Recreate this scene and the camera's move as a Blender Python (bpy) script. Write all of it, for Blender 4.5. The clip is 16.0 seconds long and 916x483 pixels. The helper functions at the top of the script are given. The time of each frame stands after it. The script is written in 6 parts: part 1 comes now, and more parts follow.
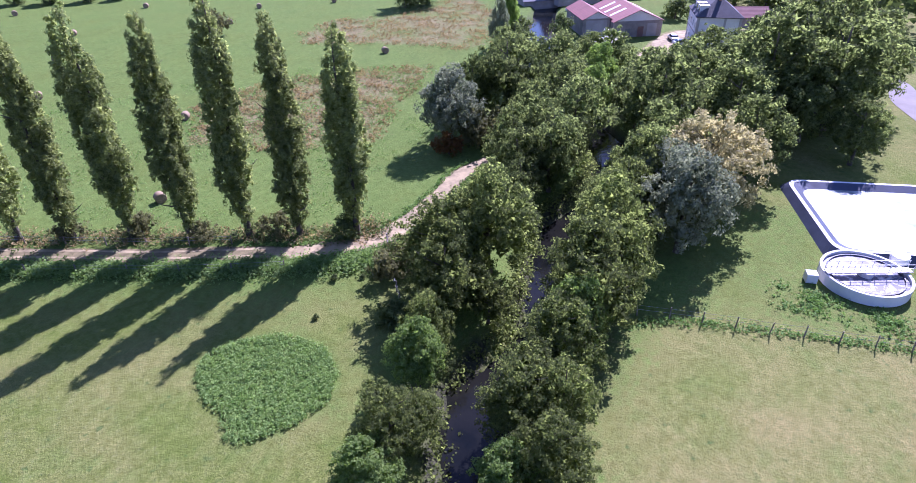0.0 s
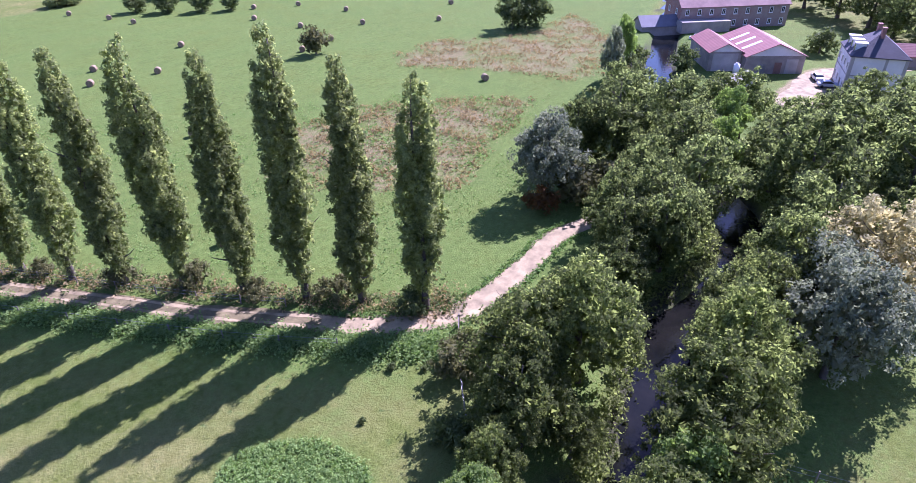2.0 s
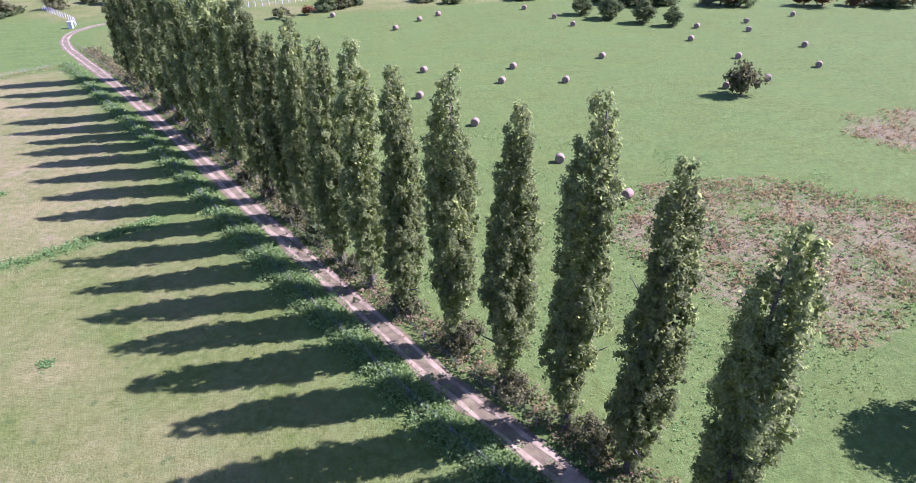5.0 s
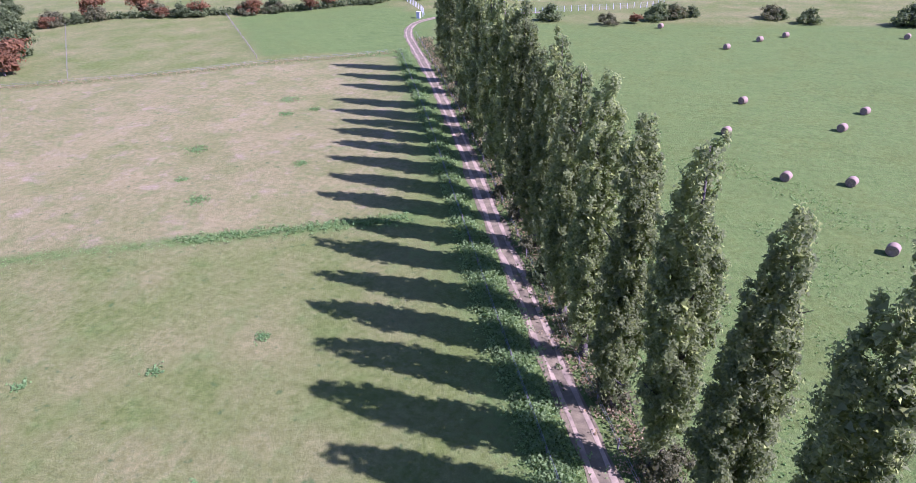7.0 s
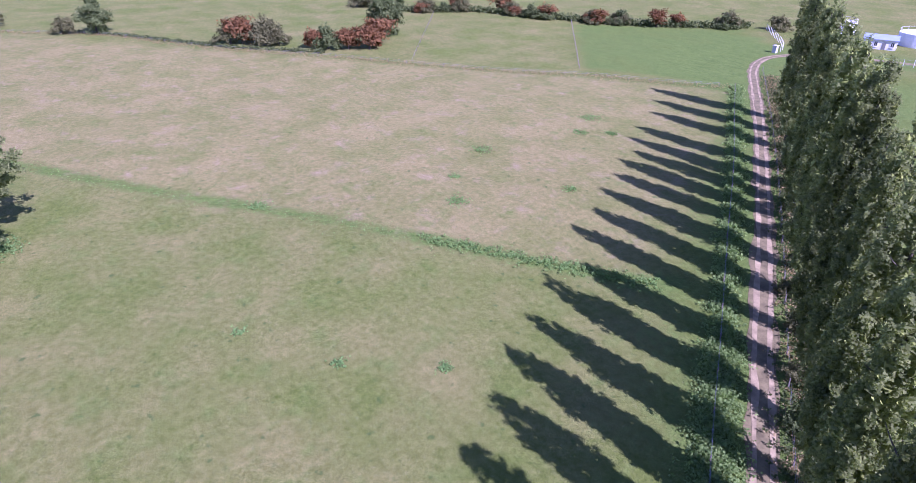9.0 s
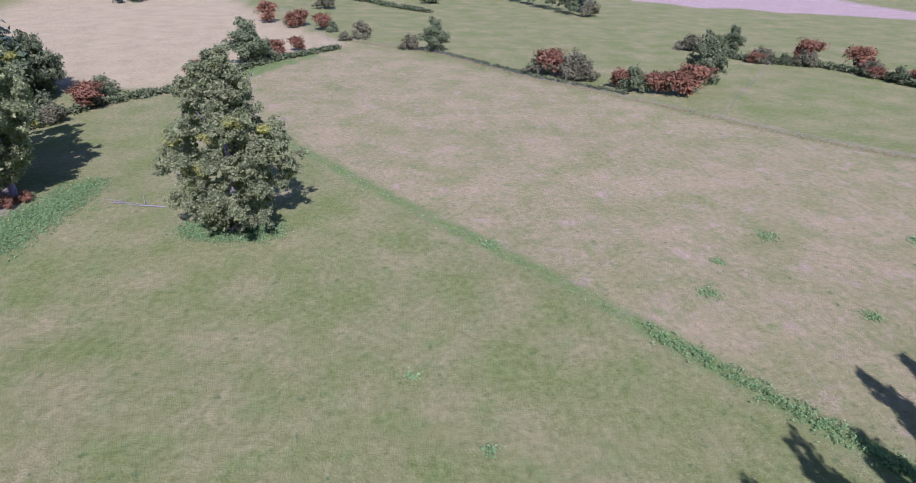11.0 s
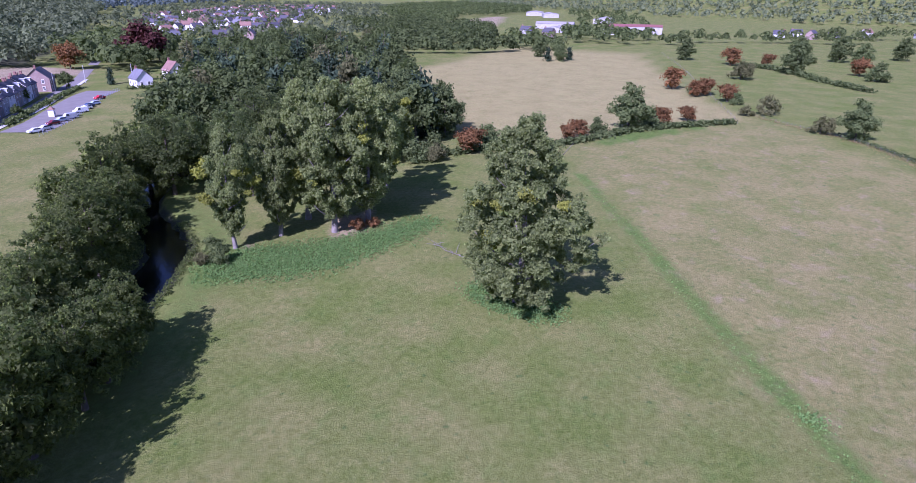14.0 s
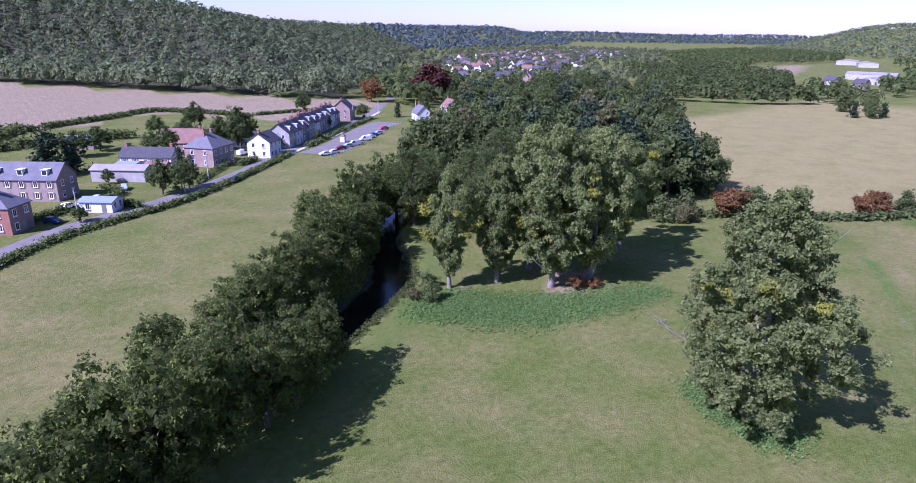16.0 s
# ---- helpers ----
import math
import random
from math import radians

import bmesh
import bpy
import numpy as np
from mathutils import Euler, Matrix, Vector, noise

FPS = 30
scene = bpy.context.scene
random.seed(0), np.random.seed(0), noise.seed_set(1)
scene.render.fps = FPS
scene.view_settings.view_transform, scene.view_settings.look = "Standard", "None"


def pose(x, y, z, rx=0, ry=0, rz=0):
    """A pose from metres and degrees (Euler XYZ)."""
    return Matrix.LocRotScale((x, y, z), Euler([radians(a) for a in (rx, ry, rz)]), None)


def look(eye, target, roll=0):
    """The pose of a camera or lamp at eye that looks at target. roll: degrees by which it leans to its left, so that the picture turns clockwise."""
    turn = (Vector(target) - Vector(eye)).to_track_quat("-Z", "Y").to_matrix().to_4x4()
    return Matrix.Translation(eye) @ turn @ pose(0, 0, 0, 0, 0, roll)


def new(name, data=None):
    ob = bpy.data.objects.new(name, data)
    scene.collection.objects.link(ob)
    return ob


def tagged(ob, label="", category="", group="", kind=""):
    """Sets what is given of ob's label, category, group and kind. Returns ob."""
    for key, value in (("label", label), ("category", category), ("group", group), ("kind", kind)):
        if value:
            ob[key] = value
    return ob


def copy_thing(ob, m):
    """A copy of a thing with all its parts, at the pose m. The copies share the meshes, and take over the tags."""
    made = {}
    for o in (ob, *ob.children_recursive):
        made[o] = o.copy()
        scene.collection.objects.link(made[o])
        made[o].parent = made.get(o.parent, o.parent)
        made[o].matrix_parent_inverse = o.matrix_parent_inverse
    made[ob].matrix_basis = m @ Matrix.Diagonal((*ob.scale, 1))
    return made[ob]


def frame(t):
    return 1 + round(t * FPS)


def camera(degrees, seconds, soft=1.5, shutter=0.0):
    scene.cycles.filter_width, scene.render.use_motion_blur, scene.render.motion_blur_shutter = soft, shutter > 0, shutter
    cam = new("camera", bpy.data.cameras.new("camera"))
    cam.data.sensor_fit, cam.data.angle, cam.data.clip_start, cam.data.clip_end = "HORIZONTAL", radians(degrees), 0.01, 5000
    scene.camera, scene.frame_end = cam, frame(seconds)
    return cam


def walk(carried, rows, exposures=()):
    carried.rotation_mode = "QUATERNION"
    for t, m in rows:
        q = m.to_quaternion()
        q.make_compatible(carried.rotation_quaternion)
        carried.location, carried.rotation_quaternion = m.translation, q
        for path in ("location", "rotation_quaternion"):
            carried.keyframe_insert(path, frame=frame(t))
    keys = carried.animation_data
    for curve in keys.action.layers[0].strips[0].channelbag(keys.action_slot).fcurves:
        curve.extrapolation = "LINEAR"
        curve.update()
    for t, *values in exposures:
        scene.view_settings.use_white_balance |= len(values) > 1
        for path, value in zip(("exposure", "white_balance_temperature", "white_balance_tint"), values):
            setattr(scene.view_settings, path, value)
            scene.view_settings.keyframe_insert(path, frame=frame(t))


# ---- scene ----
cam = camera(72.8, 16.0, soft=0.55)
PATH = [
    (0, (-20.885, -54.342, 41.645), (-19.449, -53.455, 40.573), -0.5),
    (0.5, (-17.65, -52.519, 41.779), (-16.251, -51.57, 40.711), -0.8),
    (1, (-14.643, -50.772, 41.859), (-13.267, -49.784, 40.795), -0.8),
    (1.5, (-11.391, -48.756, 41.821), (-10.057, -47.703, 40.767), -0.8),
    (2, (-8.442, -46.759, 41.936), (-7.168, -45.627, 40.889), -0.8),
    (2.5, (-5.038, -44.448, 41.657), (-3.849, -43.219, 40.619), -0.5),
    (3, (-2.113, -42.33, 41.59), (-1.039, -40.996, 40.556), -0.5),
    (3.5, (0.63, -39.928, 41.654), (1.553, -38.484, 40.622), 0.0),
    (4, (3.227, -37.816, 41.653), (3.961, -36.265, 40.626), 0.0),
    (4.2, (4.078, -36.882, 41.794), (4.724, -35.293, 40.765), 0.3),
    (6.3, (11.347, -25.343, 41.877), (11.001, -23.651, 40.869), -2.5),
    (6.5, (11.835, -24.14, 41.801), (11.402, -22.467, 40.793), -2.2),
    (7, (12.679, -21.021, 41.503), (12.052, -19.41, 40.497), -1.7),
    (7.5, (13.073, -17.825, 41.395), (12.243, -16.305, 40.394), -1.1),
    (8, (13.166, -14.909, 41.276), (12.152, -13.503, 40.279), -0.5),
    (8.5, (13.02, -11.568, 41.137), (11.805, -10.328, 40.143), -0.1),
    (9, (12.421, -8.695, 41.115), (11.05, -7.613, 40.143), 0.5),
    (9.5, (11.441, -5.545, 41.039), (9.921, -4.663, 40.085), 0.9),
    (9.7, (10.909, -4.474, 41.045), (9.342, -3.671, 40.096), 1.1),
    (11.8, (3.434, 6.398, 40.86), (1.626, 6.34, 40.006), 0.8),
    (12, (2.51, 7.162, 40.766), (0.701, 7.022, 39.923), 0.8),
    (12.5, (-0.094, 9.091, 40.755), (-1.888, 8.755, 39.937), 0.8),
    (13, (-2.592, 10.454, 40.854), (-4.353, 9.939, 40.058), 0.8),
    (13.5, (-5.403, 11.522, 40.959), (-7.106, 10.812, 40.187), 0.7),
    (14, (-8.237, 12.364, 40.92), (-9.869, 11.482, 40.172), 0.7),
    (14.5, (-11.196, 12.667, 40.876), (-12.734, 11.612, 40.156), 0.8),
    (15, (-13.757, 12.618, 40.813), (-15.184, 11.401, 40.121), 0.8),
    (15.5, (-16.313, 12.082, 40.789), (-17.606, 10.708, 40.126), 0.8),
    (16, (-18.485, 11.231, 40.841), (-19.626, 9.718, 40.205), 0.8),
]
walk(cam, [(t, look(eye, target, roll)) for t, eye, target, roll in PATH],
     [(0, 1.44, 4960, 51), (3, 1.64, 4980, 58), (4.2, 1.64, 4950, 60), (6.3, 1.42, 4860, 66), (7, 1.38, 4830, 68), (9.5, 1.18, 4820, 69), (12, 0.89, 4780, 63), (14, 0.84, 4780, 58), (16, 0.84, 4800, 54)])


# ---- world, sun and light ----
SUN_AZ, SUN_EL = radians(1.0), radians(42)
world = bpy.data.worlds.new("sky")
scene.world = world
world.use_nodes = True
_nt = world.node_tree
_nt.nodes.clear()
_sky = _nt.nodes.new("ShaderNodeTexSky")
_sky.sky_type = "NISHITA"
_sky.sun_disc = False
_sky.sun_elevation = SUN_EL
_sky.sun_rotation = math.pi / 2 - SUN_AZ
_sky.air_density, _sky.dust_density, _sky.ozone_density = 1.0, 0.35, 1.4
_bg = _nt.nodes.new("ShaderNodeBackground")
_bg.inputs["Strength"].default_value = 0.076
_wo = _nt.nodes.new("ShaderNodeOutputWorld")
_nt.links.new(_sky.outputs[0], _bg.inputs[0])
_nt.links.new(_bg.outputs[0], _wo.inputs[0])
sun = new("sun", bpy.data.lights.new("sun", "SUN"))
sun.data.energy, sun.data.angle, sun.data.color = 5.0, radians(0.53), (1.0, 0.93, 0.82)
sun.matrix_world = look((0, 0, 0), (-math.cos(SUN_AZ) * math.cos(SUN_EL), -math.sin(SUN_AZ) * math.cos(SUN_EL), -math.sin(SUN_EL)))


# ---- materials ----
class Nodes:
    """A short way to write node materials."""

    def __init__(self, name):
        self.mat = bpy.data.materials.new(name)
        self.mat.use_nodes = True
        self.t = self.mat.node_tree
        self.t.nodes.clear()
        self.pos = None

    def n(self, kind, **kw):
        node = self.t.nodes.new(kind)
        for k, v in kw.items():
            setattr(node, k, v)
        return node

    def put(self, socket, v):
        if isinstance(v, bpy.types.NodeSocket):
            self.t.links.new(v, socket)
        elif isinstance(v, (tuple, list)):
            socket.default_value = (*v, 1.0) if len(v) == 3 and socket.type == "RGBA" else v
        else:
            socket.default_value = v

    def place(self):
        if self.pos is None:
            self.pos = self.n("ShaderNodeNewGeometry").outputs["Position"]
        return self.pos

    def noise(self, scale, detail=4.0, rough=0.55, at=None, stretch=None):
        node = self.n("ShaderNodeTexNoise")
        v = at or self.place()
        if stretch:
            m = self.n("ShaderNodeMapping")
            m.inputs["Scale"].default_value = stretch
            self.put(m.inputs["Vector"], v)
            v = m.outputs[0]
        self.put(node.inputs["Vector"], v)
        node.inputs["Scale"].default_value = scale
        node.inputs["Detail"].default_value = detail
        node.inputs["Roughness"].default_value = rough
        return node.outputs["Fac"]

    def span(self, v, lo, hi, a=0.0, b=1.0):
        node = self.n("ShaderNodeMapRange")
        for k, x in zip(("Value", "From Min", "From Max", "To Min", "To Max"), (v, lo, hi, a, b)):
            self.put(node.inputs[k], x)
        return node.outputs[0]

    def math(self, op, a, b=0.0):
        node = self.n("ShaderNodeMath", operation=op)
        self.put(node.inputs[0], a)
        self.put(node.inputs[1], b)
        return node.outputs[0]

    def mix(self, f, a, b, mode="MIX"):
        node = self.n("ShaderNodeMix", data_type="RGBA", blend_type=mode)
        self.put(node.inputs[0], f)
        self.put(node.inputs[6], a)
        self.put(node.inputs[7], b)
        return node.outputs[2]

    def attr(self, name):
        return self.n("ShaderNodeAttribute", attribute_name=name).outputs["Fac"]

    def obrand(self):
        return self.n("ShaderNodeObjectInfo").outputs["Random"]

    def island(self):
        return self.n("ShaderNodeNewGeometry").outputs["Random Per Island"]

    def bump(self, height, strength=0.5, distance=0.05):
        node = self.n("ShaderNodeBump")
        node.inputs["Strength"].default_value = strength
        node.inputs["Distance"].default_value = distance
        self.put(node.inputs["Height"], height)
        return node.outputs[0]

    def surface(self, color, rough=0.8, metal=0.0, normal=None, spec=0.3, emit=None):
        p = self.n("ShaderNodeBsdfPrincipled")
        self.put(p.inputs["Base Color"], color)
        self.put(p.inputs["Roughness"], rough)
        self.put(p.inputs["Metallic"], metal)
        self.put(p.inputs["Specular IOR Level"], spec)
        if normal is not None:
            self.put(p.inputs["Normal"], normal)
        self.shader = p.outputs[0]
        return self

    def thin(self, color, share=0.3):
        tr = self.n("ShaderNodeBsdfTranslucent")
        g = self.n("ShaderNodeHueSaturation")
        self.put(g.inputs["Color"], color)
        g.inputs["Saturation"].default_value, g.inputs["Value"].default_value = 1.2, 2.05
        self.put(tr.inputs[0], g.outputs[0])
        m = self.n("ShaderNodeMixShader")
        m.inputs[0].default_value = share
        self.t.links.new(self.shader, m.inputs[1])
        self.t.links.new(tr.outputs[0], m.inputs[2])
        self.shader = m.outputs[0]
        return self

    def gaps(self, share):
        """Sees through the surface where share is 1: the gaps between leaflets."""
        m = self.n("ShaderNodeMixShader")
        self.put(m.inputs[0], share)
        self.t.links.new(self.shader, m.inputs[1])
        self.t.links.new(self.n("ShaderNodeBsdfTransparent").outputs[0], m.inputs[2])
        self.shader = m.outputs[0]
        return self

    def done(self):
        out = self.n("ShaderNodeOutputMaterial")
        self.t.links.new(self.shader, out.inputs[0])
        return self.mat


def leaf_mat(name, dark, light, share=0.28, big=0.35, cell=0.0, cut=0.64):
    """Leaves: each spray its own tone, each tree a little its own, broad patches over the crown; cell: leaflets per metre within a spray, with gaps between them."""
    k = Nodes(name)
    r = k.island()
    if cell:
        v = k.n("ShaderNodeTexVoronoi")
        k.put(v.inputs["Vector"], k.place())
        v.inputs["Scale"].default_value = cell
        leaflet = k.n("ShaderNodeSeparateColor")
        k.put(leaflet.inputs[0], v.outputs["Color"])
        r = k.span(k.math("ADD", k.math("MULTIPLY", r, 0.45), k.math("MULTIPLY", leaflet.outputs[0], 0.55)), 0.15, 0.85)
    c = k.mix(r, dark, light)
    patch = k.span(k.noise(big, 2.0), 0.35, 0.65)
    c = k.mix(k.math("MULTIPLY", patch, 0.4), c, light)
    tone = k.span(k.obrand(), 0, 1, 0.82, 1.15)
    g = k.n("ShaderNodeHueSaturation")
    k.put(g.inputs["Color"], c)
    k.put(g.inputs["Value"], tone)
    c = g.outputs[0]
    k.surface(c, rough=0.7, spec=0.06)
    k.thin(c, share)
    if cell:
        k.gaps(k.math("GREATER_THAN", v.outputs["Distance"], cut))
    return k.done()


def plain_mat(name, color, rough=0.8, metal=0.0, vary=0.25, scale=2.0, fine=30.0, bump=0.2, spec=0.3, dist=0.01):
    """A weathered surface: broad stains and fine grain."""
    k = Nodes(name)
    dark = tuple(v * (1 - vary) for v in color)
    light = tuple(min(1.0, v * (1 + vary * 0.6)) for v in color)
    a = k.noise(scale, 4.0)
    b = k.noise(fine, 3.0)
    c = k.mix(k.span(a, 0.3, 0.7), dark, light)
    c = k.mix(k.span(b, 0.3, 0.7, 0.0, 0.35), c, dark)
    return k.surface(c, rough=k.span(b, 0.3, 0.7, max(0.05, rough - 0.1), min(1, rough + 0.1)), metal=metal, spec=spec,
                     normal=k.bump(b, bump, dist)).done()


M = {}
M["bark"] = plain_mat("bark", (0.115, 0.095, 0.065), 0.95, vary=0.45, scale=1.5, fine=9.0, bump=0.8, dist=0.05)
M["bark_pale"] = plain_mat("bark_pale", (0.24, 0.21, 0.175), 0.95, vary=0.4, scale=1.2, fine=8.0, bump=0.8, dist=0.05)
M["poplar"] = leaf_mat("poplar_leaf", (0.088, 0.110, 0.042), (0.250, 0.278, 0.106), share=0.58)
M["alder"] = leaf_mat("alder_leaf", (0.046, 0.061, 0.022), (0.165, 0.192, 0.066), share=0.68)
M["bright"] = leaf_mat("bright_leaf", (0.075, 0.118, 0.032), (0.225, 0.295, 0.085), share=0.5)
M["silver"] = leaf_mat("silver_leaf", (0.074, 0.092, 0.048), (0.235, 0.255, 0.150), share=0.35)
M["cream"] = leaf_mat("cream_leaf", (0.19, 0.175, 0.075), (0.48, 0.44, 0.22), share=0.4)
M["grey_poplar"] = leaf_mat("grey_poplar_leaf", (0.058, 0.078, 0.030), (0.250, 0.284, 0.098), share=0.46)
M["wood_leaf"] = leaf_mat("wood_leaf", (0.036, 0.051, 0.020), (0.158, 0.186, 0.068), share=0.68)
M["wood_far"] = leaf_mat("wood_far_leaf", (0.026, 0.040, 0.014), (0.118, 0.146, 0.046), share=0.3, big=0.12)
M["spruce"] = leaf_mat("spruce_leaf", (0.02, 0.035, 0.018), (0.055, 0.08, 0.04), share=0.1)
M["tan_leaf"] = leaf_mat("tan_leaf", (0.060, 0.066, 0.026), (0.150, 0.148, 0.058), share=0.3)
M["red_leaf"] = leaf_mat("red_leaf", (0.072, 0.052, 0.022), (0.195, 0.100, 0.036), share=0.25)
M["copper"] = leaf_mat("copper_leaf", (0.03, 0.014, 0.012), (0.10, 0.04, 0.03), share=0.15)
M["hedge"] = leaf_mat("hedge_leaf", (0.044, 0.064, 0.022), (0.136, 0.165, 0.055), share=0.3)
M["mistletoe"] = leaf_mat("mistletoe_leaf", (0.13, 0.145, 0.028), (0.29, 0.30, 0.055), share=0.35)
M["nettle"] = leaf_mat("nettle_leaf", (0.085, 0.145, 0.040), (0.220, 0.300, 0.092), share=0.35, big=0.5, cell=7.0)
M["straw"] = leaf_mat("straw_leaf", (0.175, 0.140, 0.058), (0.35, 0.275, 0.130), share=0.35, cell=7.0)
M["rust_weed"] = leaf_mat("rust_weed_leaf", (0.130, 0.092, 0.038), (0.25, 0.180, 0.085), share=0.2, cell=9.0)
M["grass"] = leaf_mat("grass_leaf", (0.075, 0.140, 0.036), (0.175, 0.265, 0.075), share=0.3, cell=9.0)
M["clover"] = leaf_mat("clover_leaf", (0.085, 0.165, 0.042), (0.190, 0.290, 0.085), share=0.3, cell=6.0)

# ---- plan: lines of the place ----
TRACK = [(-40, 206), (-55, 203), (-68, 197), (-76, 187), (-77.8, 176), (-72.4, 160.7), (-55.2, 131.7), (-37, 100.5), (-20.2, 70.5), (-7.8, 47.6),
         (-0.2, 33.8), (6.7, 21.5), (12.6, 10.8), (19, 1.2), (23.8, -5.8), (29.8, -10.6), (36, -11.7), (45, -11.2), (51, -10.4), (55.4, -11), (66, -14)]
RIVER = [(420, 140), (300, 85), (231, 55), (170, 30), (136, 16), (124, 11), (105, 1), (88, -12), (74, -25), (64, -30.5), (54, -31), (46, -30), (41, -30.8), (35.5, -33), (29.5, -35.2), (24, -37), (18, -35.6), (13.5, -35.0),
         (9.0, -37.2), (0, -43.8), (-18, -51.5), (-36, -56), (-46, -60), (-54, -65), (-62, -70.5), (-70.5, -77.5), (-76, -88), (-83, -102), (-98, -114), (-130, -128), (-190, -160), (-300, -230)]


def smooth_line(pts, step):
    """Points at an even step along a smooth curve through pts."""
    p = np.array(pts, float)
    out = []
    for i in range(len(p) - 1):
        a, b, c, d = p[max(i - 1, 0)], p[i], p[i + 1], p[min(i + 2, len(p) - 1)]
        for s in np.linspace(0, 1, 24, endpoint=False):
            out.append(0.5 * (2 * b + (c - a) * s + (2 * a - 5 * b + 4 * c - d) * s * s + (3 * b - a - 3 * c + d) * s ** 3))
    out = np.array(out + [p[-1]])
    run = np.r_[0, np.cumsum(np.linalg.norm(np.diff(out, axis=0), axis=1))]
    at = np.arange(0, run[-1], step)
    return np.stack([np.interp(at, run, out[:, 0]), np.interp(at, run, out[:, 1])], 1)


def line_far(xy, line):
    """The distance of each point to a polyline."""
    best = np.full(len(xy), 1e9)
    for a, b in zip(line[:-1], line[1:]):
        d = b - a
        s = np.clip(((xy - a) @ d) / max(d @ d, 1e-9), 0, 1)
        best = np.minimum(best, np.linalg.norm(xy - a - s[:, None] * d, axis=1))
    return best


def inside(xy, poly):
    p = np.array(poly, float)
    hit = np.zeros(len(xy), bool)
    for (x0, y0), (x1, y1) in zip(p, np.roll(p, -1, 0)):
        if y0 != y1:
            hit ^= ((y0 > xy[:, 1]) != (y1 > xy[:, 1])) & (xy[:, 0] < (x1 - x0) * (xy[:, 1] - y0) / (y1 - y0) + x0)
    return hit


def area(xy, poly, soft=2.0):
    """1 inside poly, 0 outside, fading over soft metres."""
    p = np.array([*poly, poly[0]], float)
    d = line_far(xy, p) * np.where(inside(xy, poly), 1, -1)
    return np.clip(0.5 + d / soft, 0, 1)


def hump(v, lo, hi):
    s = np.clip((v - lo) / (hi - lo), 0, 1)
    return s * s * (3 - 2 * s)


river_line = smooth_line(RIVER, 4.0)
track_line = smooth_line(TRACK, 1.0)


# feet of the hills on both sides of the valley
HILL_A = [(4800, -900), (900, -720), (300, -680), (-22, -612), (-68, -532), (-112, -468), (-152, -410), (-200, -362), (-330, -500), (-480, -720), (-760, -1060), (-1000, -1250), (-1350, -1450), (-1700, -1600), (-2050, -1900), (-2300, -2900), (-3300, -4800), (4800, -4800)]
HILL_B = [(-2100, -1150), (-1700, -800), (-1320, -360), (-1130, -40), (-1050, 330), (-900, 900), (-300, 1500), (1500, 2200), (4800, 2600), (4800, 4800), (-4800, 4800), (-4800, -1900), (-2900, -1400)]
HILL_C = [(-2300, -2900), (-2900, -2300), (-4000, -1500), (-4800, -1200), (-4800, -4800), (-2600, -4800)]
HILL_D = [(420, -260), (900, -120), (1500, 200), (4800, 600), (4800, -700), (900, -640), (420, -420)]


def relief(xy):
    """The height of the ground: a flat valley floor, the river's bed, wooded hills on both sides."""
    x, y = xy[:, 0], xy[:, 1]
    z = 0.10 * np.sin(x * 0.11 + 1.3 * np.sin(y * 0.05)) + 0.08 * np.sin(y * 0.13 + x * 0.04)
    d = line_far(xy, river_line)
    z = z * np.clip(d / 20, 0, 1) - 1.9 * (1 - hump(d, 2.3, 4.4))
    roll = 3 * np.sin(x / 130.0 + 1.0) + 2.5 * np.sin(y / 170.0) + 1.5 * np.sin((x + y) / 61.0)
    for poly, top, run in ((HILL_A, 46 + 20 * hump(x, -520, 20), 290), (HILL_B, 68, 400), (HILL_C, 40, 600), (HILL_D, 40, 400)):
        deep = line_far(xy, np.array([*poly, poly[0]], float)) * inside(xy, poly)
        z = np.where(deep > 0, np.maximum(z, hump(deep, 0, run) * (top + roll)), z)
    return z


def ground_z(x, y):
    return float(relief(np.array([[x, y]], float))[0])



# ---- building blocks ----
def mesh_of(name, verts, faces, mats=(), smooth=False):
    me = bpy.data.meshes.new(name)
    me.from_pydata([tuple(map(float, v)) for v in verts], [], [tuple(map(int, f)) for f in faces])
    for m in mats:
        me.materials.append(m)
    if smooth:
        me.polygons.foreach_set("use_smooth", [True] * len(me.polygons))
    me.update()
    return me


def quads(name, verts, mat):
    """A mesh of separate faces; verts: (n, 4, 3) or (n, 3, 3)."""
    v = np.asarray(verts, np.float32)
    n, e = v.shape[:2]
    v = v.reshape(-1, 3)
    me = bpy.data.meshes.new(name)
    me.vertices.add(len(v))
    me.vertices.foreach_set("co", v.ravel())
    me.loops.add(e * n)
    me.loops.foreach_set("vertex_index", np.arange(e * n, dtype=np.int32))
    me.polygons.add(n)
    me.polygons.foreach_set("loop_start", np.arange(0, e * n, e, dtype=np.int32))
    me.polygons.foreach_set("loop_total", np.full(n, e, np.int32))
    me.materials.append(mat)
    me.update(calc_edges=True)
    me.validate()
    return me


def part(name, me, parent=None, label="", m=None):
    ob = new(name, me)
    if parent is not None:
        ob.parent = parent
    if m is not None:
        ob.matrix_basis = m
    if label:
        tagged(ob, label)
    return ob


def empty(name, m, label, category, group="", kind=""):
    ob = new(name)
    ob.matrix_basis = m
    return tagged(ob, label, category, group, kind)


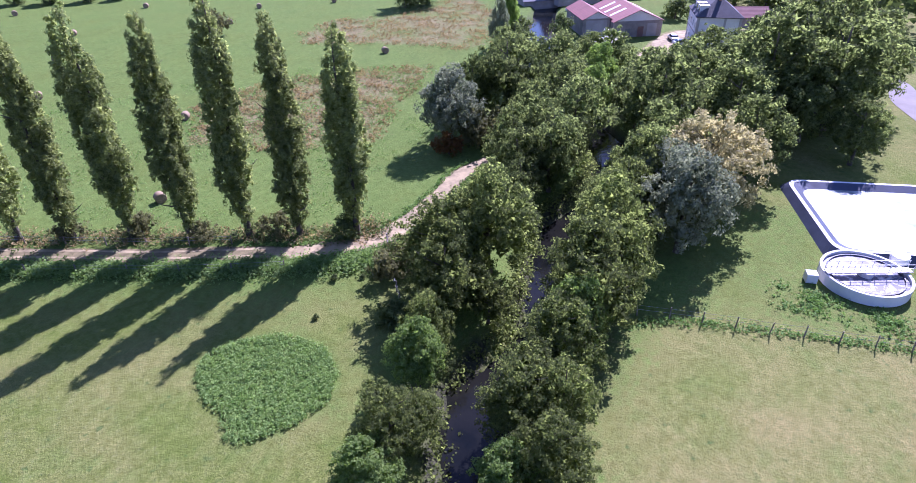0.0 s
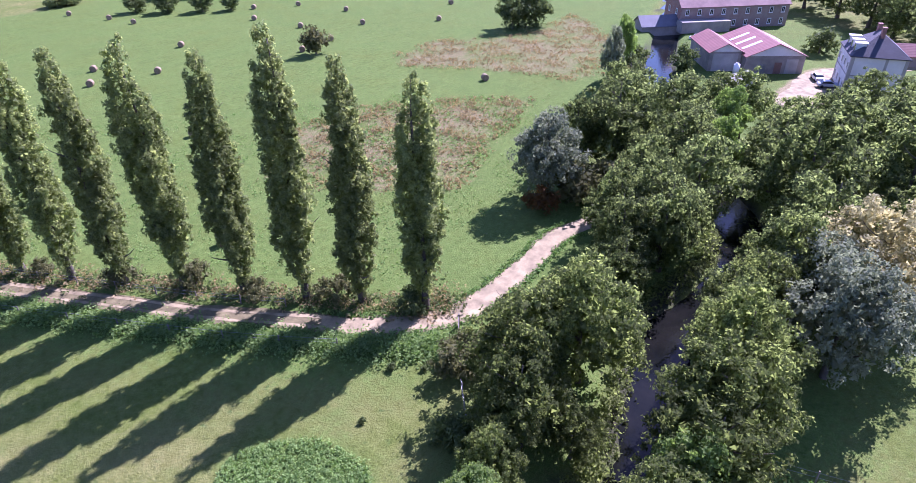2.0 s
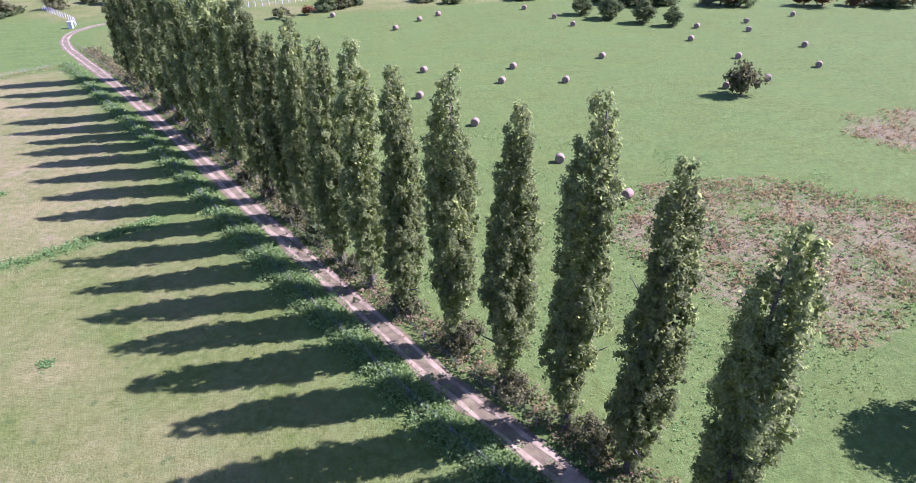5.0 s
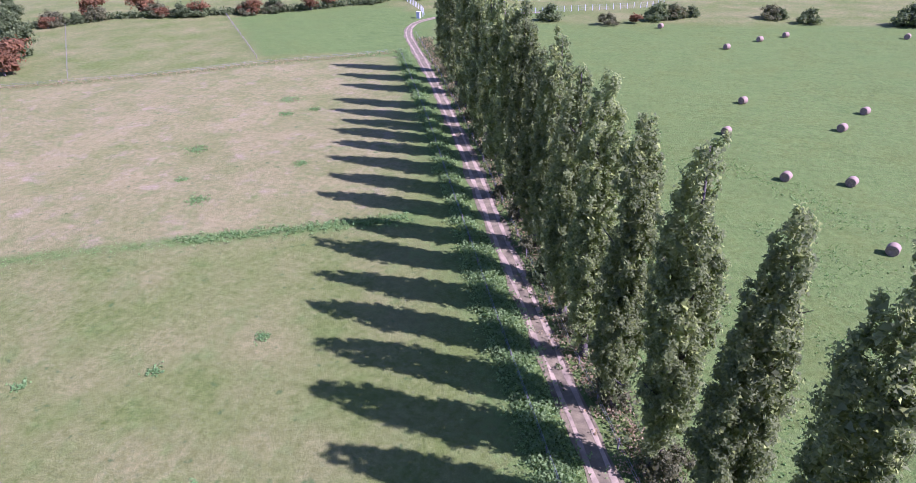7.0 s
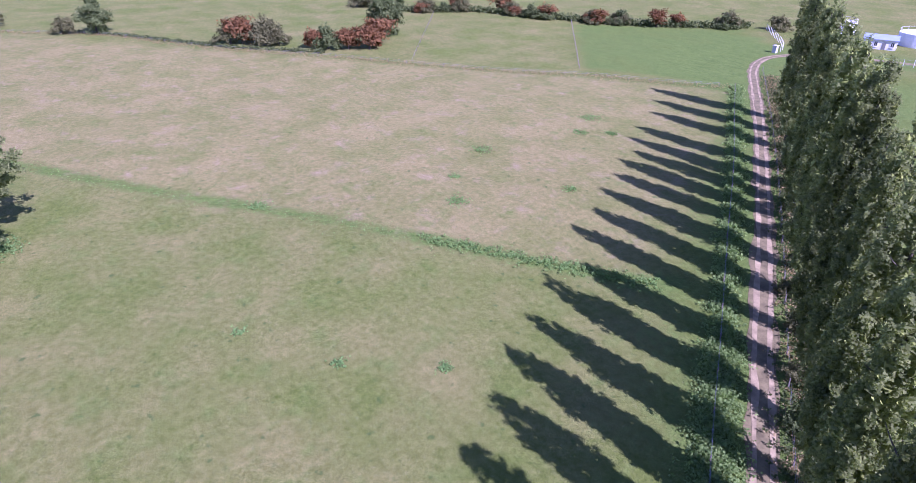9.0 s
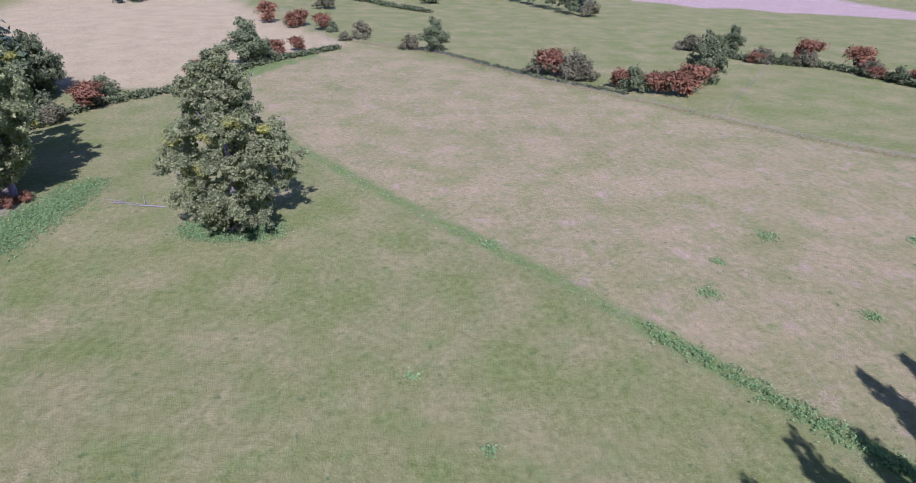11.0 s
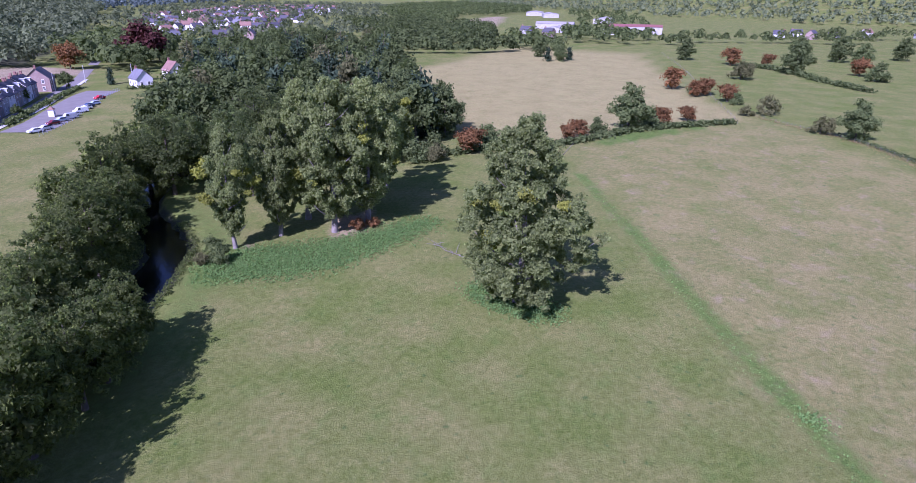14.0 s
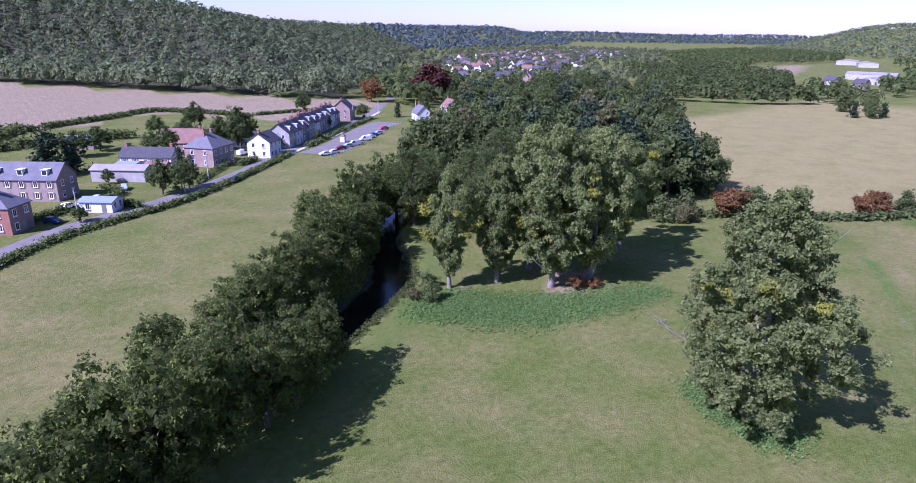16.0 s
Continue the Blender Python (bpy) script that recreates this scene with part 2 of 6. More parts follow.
def bm_mesh(name, bm, mat, smooth=False):
    me = bpy.data.meshes.new(name)
    bm.to_mesh(me)
    bm.free()
    for x in mat if isinstance(mat, (list, tuple)) else (mat,):
        me.materials.append(x)
    if smooth:
        me.polygons.foreach_set("use_smooth", [True] * len(me.polygons))
    return me


def tubes(rng, lines, sides=6):
    """Tapered tubes along lines of (point, radius)."""
    verts, faces = [], []
    for line in lines:
        base = len(verts)
        p = np.array([q for q, _ in line], float)
        for i, (q, r) in enumerate(line):
            d = p[min(i + 1, len(p) - 1)] - p[max(i - 1, 0)]
            d /= np.linalg.norm(d) + 1e-9
            a = np.cross(d, (0.31, 0.95, 0.1))
            a /= np.linalg.norm(a) + 1e-9
            b = np.cross(d, a)
            for k in range(sides):
                w = 2 * math.pi * k / sides
                verts.append(np.array(q) + r * (math.cos(w) * a + math.sin(w) * b))
        for i in range(len(line) - 1):
            for k in range(sides):
                k2 = (k + 1) % sides
                faces.append((base + i * sides + k, base + i * sides + k2, base + (i + 1) * sides + k2, base + (i + 1) * sides + k))
        faces.append([base + (len(line) - 1) * sides + k for k in range(sides)])
    return verts, faces


def leaves(rng, centers, normals, size, spread=0.7, fold=0.25, three=False):
    """One folded leaf spray, of four corners or three, at each centre, facing about its normal."""
    n = len(centers)
    nor = normals + spread * rng.normal(size=(n, 3))
    nor /= np.linalg.norm(nor, axis=1)[:, None] + 1e-9
    a = np.cross(nor, rng.normal(size=(n, 3)))
    a /= np.linalg.norm(a, axis=1)[:, None] + 1e-9
    b = np.cross(nor, a)
    s = (size * (0.6 + 0.8 * rng.random(n)))[:, None]
    w = (0.55 + 0.3 * rng.random(n))[:, None]
    lift = fold * s * nor
    if three:
        return np.stack([centers - a * s, centers + a * s, centers + b * s * w * 2 + lift], 1)
    return np.stack([centers - a * s, centers - b * s * w + lift, centers + a * s, centers + b * s * w + lift * 0.4], 1)


def sphere_points(rng, n):
    d = rng.normal(size=(n, 3))
    return d / np.linalg.norm(d, axis=1)[:, None]


def crown(name, rng, lobes, count, size, mat, low=0.0, spread=0.7, inner=0.15, clump=4.0, long=1.0):
    """Leaf sprays gathered in small clumps over the skins of many lobes (x, y, z, rx, ry, rz); clumps deep inside another lobe are left out."""
    lobes = np.array(lobes, float)
    per = 44
    n = max(10, int(count * 1.24) // per)
    weight = (lobes[:, 3] * lobes[:, 4] + lobes[:, 3] * lobes[:, 5] + lobes[:, 4] * lobes[:, 5])
    pick = rng.choice(len(lobes), int(n * 1.5), p=weight / weight.sum())
    d = sphere_points(rng, len(pick))
    d[:, 2] = np.where(d[:, 2] < -0.6, -d[:, 2] * 0.6, d[:, 2])
    d /= np.linalg.norm(d, axis=1)[:, None]
    rad = 1.0 - inner * rng.random(len(pick)) ** 1.5 + 0.16 * rng.random(len(pick)) ** 2
    c = lobes[pick, :3] + d * lobes[pick, 3:] * rad[:, None]
    keep = c[:, 2] > low
    for k, lobe in enumerate(lobes):
        q = (((c - lobe[:3]) / lobe[3:]) ** 2).sum(1)
        keep &= (q > 0.55) | (pick == k)
    c, d, pick = c[keep][:n], d[keep][:n], pick[keep][:n]
    nor = d / lobes[pick, 3:]
    nor /= np.linalg.norm(nor, axis=1)[:, None]
    m = len(c)
    off = sphere_points(rng, m * per) * (0.22 + 0.78 * rng.random(m * per) + 0.5 * rng.random(m * per) ** 6)[:, None]
    rc = np.repeat(size * clump * (0.65 + 0.7 * rng.random(m)), per)[:, None]
    lc = np.repeat(c, per, axis=0) + off * rc * np.array([1, 1, 0.8 * long])
    ln = off * 0.7 + np.repeat(nor, per, axis=0) * 0.7 + (0, 0, 0.3)
    ln /= np.linalg.norm(ln, axis=1)[:, None]
    ok = lc[:, 2] > min(low, 0.1)
    core = max(20, n * per // 7)
    kp = rng.choice(len(lobes), core, p=weight / weight.sum())
    dc = sphere_points(rng, core)
    cc = lobes[kp, :3] + dc * lobes[kp, 3:] * (0.08 + 0.42 * rng.random(core))[:, None]
    cc[:, 2] = np.maximum(cc[:, 2], max(low, 0.3))
    inner_leaves = leaves(rng, cc, dc, np.minimum(size * 1.7, lobes[kp, 3:].min(1) * 0.8), 0.6, three=True)
    return quads(name, np.concatenate([leaves(rng, lc[ok], ln[ok], size * 0.80, spread, three=True), inner_leaves]), mat)


def trunk_mesh(name, rng, height, radius, mat, lean=0.0, sides=8):
    line = []
    for i in range(7):
        s = i / 6
        line.append(((lean * s * height + 0.02 * height * math.sin(3 * s), 0.015 * height * math.sin(5 * s), s * height), radius * (1 - 0.85 * s) * (1.35 if i == 0 else 1)))
    v, f = tubes(rng, [line], sides)
    return mesh_of(name, v, f, [mat], smooth=True)


def limb_meshes(rng, height, radius, count, reach, mat, start=0.25):
    """Limbs that rise from the trunk, each a mesh of its own."""
    out = []
    for i in range(count):
        s = start + (0.80 - start) * (i + rng.random() * 0.8) / max(count, 1)
        w = rng.random() * 6.28
        ln = reach * (1.05 - 0.6 * s) * (0.7 + 0.5 * rng.random())
        b = np.array([0.02 * height * math.sin(3 * s), 0.015 * height * math.sin(5 * s), s * height])
        d = np.array([math.cos(w), math.sin(w), 0.45 + 0.4 * rng.random()])
        r = radius * 0.42 * (1 - 0.6 * s)
        v, f = tubes(rng, [[(b, r), (b + d * ln * 0.4 + (0, 0, -0.03 * ln), r * 0.7), (b + d * ln * 0.75, r * 0.4), (b + d * ln + (0, 0, 0.1 * ln), r * 0.12)]], 6)
        out.append(("limb", mesh_of("limb", v, f, [mat], smooth=True)))
    return out


KINDS = {}


def tree_kind(key, trunk, crowns, label):
    KINDS[key] = (trunk, crowns, label)


def plant_tree(name, key, x, y, scale=1.0, tall=1.0, turn=0.0, group="", label="", z=None, category="tree"):
    trunk, crowns, lab = KINDS[key]
    m = Matrix.LocRotScale((x, y, ground_z(x, y) - 0.05 if z is None else z), Euler((0, 0, turn)), (scale, scale, scale * tall))
    t = empty(name, m, label or lab, category, group)
    if trunk is not None:
        part("trunk", trunk, t)
    for n, me in crowns:
        part(n, me, t)
    return t


# ---- tree kinds ----
def poplar_kind(key, seed, height, count=38000, size=0.138):
    """A columnar poplar: steep plumes that leave the stem all the way up, each ending in a point of its own."""
    rng = np.random.default_rng(seed)
    wide = lambda z: float(np.interp(z / height, [0.0, 0.05, 0.16, 0.45, 0.75, 0.92, 1.0], [0.5, 1.0, 1.70, 1.82, 1.50, 1.00, 0.35]))
    lobes = []
    for z in np.arange(1.2, height * 0.96, 0.9):   # the dense middle
        r = 0.50 * wide(z)
        w = rng.random() * 6.283
        lobes.append((0.35 * r * math.cos(w), 0.35 * r * math.sin(w), z, r + 0.25, r + 0.25, 1.2))
    plumes = 22
    for p in range(plumes):
        w = p * 2.399 + 0.5 * rng.normal() + seed
        z0 = height * (0.02 + 0.60 * p / plumes)
        ln = height * (0.26 + 0.16 * rng.random())
        z1 = min(z0 + ln, height * 0.97)
        push = 0.80 + 0.38 * rng.random()
        n = int((z1 - z0) / 0.75)
        for q in range(n):
            u = (q + 0.5) / n
            z = z0 + (z1 - z0) * u
            r = push * wide(z) * min(1.0, 0.25 + 1.5 * u)
            g = (0.62 + 0.28 * rng.random()) * min(1.0, 0.45 + 1.6 * u) * (1.0 if u < 0.6 else 1.0 - 1.5 * (u - 0.6))
            ww = w + 0.25 * rng.normal()
            lobes.append((r * math.cos(ww), r * math.sin(ww), z, g, g, 0.8 + 0.5 * rng.random()))
    me = crown("poplar_crown", rng, lobes, count, np.float64(size), M["poplar"], low=0.7, spread=0.45, inner=0.5, clump=2.3, long=1.9)
    tr = trunk_mesh("poplar_trunk", rng, height * 0.95, 0.36, M["bark"])
    tree_kind(key, tr, [("crown", me)] + limb_meshes(rng, height, 0.36, 3, 3.0, M["bark"], 0.1), "tall columnar poplar with dense dark green leaves beside the track")


def round_kind(key, seed, height, radius, leaf, count, size, label, bark="bark", low=0.12, lumps=34, tall=0.5, spread=0.8, trunk=True, flat=1.0, limbs=4, skirt=0):
    """A broad tree: lobes gathered on the outside of a round, uneven head."""
    rng = np.random.default_rng(seed)
    lobes = []
    cz, rz = height * (low + (1 - low) * 0.52), height * (1 - low) * 0.50
    for i in range(lumps):
        d = sphere_points(rng, 1)[0]
        d[2] = abs(d[2]) * 1.1 - 0.55 if rng.random() < 0.8 else d[2]
        d /= np.linalg.norm(d)
        k = 0.62 + 0.20 * rng.random()
        g = radius * (0.26 + 0.16 * rng.random()) * (1.1 if d[2] < 0.3 else 0.85)
        taper = 1.0 - 0.35 * max(0, d[2])
        lobes.append((d[0] * radius * k * taper, d[1] * radius * k * taper, cz + d[2] * rz * k * 1.08, g, g, g * (0.8 + 0.5 * rng.random()) * flat))
    for i in range(6):
        lobes.append((rng.normal() * radius * 0.2, rng.normal() * radius * 0.2, cz + rng.normal() * rz * 0.3, radius * 0.42, radius * 0.42, rz * 0.45))
    for i in range(skirt):
        w, zz = rng.random() * 6.283, 0.03 + 0.26 * rng.random()
        r = radius * (0.15 + 0.45 * rng.random()) * (0.55 + 1.6 * zz)
        g = radius * (0.13 + 0.08 * rng.random())
        lobes.append((r * math.cos(w), r * math.sin(w), height * zz, g, g, g * 1.1))
    me = crown(key + "_crown", rng, lobes, count, np.float64(size), M[leaf], low=height * low * 0.5, spread=spread * 0.6, inner=0.3, clump=3.4)
    tr = trunk_mesh(key + "_trunk", rng, height * 0.85, height * 0.022 + 0.05, M[bark]) if trunk else None
    tree_kind(key, tr, [("crown", me)] + (limb_meshes(rng, height, height * 0.022 + 0.05, limbs, radius * 0.95, M[bark], 0.18) if trunk else []), label)


def spire_kind(key, seed, profile, leaf, lumps, count, size, label, bark="bark_pale", limbs=7, lean=(0.0, 0.0)):
    """A tall loose tree; profile: heights and the crown's radius there. Lobes sit in tiers on rising limbs, with gaps between them."""
    rng = np.random.default_rng(seed)
    zs, rs = np.array(profile, float).T
    height = zs[-1]
    lobes = []
    for i in range(lumps):
        z = zs[0] + (height - zs[0]) * rng.random() ** 1.15
        r = np.interp(z, zs, rs)
        w = (i * 2.399 + rng.normal() * 0.3) % 6.283
        out = r * (0.25 + 0.75 * rng.random() ** 0.7) * (1 + 0.22 * math.sin(3 * w + seed + 0.3 * z))
        g = (0.46 + 0.088 * r) * (0.6 + 0.75 * rng.random())
        lobes.append((out * math.cos(w) + lean[0] * z / height, out * math.sin(w) + lean[1] * z / height, z, g, g, g * (0.85 + 0.5 * rng.random())))
    for q in range(5):
        w = 6.283 * q / 5 + rng.random()
        lobes.append((0.9 * math.cos(w) + lean[0], 0.9 * math.sin(w) + lean[1], height - 0.6 - 2.2 * rng.random(), 0.6, 0.6, 1.3))
    me = crown(key + "_crown", rng, lobes, count, np.float64(size), M[leaf], low=0.5, spread=0.75, inner=0.35, clump=3.0)
    r0 = height * 0.019 + 0.05
    tr = trunk_mesh(key + "_trunk", rng, height * 0.93, r0, M[bark])
    tree_kind(key, tr, [("crown", me)] + limb_meshes(rng, height, r0, limbs, rs.max() * 0.95, M[bark], 0.1), label)


def cone_kind(key, seed, height, radius, leaf, count, size, label):
    """A conifer: drooping tiers that narrow to a tip."""
    rng = np.random.default_rng(seed)
    lobes = []
    for i in range(70):
        s = (i + rng.random()) / 70
        w = rng.random() * 6.283
        env = radius * (1 - s) ** 0.85
        lobes.append((env * 0.65 * math.cos(w), env * 0.65 * math.sin(w), height * (0.06 + 0.9 * s), env * 0.38 + 0.18, env * 0.38 + 0.18, 0.06 * height * (1 - 0.5 * s)))
    lobes.append((0, 0, height * 0.97, 0.25, 0.25, 0.06 * height))
    me = crown(key + "_crown", rng, lobes, count, np.float64(size), M[leaf], low=0.3, spread=0.5, inner=0.3)
    tr = trunk_mesh(key + "_trunk", rng, height * 0.95, height * 0.017, M["bark"])
    tree_kind(key, tr, [("crown", me)], label)


def bush_kind(key, seed, height, radius, leaf, count, size, label, lumps=14):
    round_kind(key, seed, height, radius, leaf, count, size, label, low=-0.12, lumps=lumps, trunk=True, spread=0.9, limbs=0)


for k in range(4):
    poplar_kind("poplar_%d" % k, 11 + k, (29.0, 28.0, 29.6, 27.6)[k])
for k in range(2):
    poplar_kind("poplar_far_%d" % k, 21 + k, (28.6, 27.8)[k], 17000, 0.21)
for k in range(3):
    round_kind("alder_%d" % k, 31 + k, 12.0, 4.4, "alder", 14500, 0.155, "dark green alder with a dense rounded crown on the river bank", lumps=48, low=0.0)
    round_kind("row_alder_%d" % k, 36 + k, 12.0, 4.4, "alder", 9500, 0.20, "dark green alder with a dense rounded crown in the river row", lumps=44, low=0.0)
round_kind("bright_0", 41, 10.0, 3.4, "bright", 13000, 0.15, "bright green alder with fresh leaves on the river bank", lumps=40)
round_kind("silver_0", 43, 11.0, 5.0, "silver", 16000, 0.18, "silver-grey leaved willow beside the river wood", lumps=44)
round_kind("cream_0", 44, 13.0, 5.8, "cream", 20000, 0.18, "cream-flowering pale willow with a domed crown", lumps=60)
MISTLE = "tall grey-green poplar with balls of mistletoe in a loose crown"
spire_kind("greypop_0", 45, [(3.0, 1.4), (6, 4.4), (10, 6.4), (14, 7.4), (19, 6.4), (23, 4.2), (26, 1.0)], "grey_poplar", 190, 33000, 0.24, MISTLE)
spire_kind("greypop_1", 46, [(3.5, 1.0), (6, 3.0), (10, 5.2), (14, 6.6), (19, 6.0), (23, 3.6), (26, 0.8)], "grey_poplar", 160, 29000, 0.24, MISTLE)
spire_kind("greypop_2", 47, [(1.0, 2.5), (3, 5.8), (7, 9.2), (11, 9.2), (15, 7.8), (19, 5.8), (22.5, 3.4), (26, 0.6)], "grey_poplar", 240, 50000, 0.205, "broad old poplar with mistletoe whose branches sweep to the grass", limbs=10, lean=(1.2, -0.6))
for k in range(4):
    round_kind("wood_%d" % k, 51 + k, 15.0, 5.6, "wood_leaf", 10500, 0.215, "dark green broadleaf tree of the river wood", lumps=40, low=0.02, skirt=6)
cone_kind("spruce_0", 61, 20.0, 4.0, "spruce", 4500, 0.38, "dark spruce standing among broadleaf trees")
cone_kind("spruce_1", 62, 17.0, 3.4, "tan_leaf", 4000, 0.36, "yellowing conifer standing among broadleaf trees")
bush_kind("tan_0", 71, 3.2, 2.2, "tan_leaf", 1100, 0.24, "dry bush with brownish-green leaves")
bush_kind("red_0", 72, 4.0, 2.7, "red_leaf", 1500, 0.22, "hawthorn bush turned rust-red")
bush_kind("green_0", 73, 4.0, 2.7, "hedge", 1500, 0.22, "dark green leafy hedge bush")
bush_kind("grey_0", 74, 4.0, 3.2, "tan_leaf", 1500, 0.22, "grey-green willow bush on grass")
round_kind("copper_0", 75, 14.0, 6.0, "copper", 4000, 0.42, "copper beech with dark purple leaves", lumps=30)

# ---- ground ----
def ground_material():
    k = Nodes("meadow")
    blade, fine, mid, broad = k.noise(14.0, 2.0), k.noise(3.6, 6.0, 0.7), k.noise(1.1, 6.0, 0.68), k.noise(0.09, 5.0, 0.6)
    grain = k.span(k.math("ADD", k.math("MULTIPLY", fine, 0.72), k.math("MULTIPLY", mid, 0.28)), 0.39, 0.61)
    green = k.mix(grain, (0.078, 0.107, 0.015), (0.208, 0.246, 0.053))
    tan = k.mix(grain, (0.190, 0.160, 0.050), (0.425, 0.355, 0.150))
    lush = k.mix(grain, (0.052, 0.102, 0.016), (0.212, 0.286, 0.062))
    brown = k.mix(grain, (0.165, 0.125, 0.055), (0.345, 0.265, 0.140))
    bare = k.mix(grain, (0.31, 0.228, 0.122), (0.44, 0.342, 0.200))
    stub = k.mix(k.span(k.noise(0.5, 4.0, stretch=(1.0, 0.12, 1.0)), 0.3, 0.7), (0.33, 0.245, 0.155), (0.43, 0.335, 0.22))

    def worn(name, width=0.55):
        v = k.math("ADD", k.attr(name), k.span(k.math("ADD", k.math("MULTIPLY", broad, 0.45), k.math("MULTIPLY", mid, 0.55)), 0.25, 0.75, -width, width))
        return k.span(v, 0.35, 0.70)

    dry = k.span(k.math("ADD", k.attr("dry"), k.span(k.math("ADD", k.math("MULTIPLY", broad, 0.78), k.math("MULTIPLY", mid, 0.22)), 0.3, 0.7, -0.55, 0.55)), 0.0, 1.0)
    c = k.mix(dry, green, tan)
    spots = k.span(k.noise(0.28, 6.0, 0.68), 0.52, 0.74)
    c = k.mix(k.math("MULTIPLY", spots, 0.75), c, lush)
    tufts = k.span(k.noise(0.75, 4.0, 0.6), 0.63, 0.70, 0.0, 0.7)
    c = k.mix(tufts, c, (0.060, 0.115, 0.030))
    c = k.mix(worn("lush"), c, lush)
    c = k.mix(worn("brown", 0.6), c, brown)
    c = k.mix(worn("stub", 0.12), c, stub)
    pale = k.math("MULTIPLY", k.attr("patchy"), k.span(k.noise(0.22, 6.0, 0.7), 0.54, 0.70, 0.0, 0.8))
    c = k.mix(pale, c, bare)
    c = k.mix(worn("bare", 0.35), c, bare)
    c = k.mix(k.span(k.noise(2.4, 5.0, 0.75), 0.56, 0.72, 0.0, 0.5), c, k.mix(0.5, c, (0.36, 0.34, 0.20)))
    c = k.mix(k.span(k.math("ADD", k.math("MULTIPLY", blade, 0.5), k.math("MULTIPLY", fine, 0.5)), 0.42, 0.60, 0.0, 0.8), c, (0.045, 0.062, 0.012))
    c = k.mix(k.math("MULTIPLY", k.attr("pale_hay"), k.span(broad, 0.30, 0.62, 0.48, 0.15)), c, k.mix(grain, (0.31, 0.265, 0.095), (0.47, 0.405, 0.180)))
    swath = k.span(k.noise(0.42, 6.0, 0.7, stretch=(0.35, 1.0, 1.0)), 0.44, 0.64, 0.0, 0.55)
    c = k.mix(k.math("MULTIPLY", swath, k.attr("lush")), c, k.mix(0.55, c, (0.040, 0.075, 0.014)))
    mott = k.noise(0.3, 7.0, 0.75)
    c = k.mix(k.span(mott, 0.42, 0.70, 0.0, 0.20), c, k.mix(0.6, c, (0.060, 0.085, 0.018)))
    c = k.mix(worn("mud", 0.2), c, k.mix(grain, (0.030, 0.034, 0.018), (0.075, 0.075, 0.040)))
    return k.surface(c, rough=0.95, spec=0.06, normal=k.bump(fine, 0.8, 0.2)).done()


M["meadow"] = ground_material()


def grid_axis(lo, hi, fine, out, grow=1.13):
    mid = list(np.arange(lo, hi, fine))
    a, s = [], fine
    x = lo
    while x > -out:
        s = min(s * grow, 130)
        x -= s
        a.append(x)
    b, s = [], fine
    x = mid[-1]
    while x < out:
        s = min(s * grow, 130)
        x += s
        b.append(x)
    return np.array(a[::-1] + mid + b)


GREEN_STRIP = [(-150, -31), (-113, -7), (-97, 2.5), (-83, 12.3), (-72, 19.7), (-60, 27), (-49, 33.5), (-31, 44.5), (-22, 50)]
NORTH_EDGE = [(-262, -6), (-240, 17), (-221, 33), (-180, 56.5), (-149, 79), (-120, 98.5), (-96, 118.5), (-80, 129), (-65, 141)]
BROWN = [[(37, 33), (45, 45), (52, 49), (69, 47), (88, 34), (95, 24), (82, 18), (69, 14), (54, 8), (44, 18)],
         [(94, 62), (100, 71), (116, 73), (137, 58), (170, 62), (150, 35), (118, 20), (108, 24), (106, 39)]]
PATCH = [(-64, -62), (-66.4, -58), (-72, -51), (-78, -47), (-88, -45), (-98, -43.5), (-105, -43.5), (-104, -48), (-96, -50.5), (-90, -53.5), (-84, -57), (-79, -63), (-75, -66), (-69, -66)]
LONE_PATCH = [(-79, -24), (-83, -27), (-86, -22), (-85, -16), (-83, -11.5), (-79.5, -10), (-77.5, -13), (-77.5, -19)]
NETTLES = [(4.4, -9.4), (7.4, -10.4), (10.8, -13.5), (11.8, -18.5), (9.4, -22.4), (6.1, -23.9), (2.5, -23.1), (-1.5, -20.5), (-1.2, -18.6), (0.2, -16.9), (0.6, -14.2), (2.0, -11.2)]


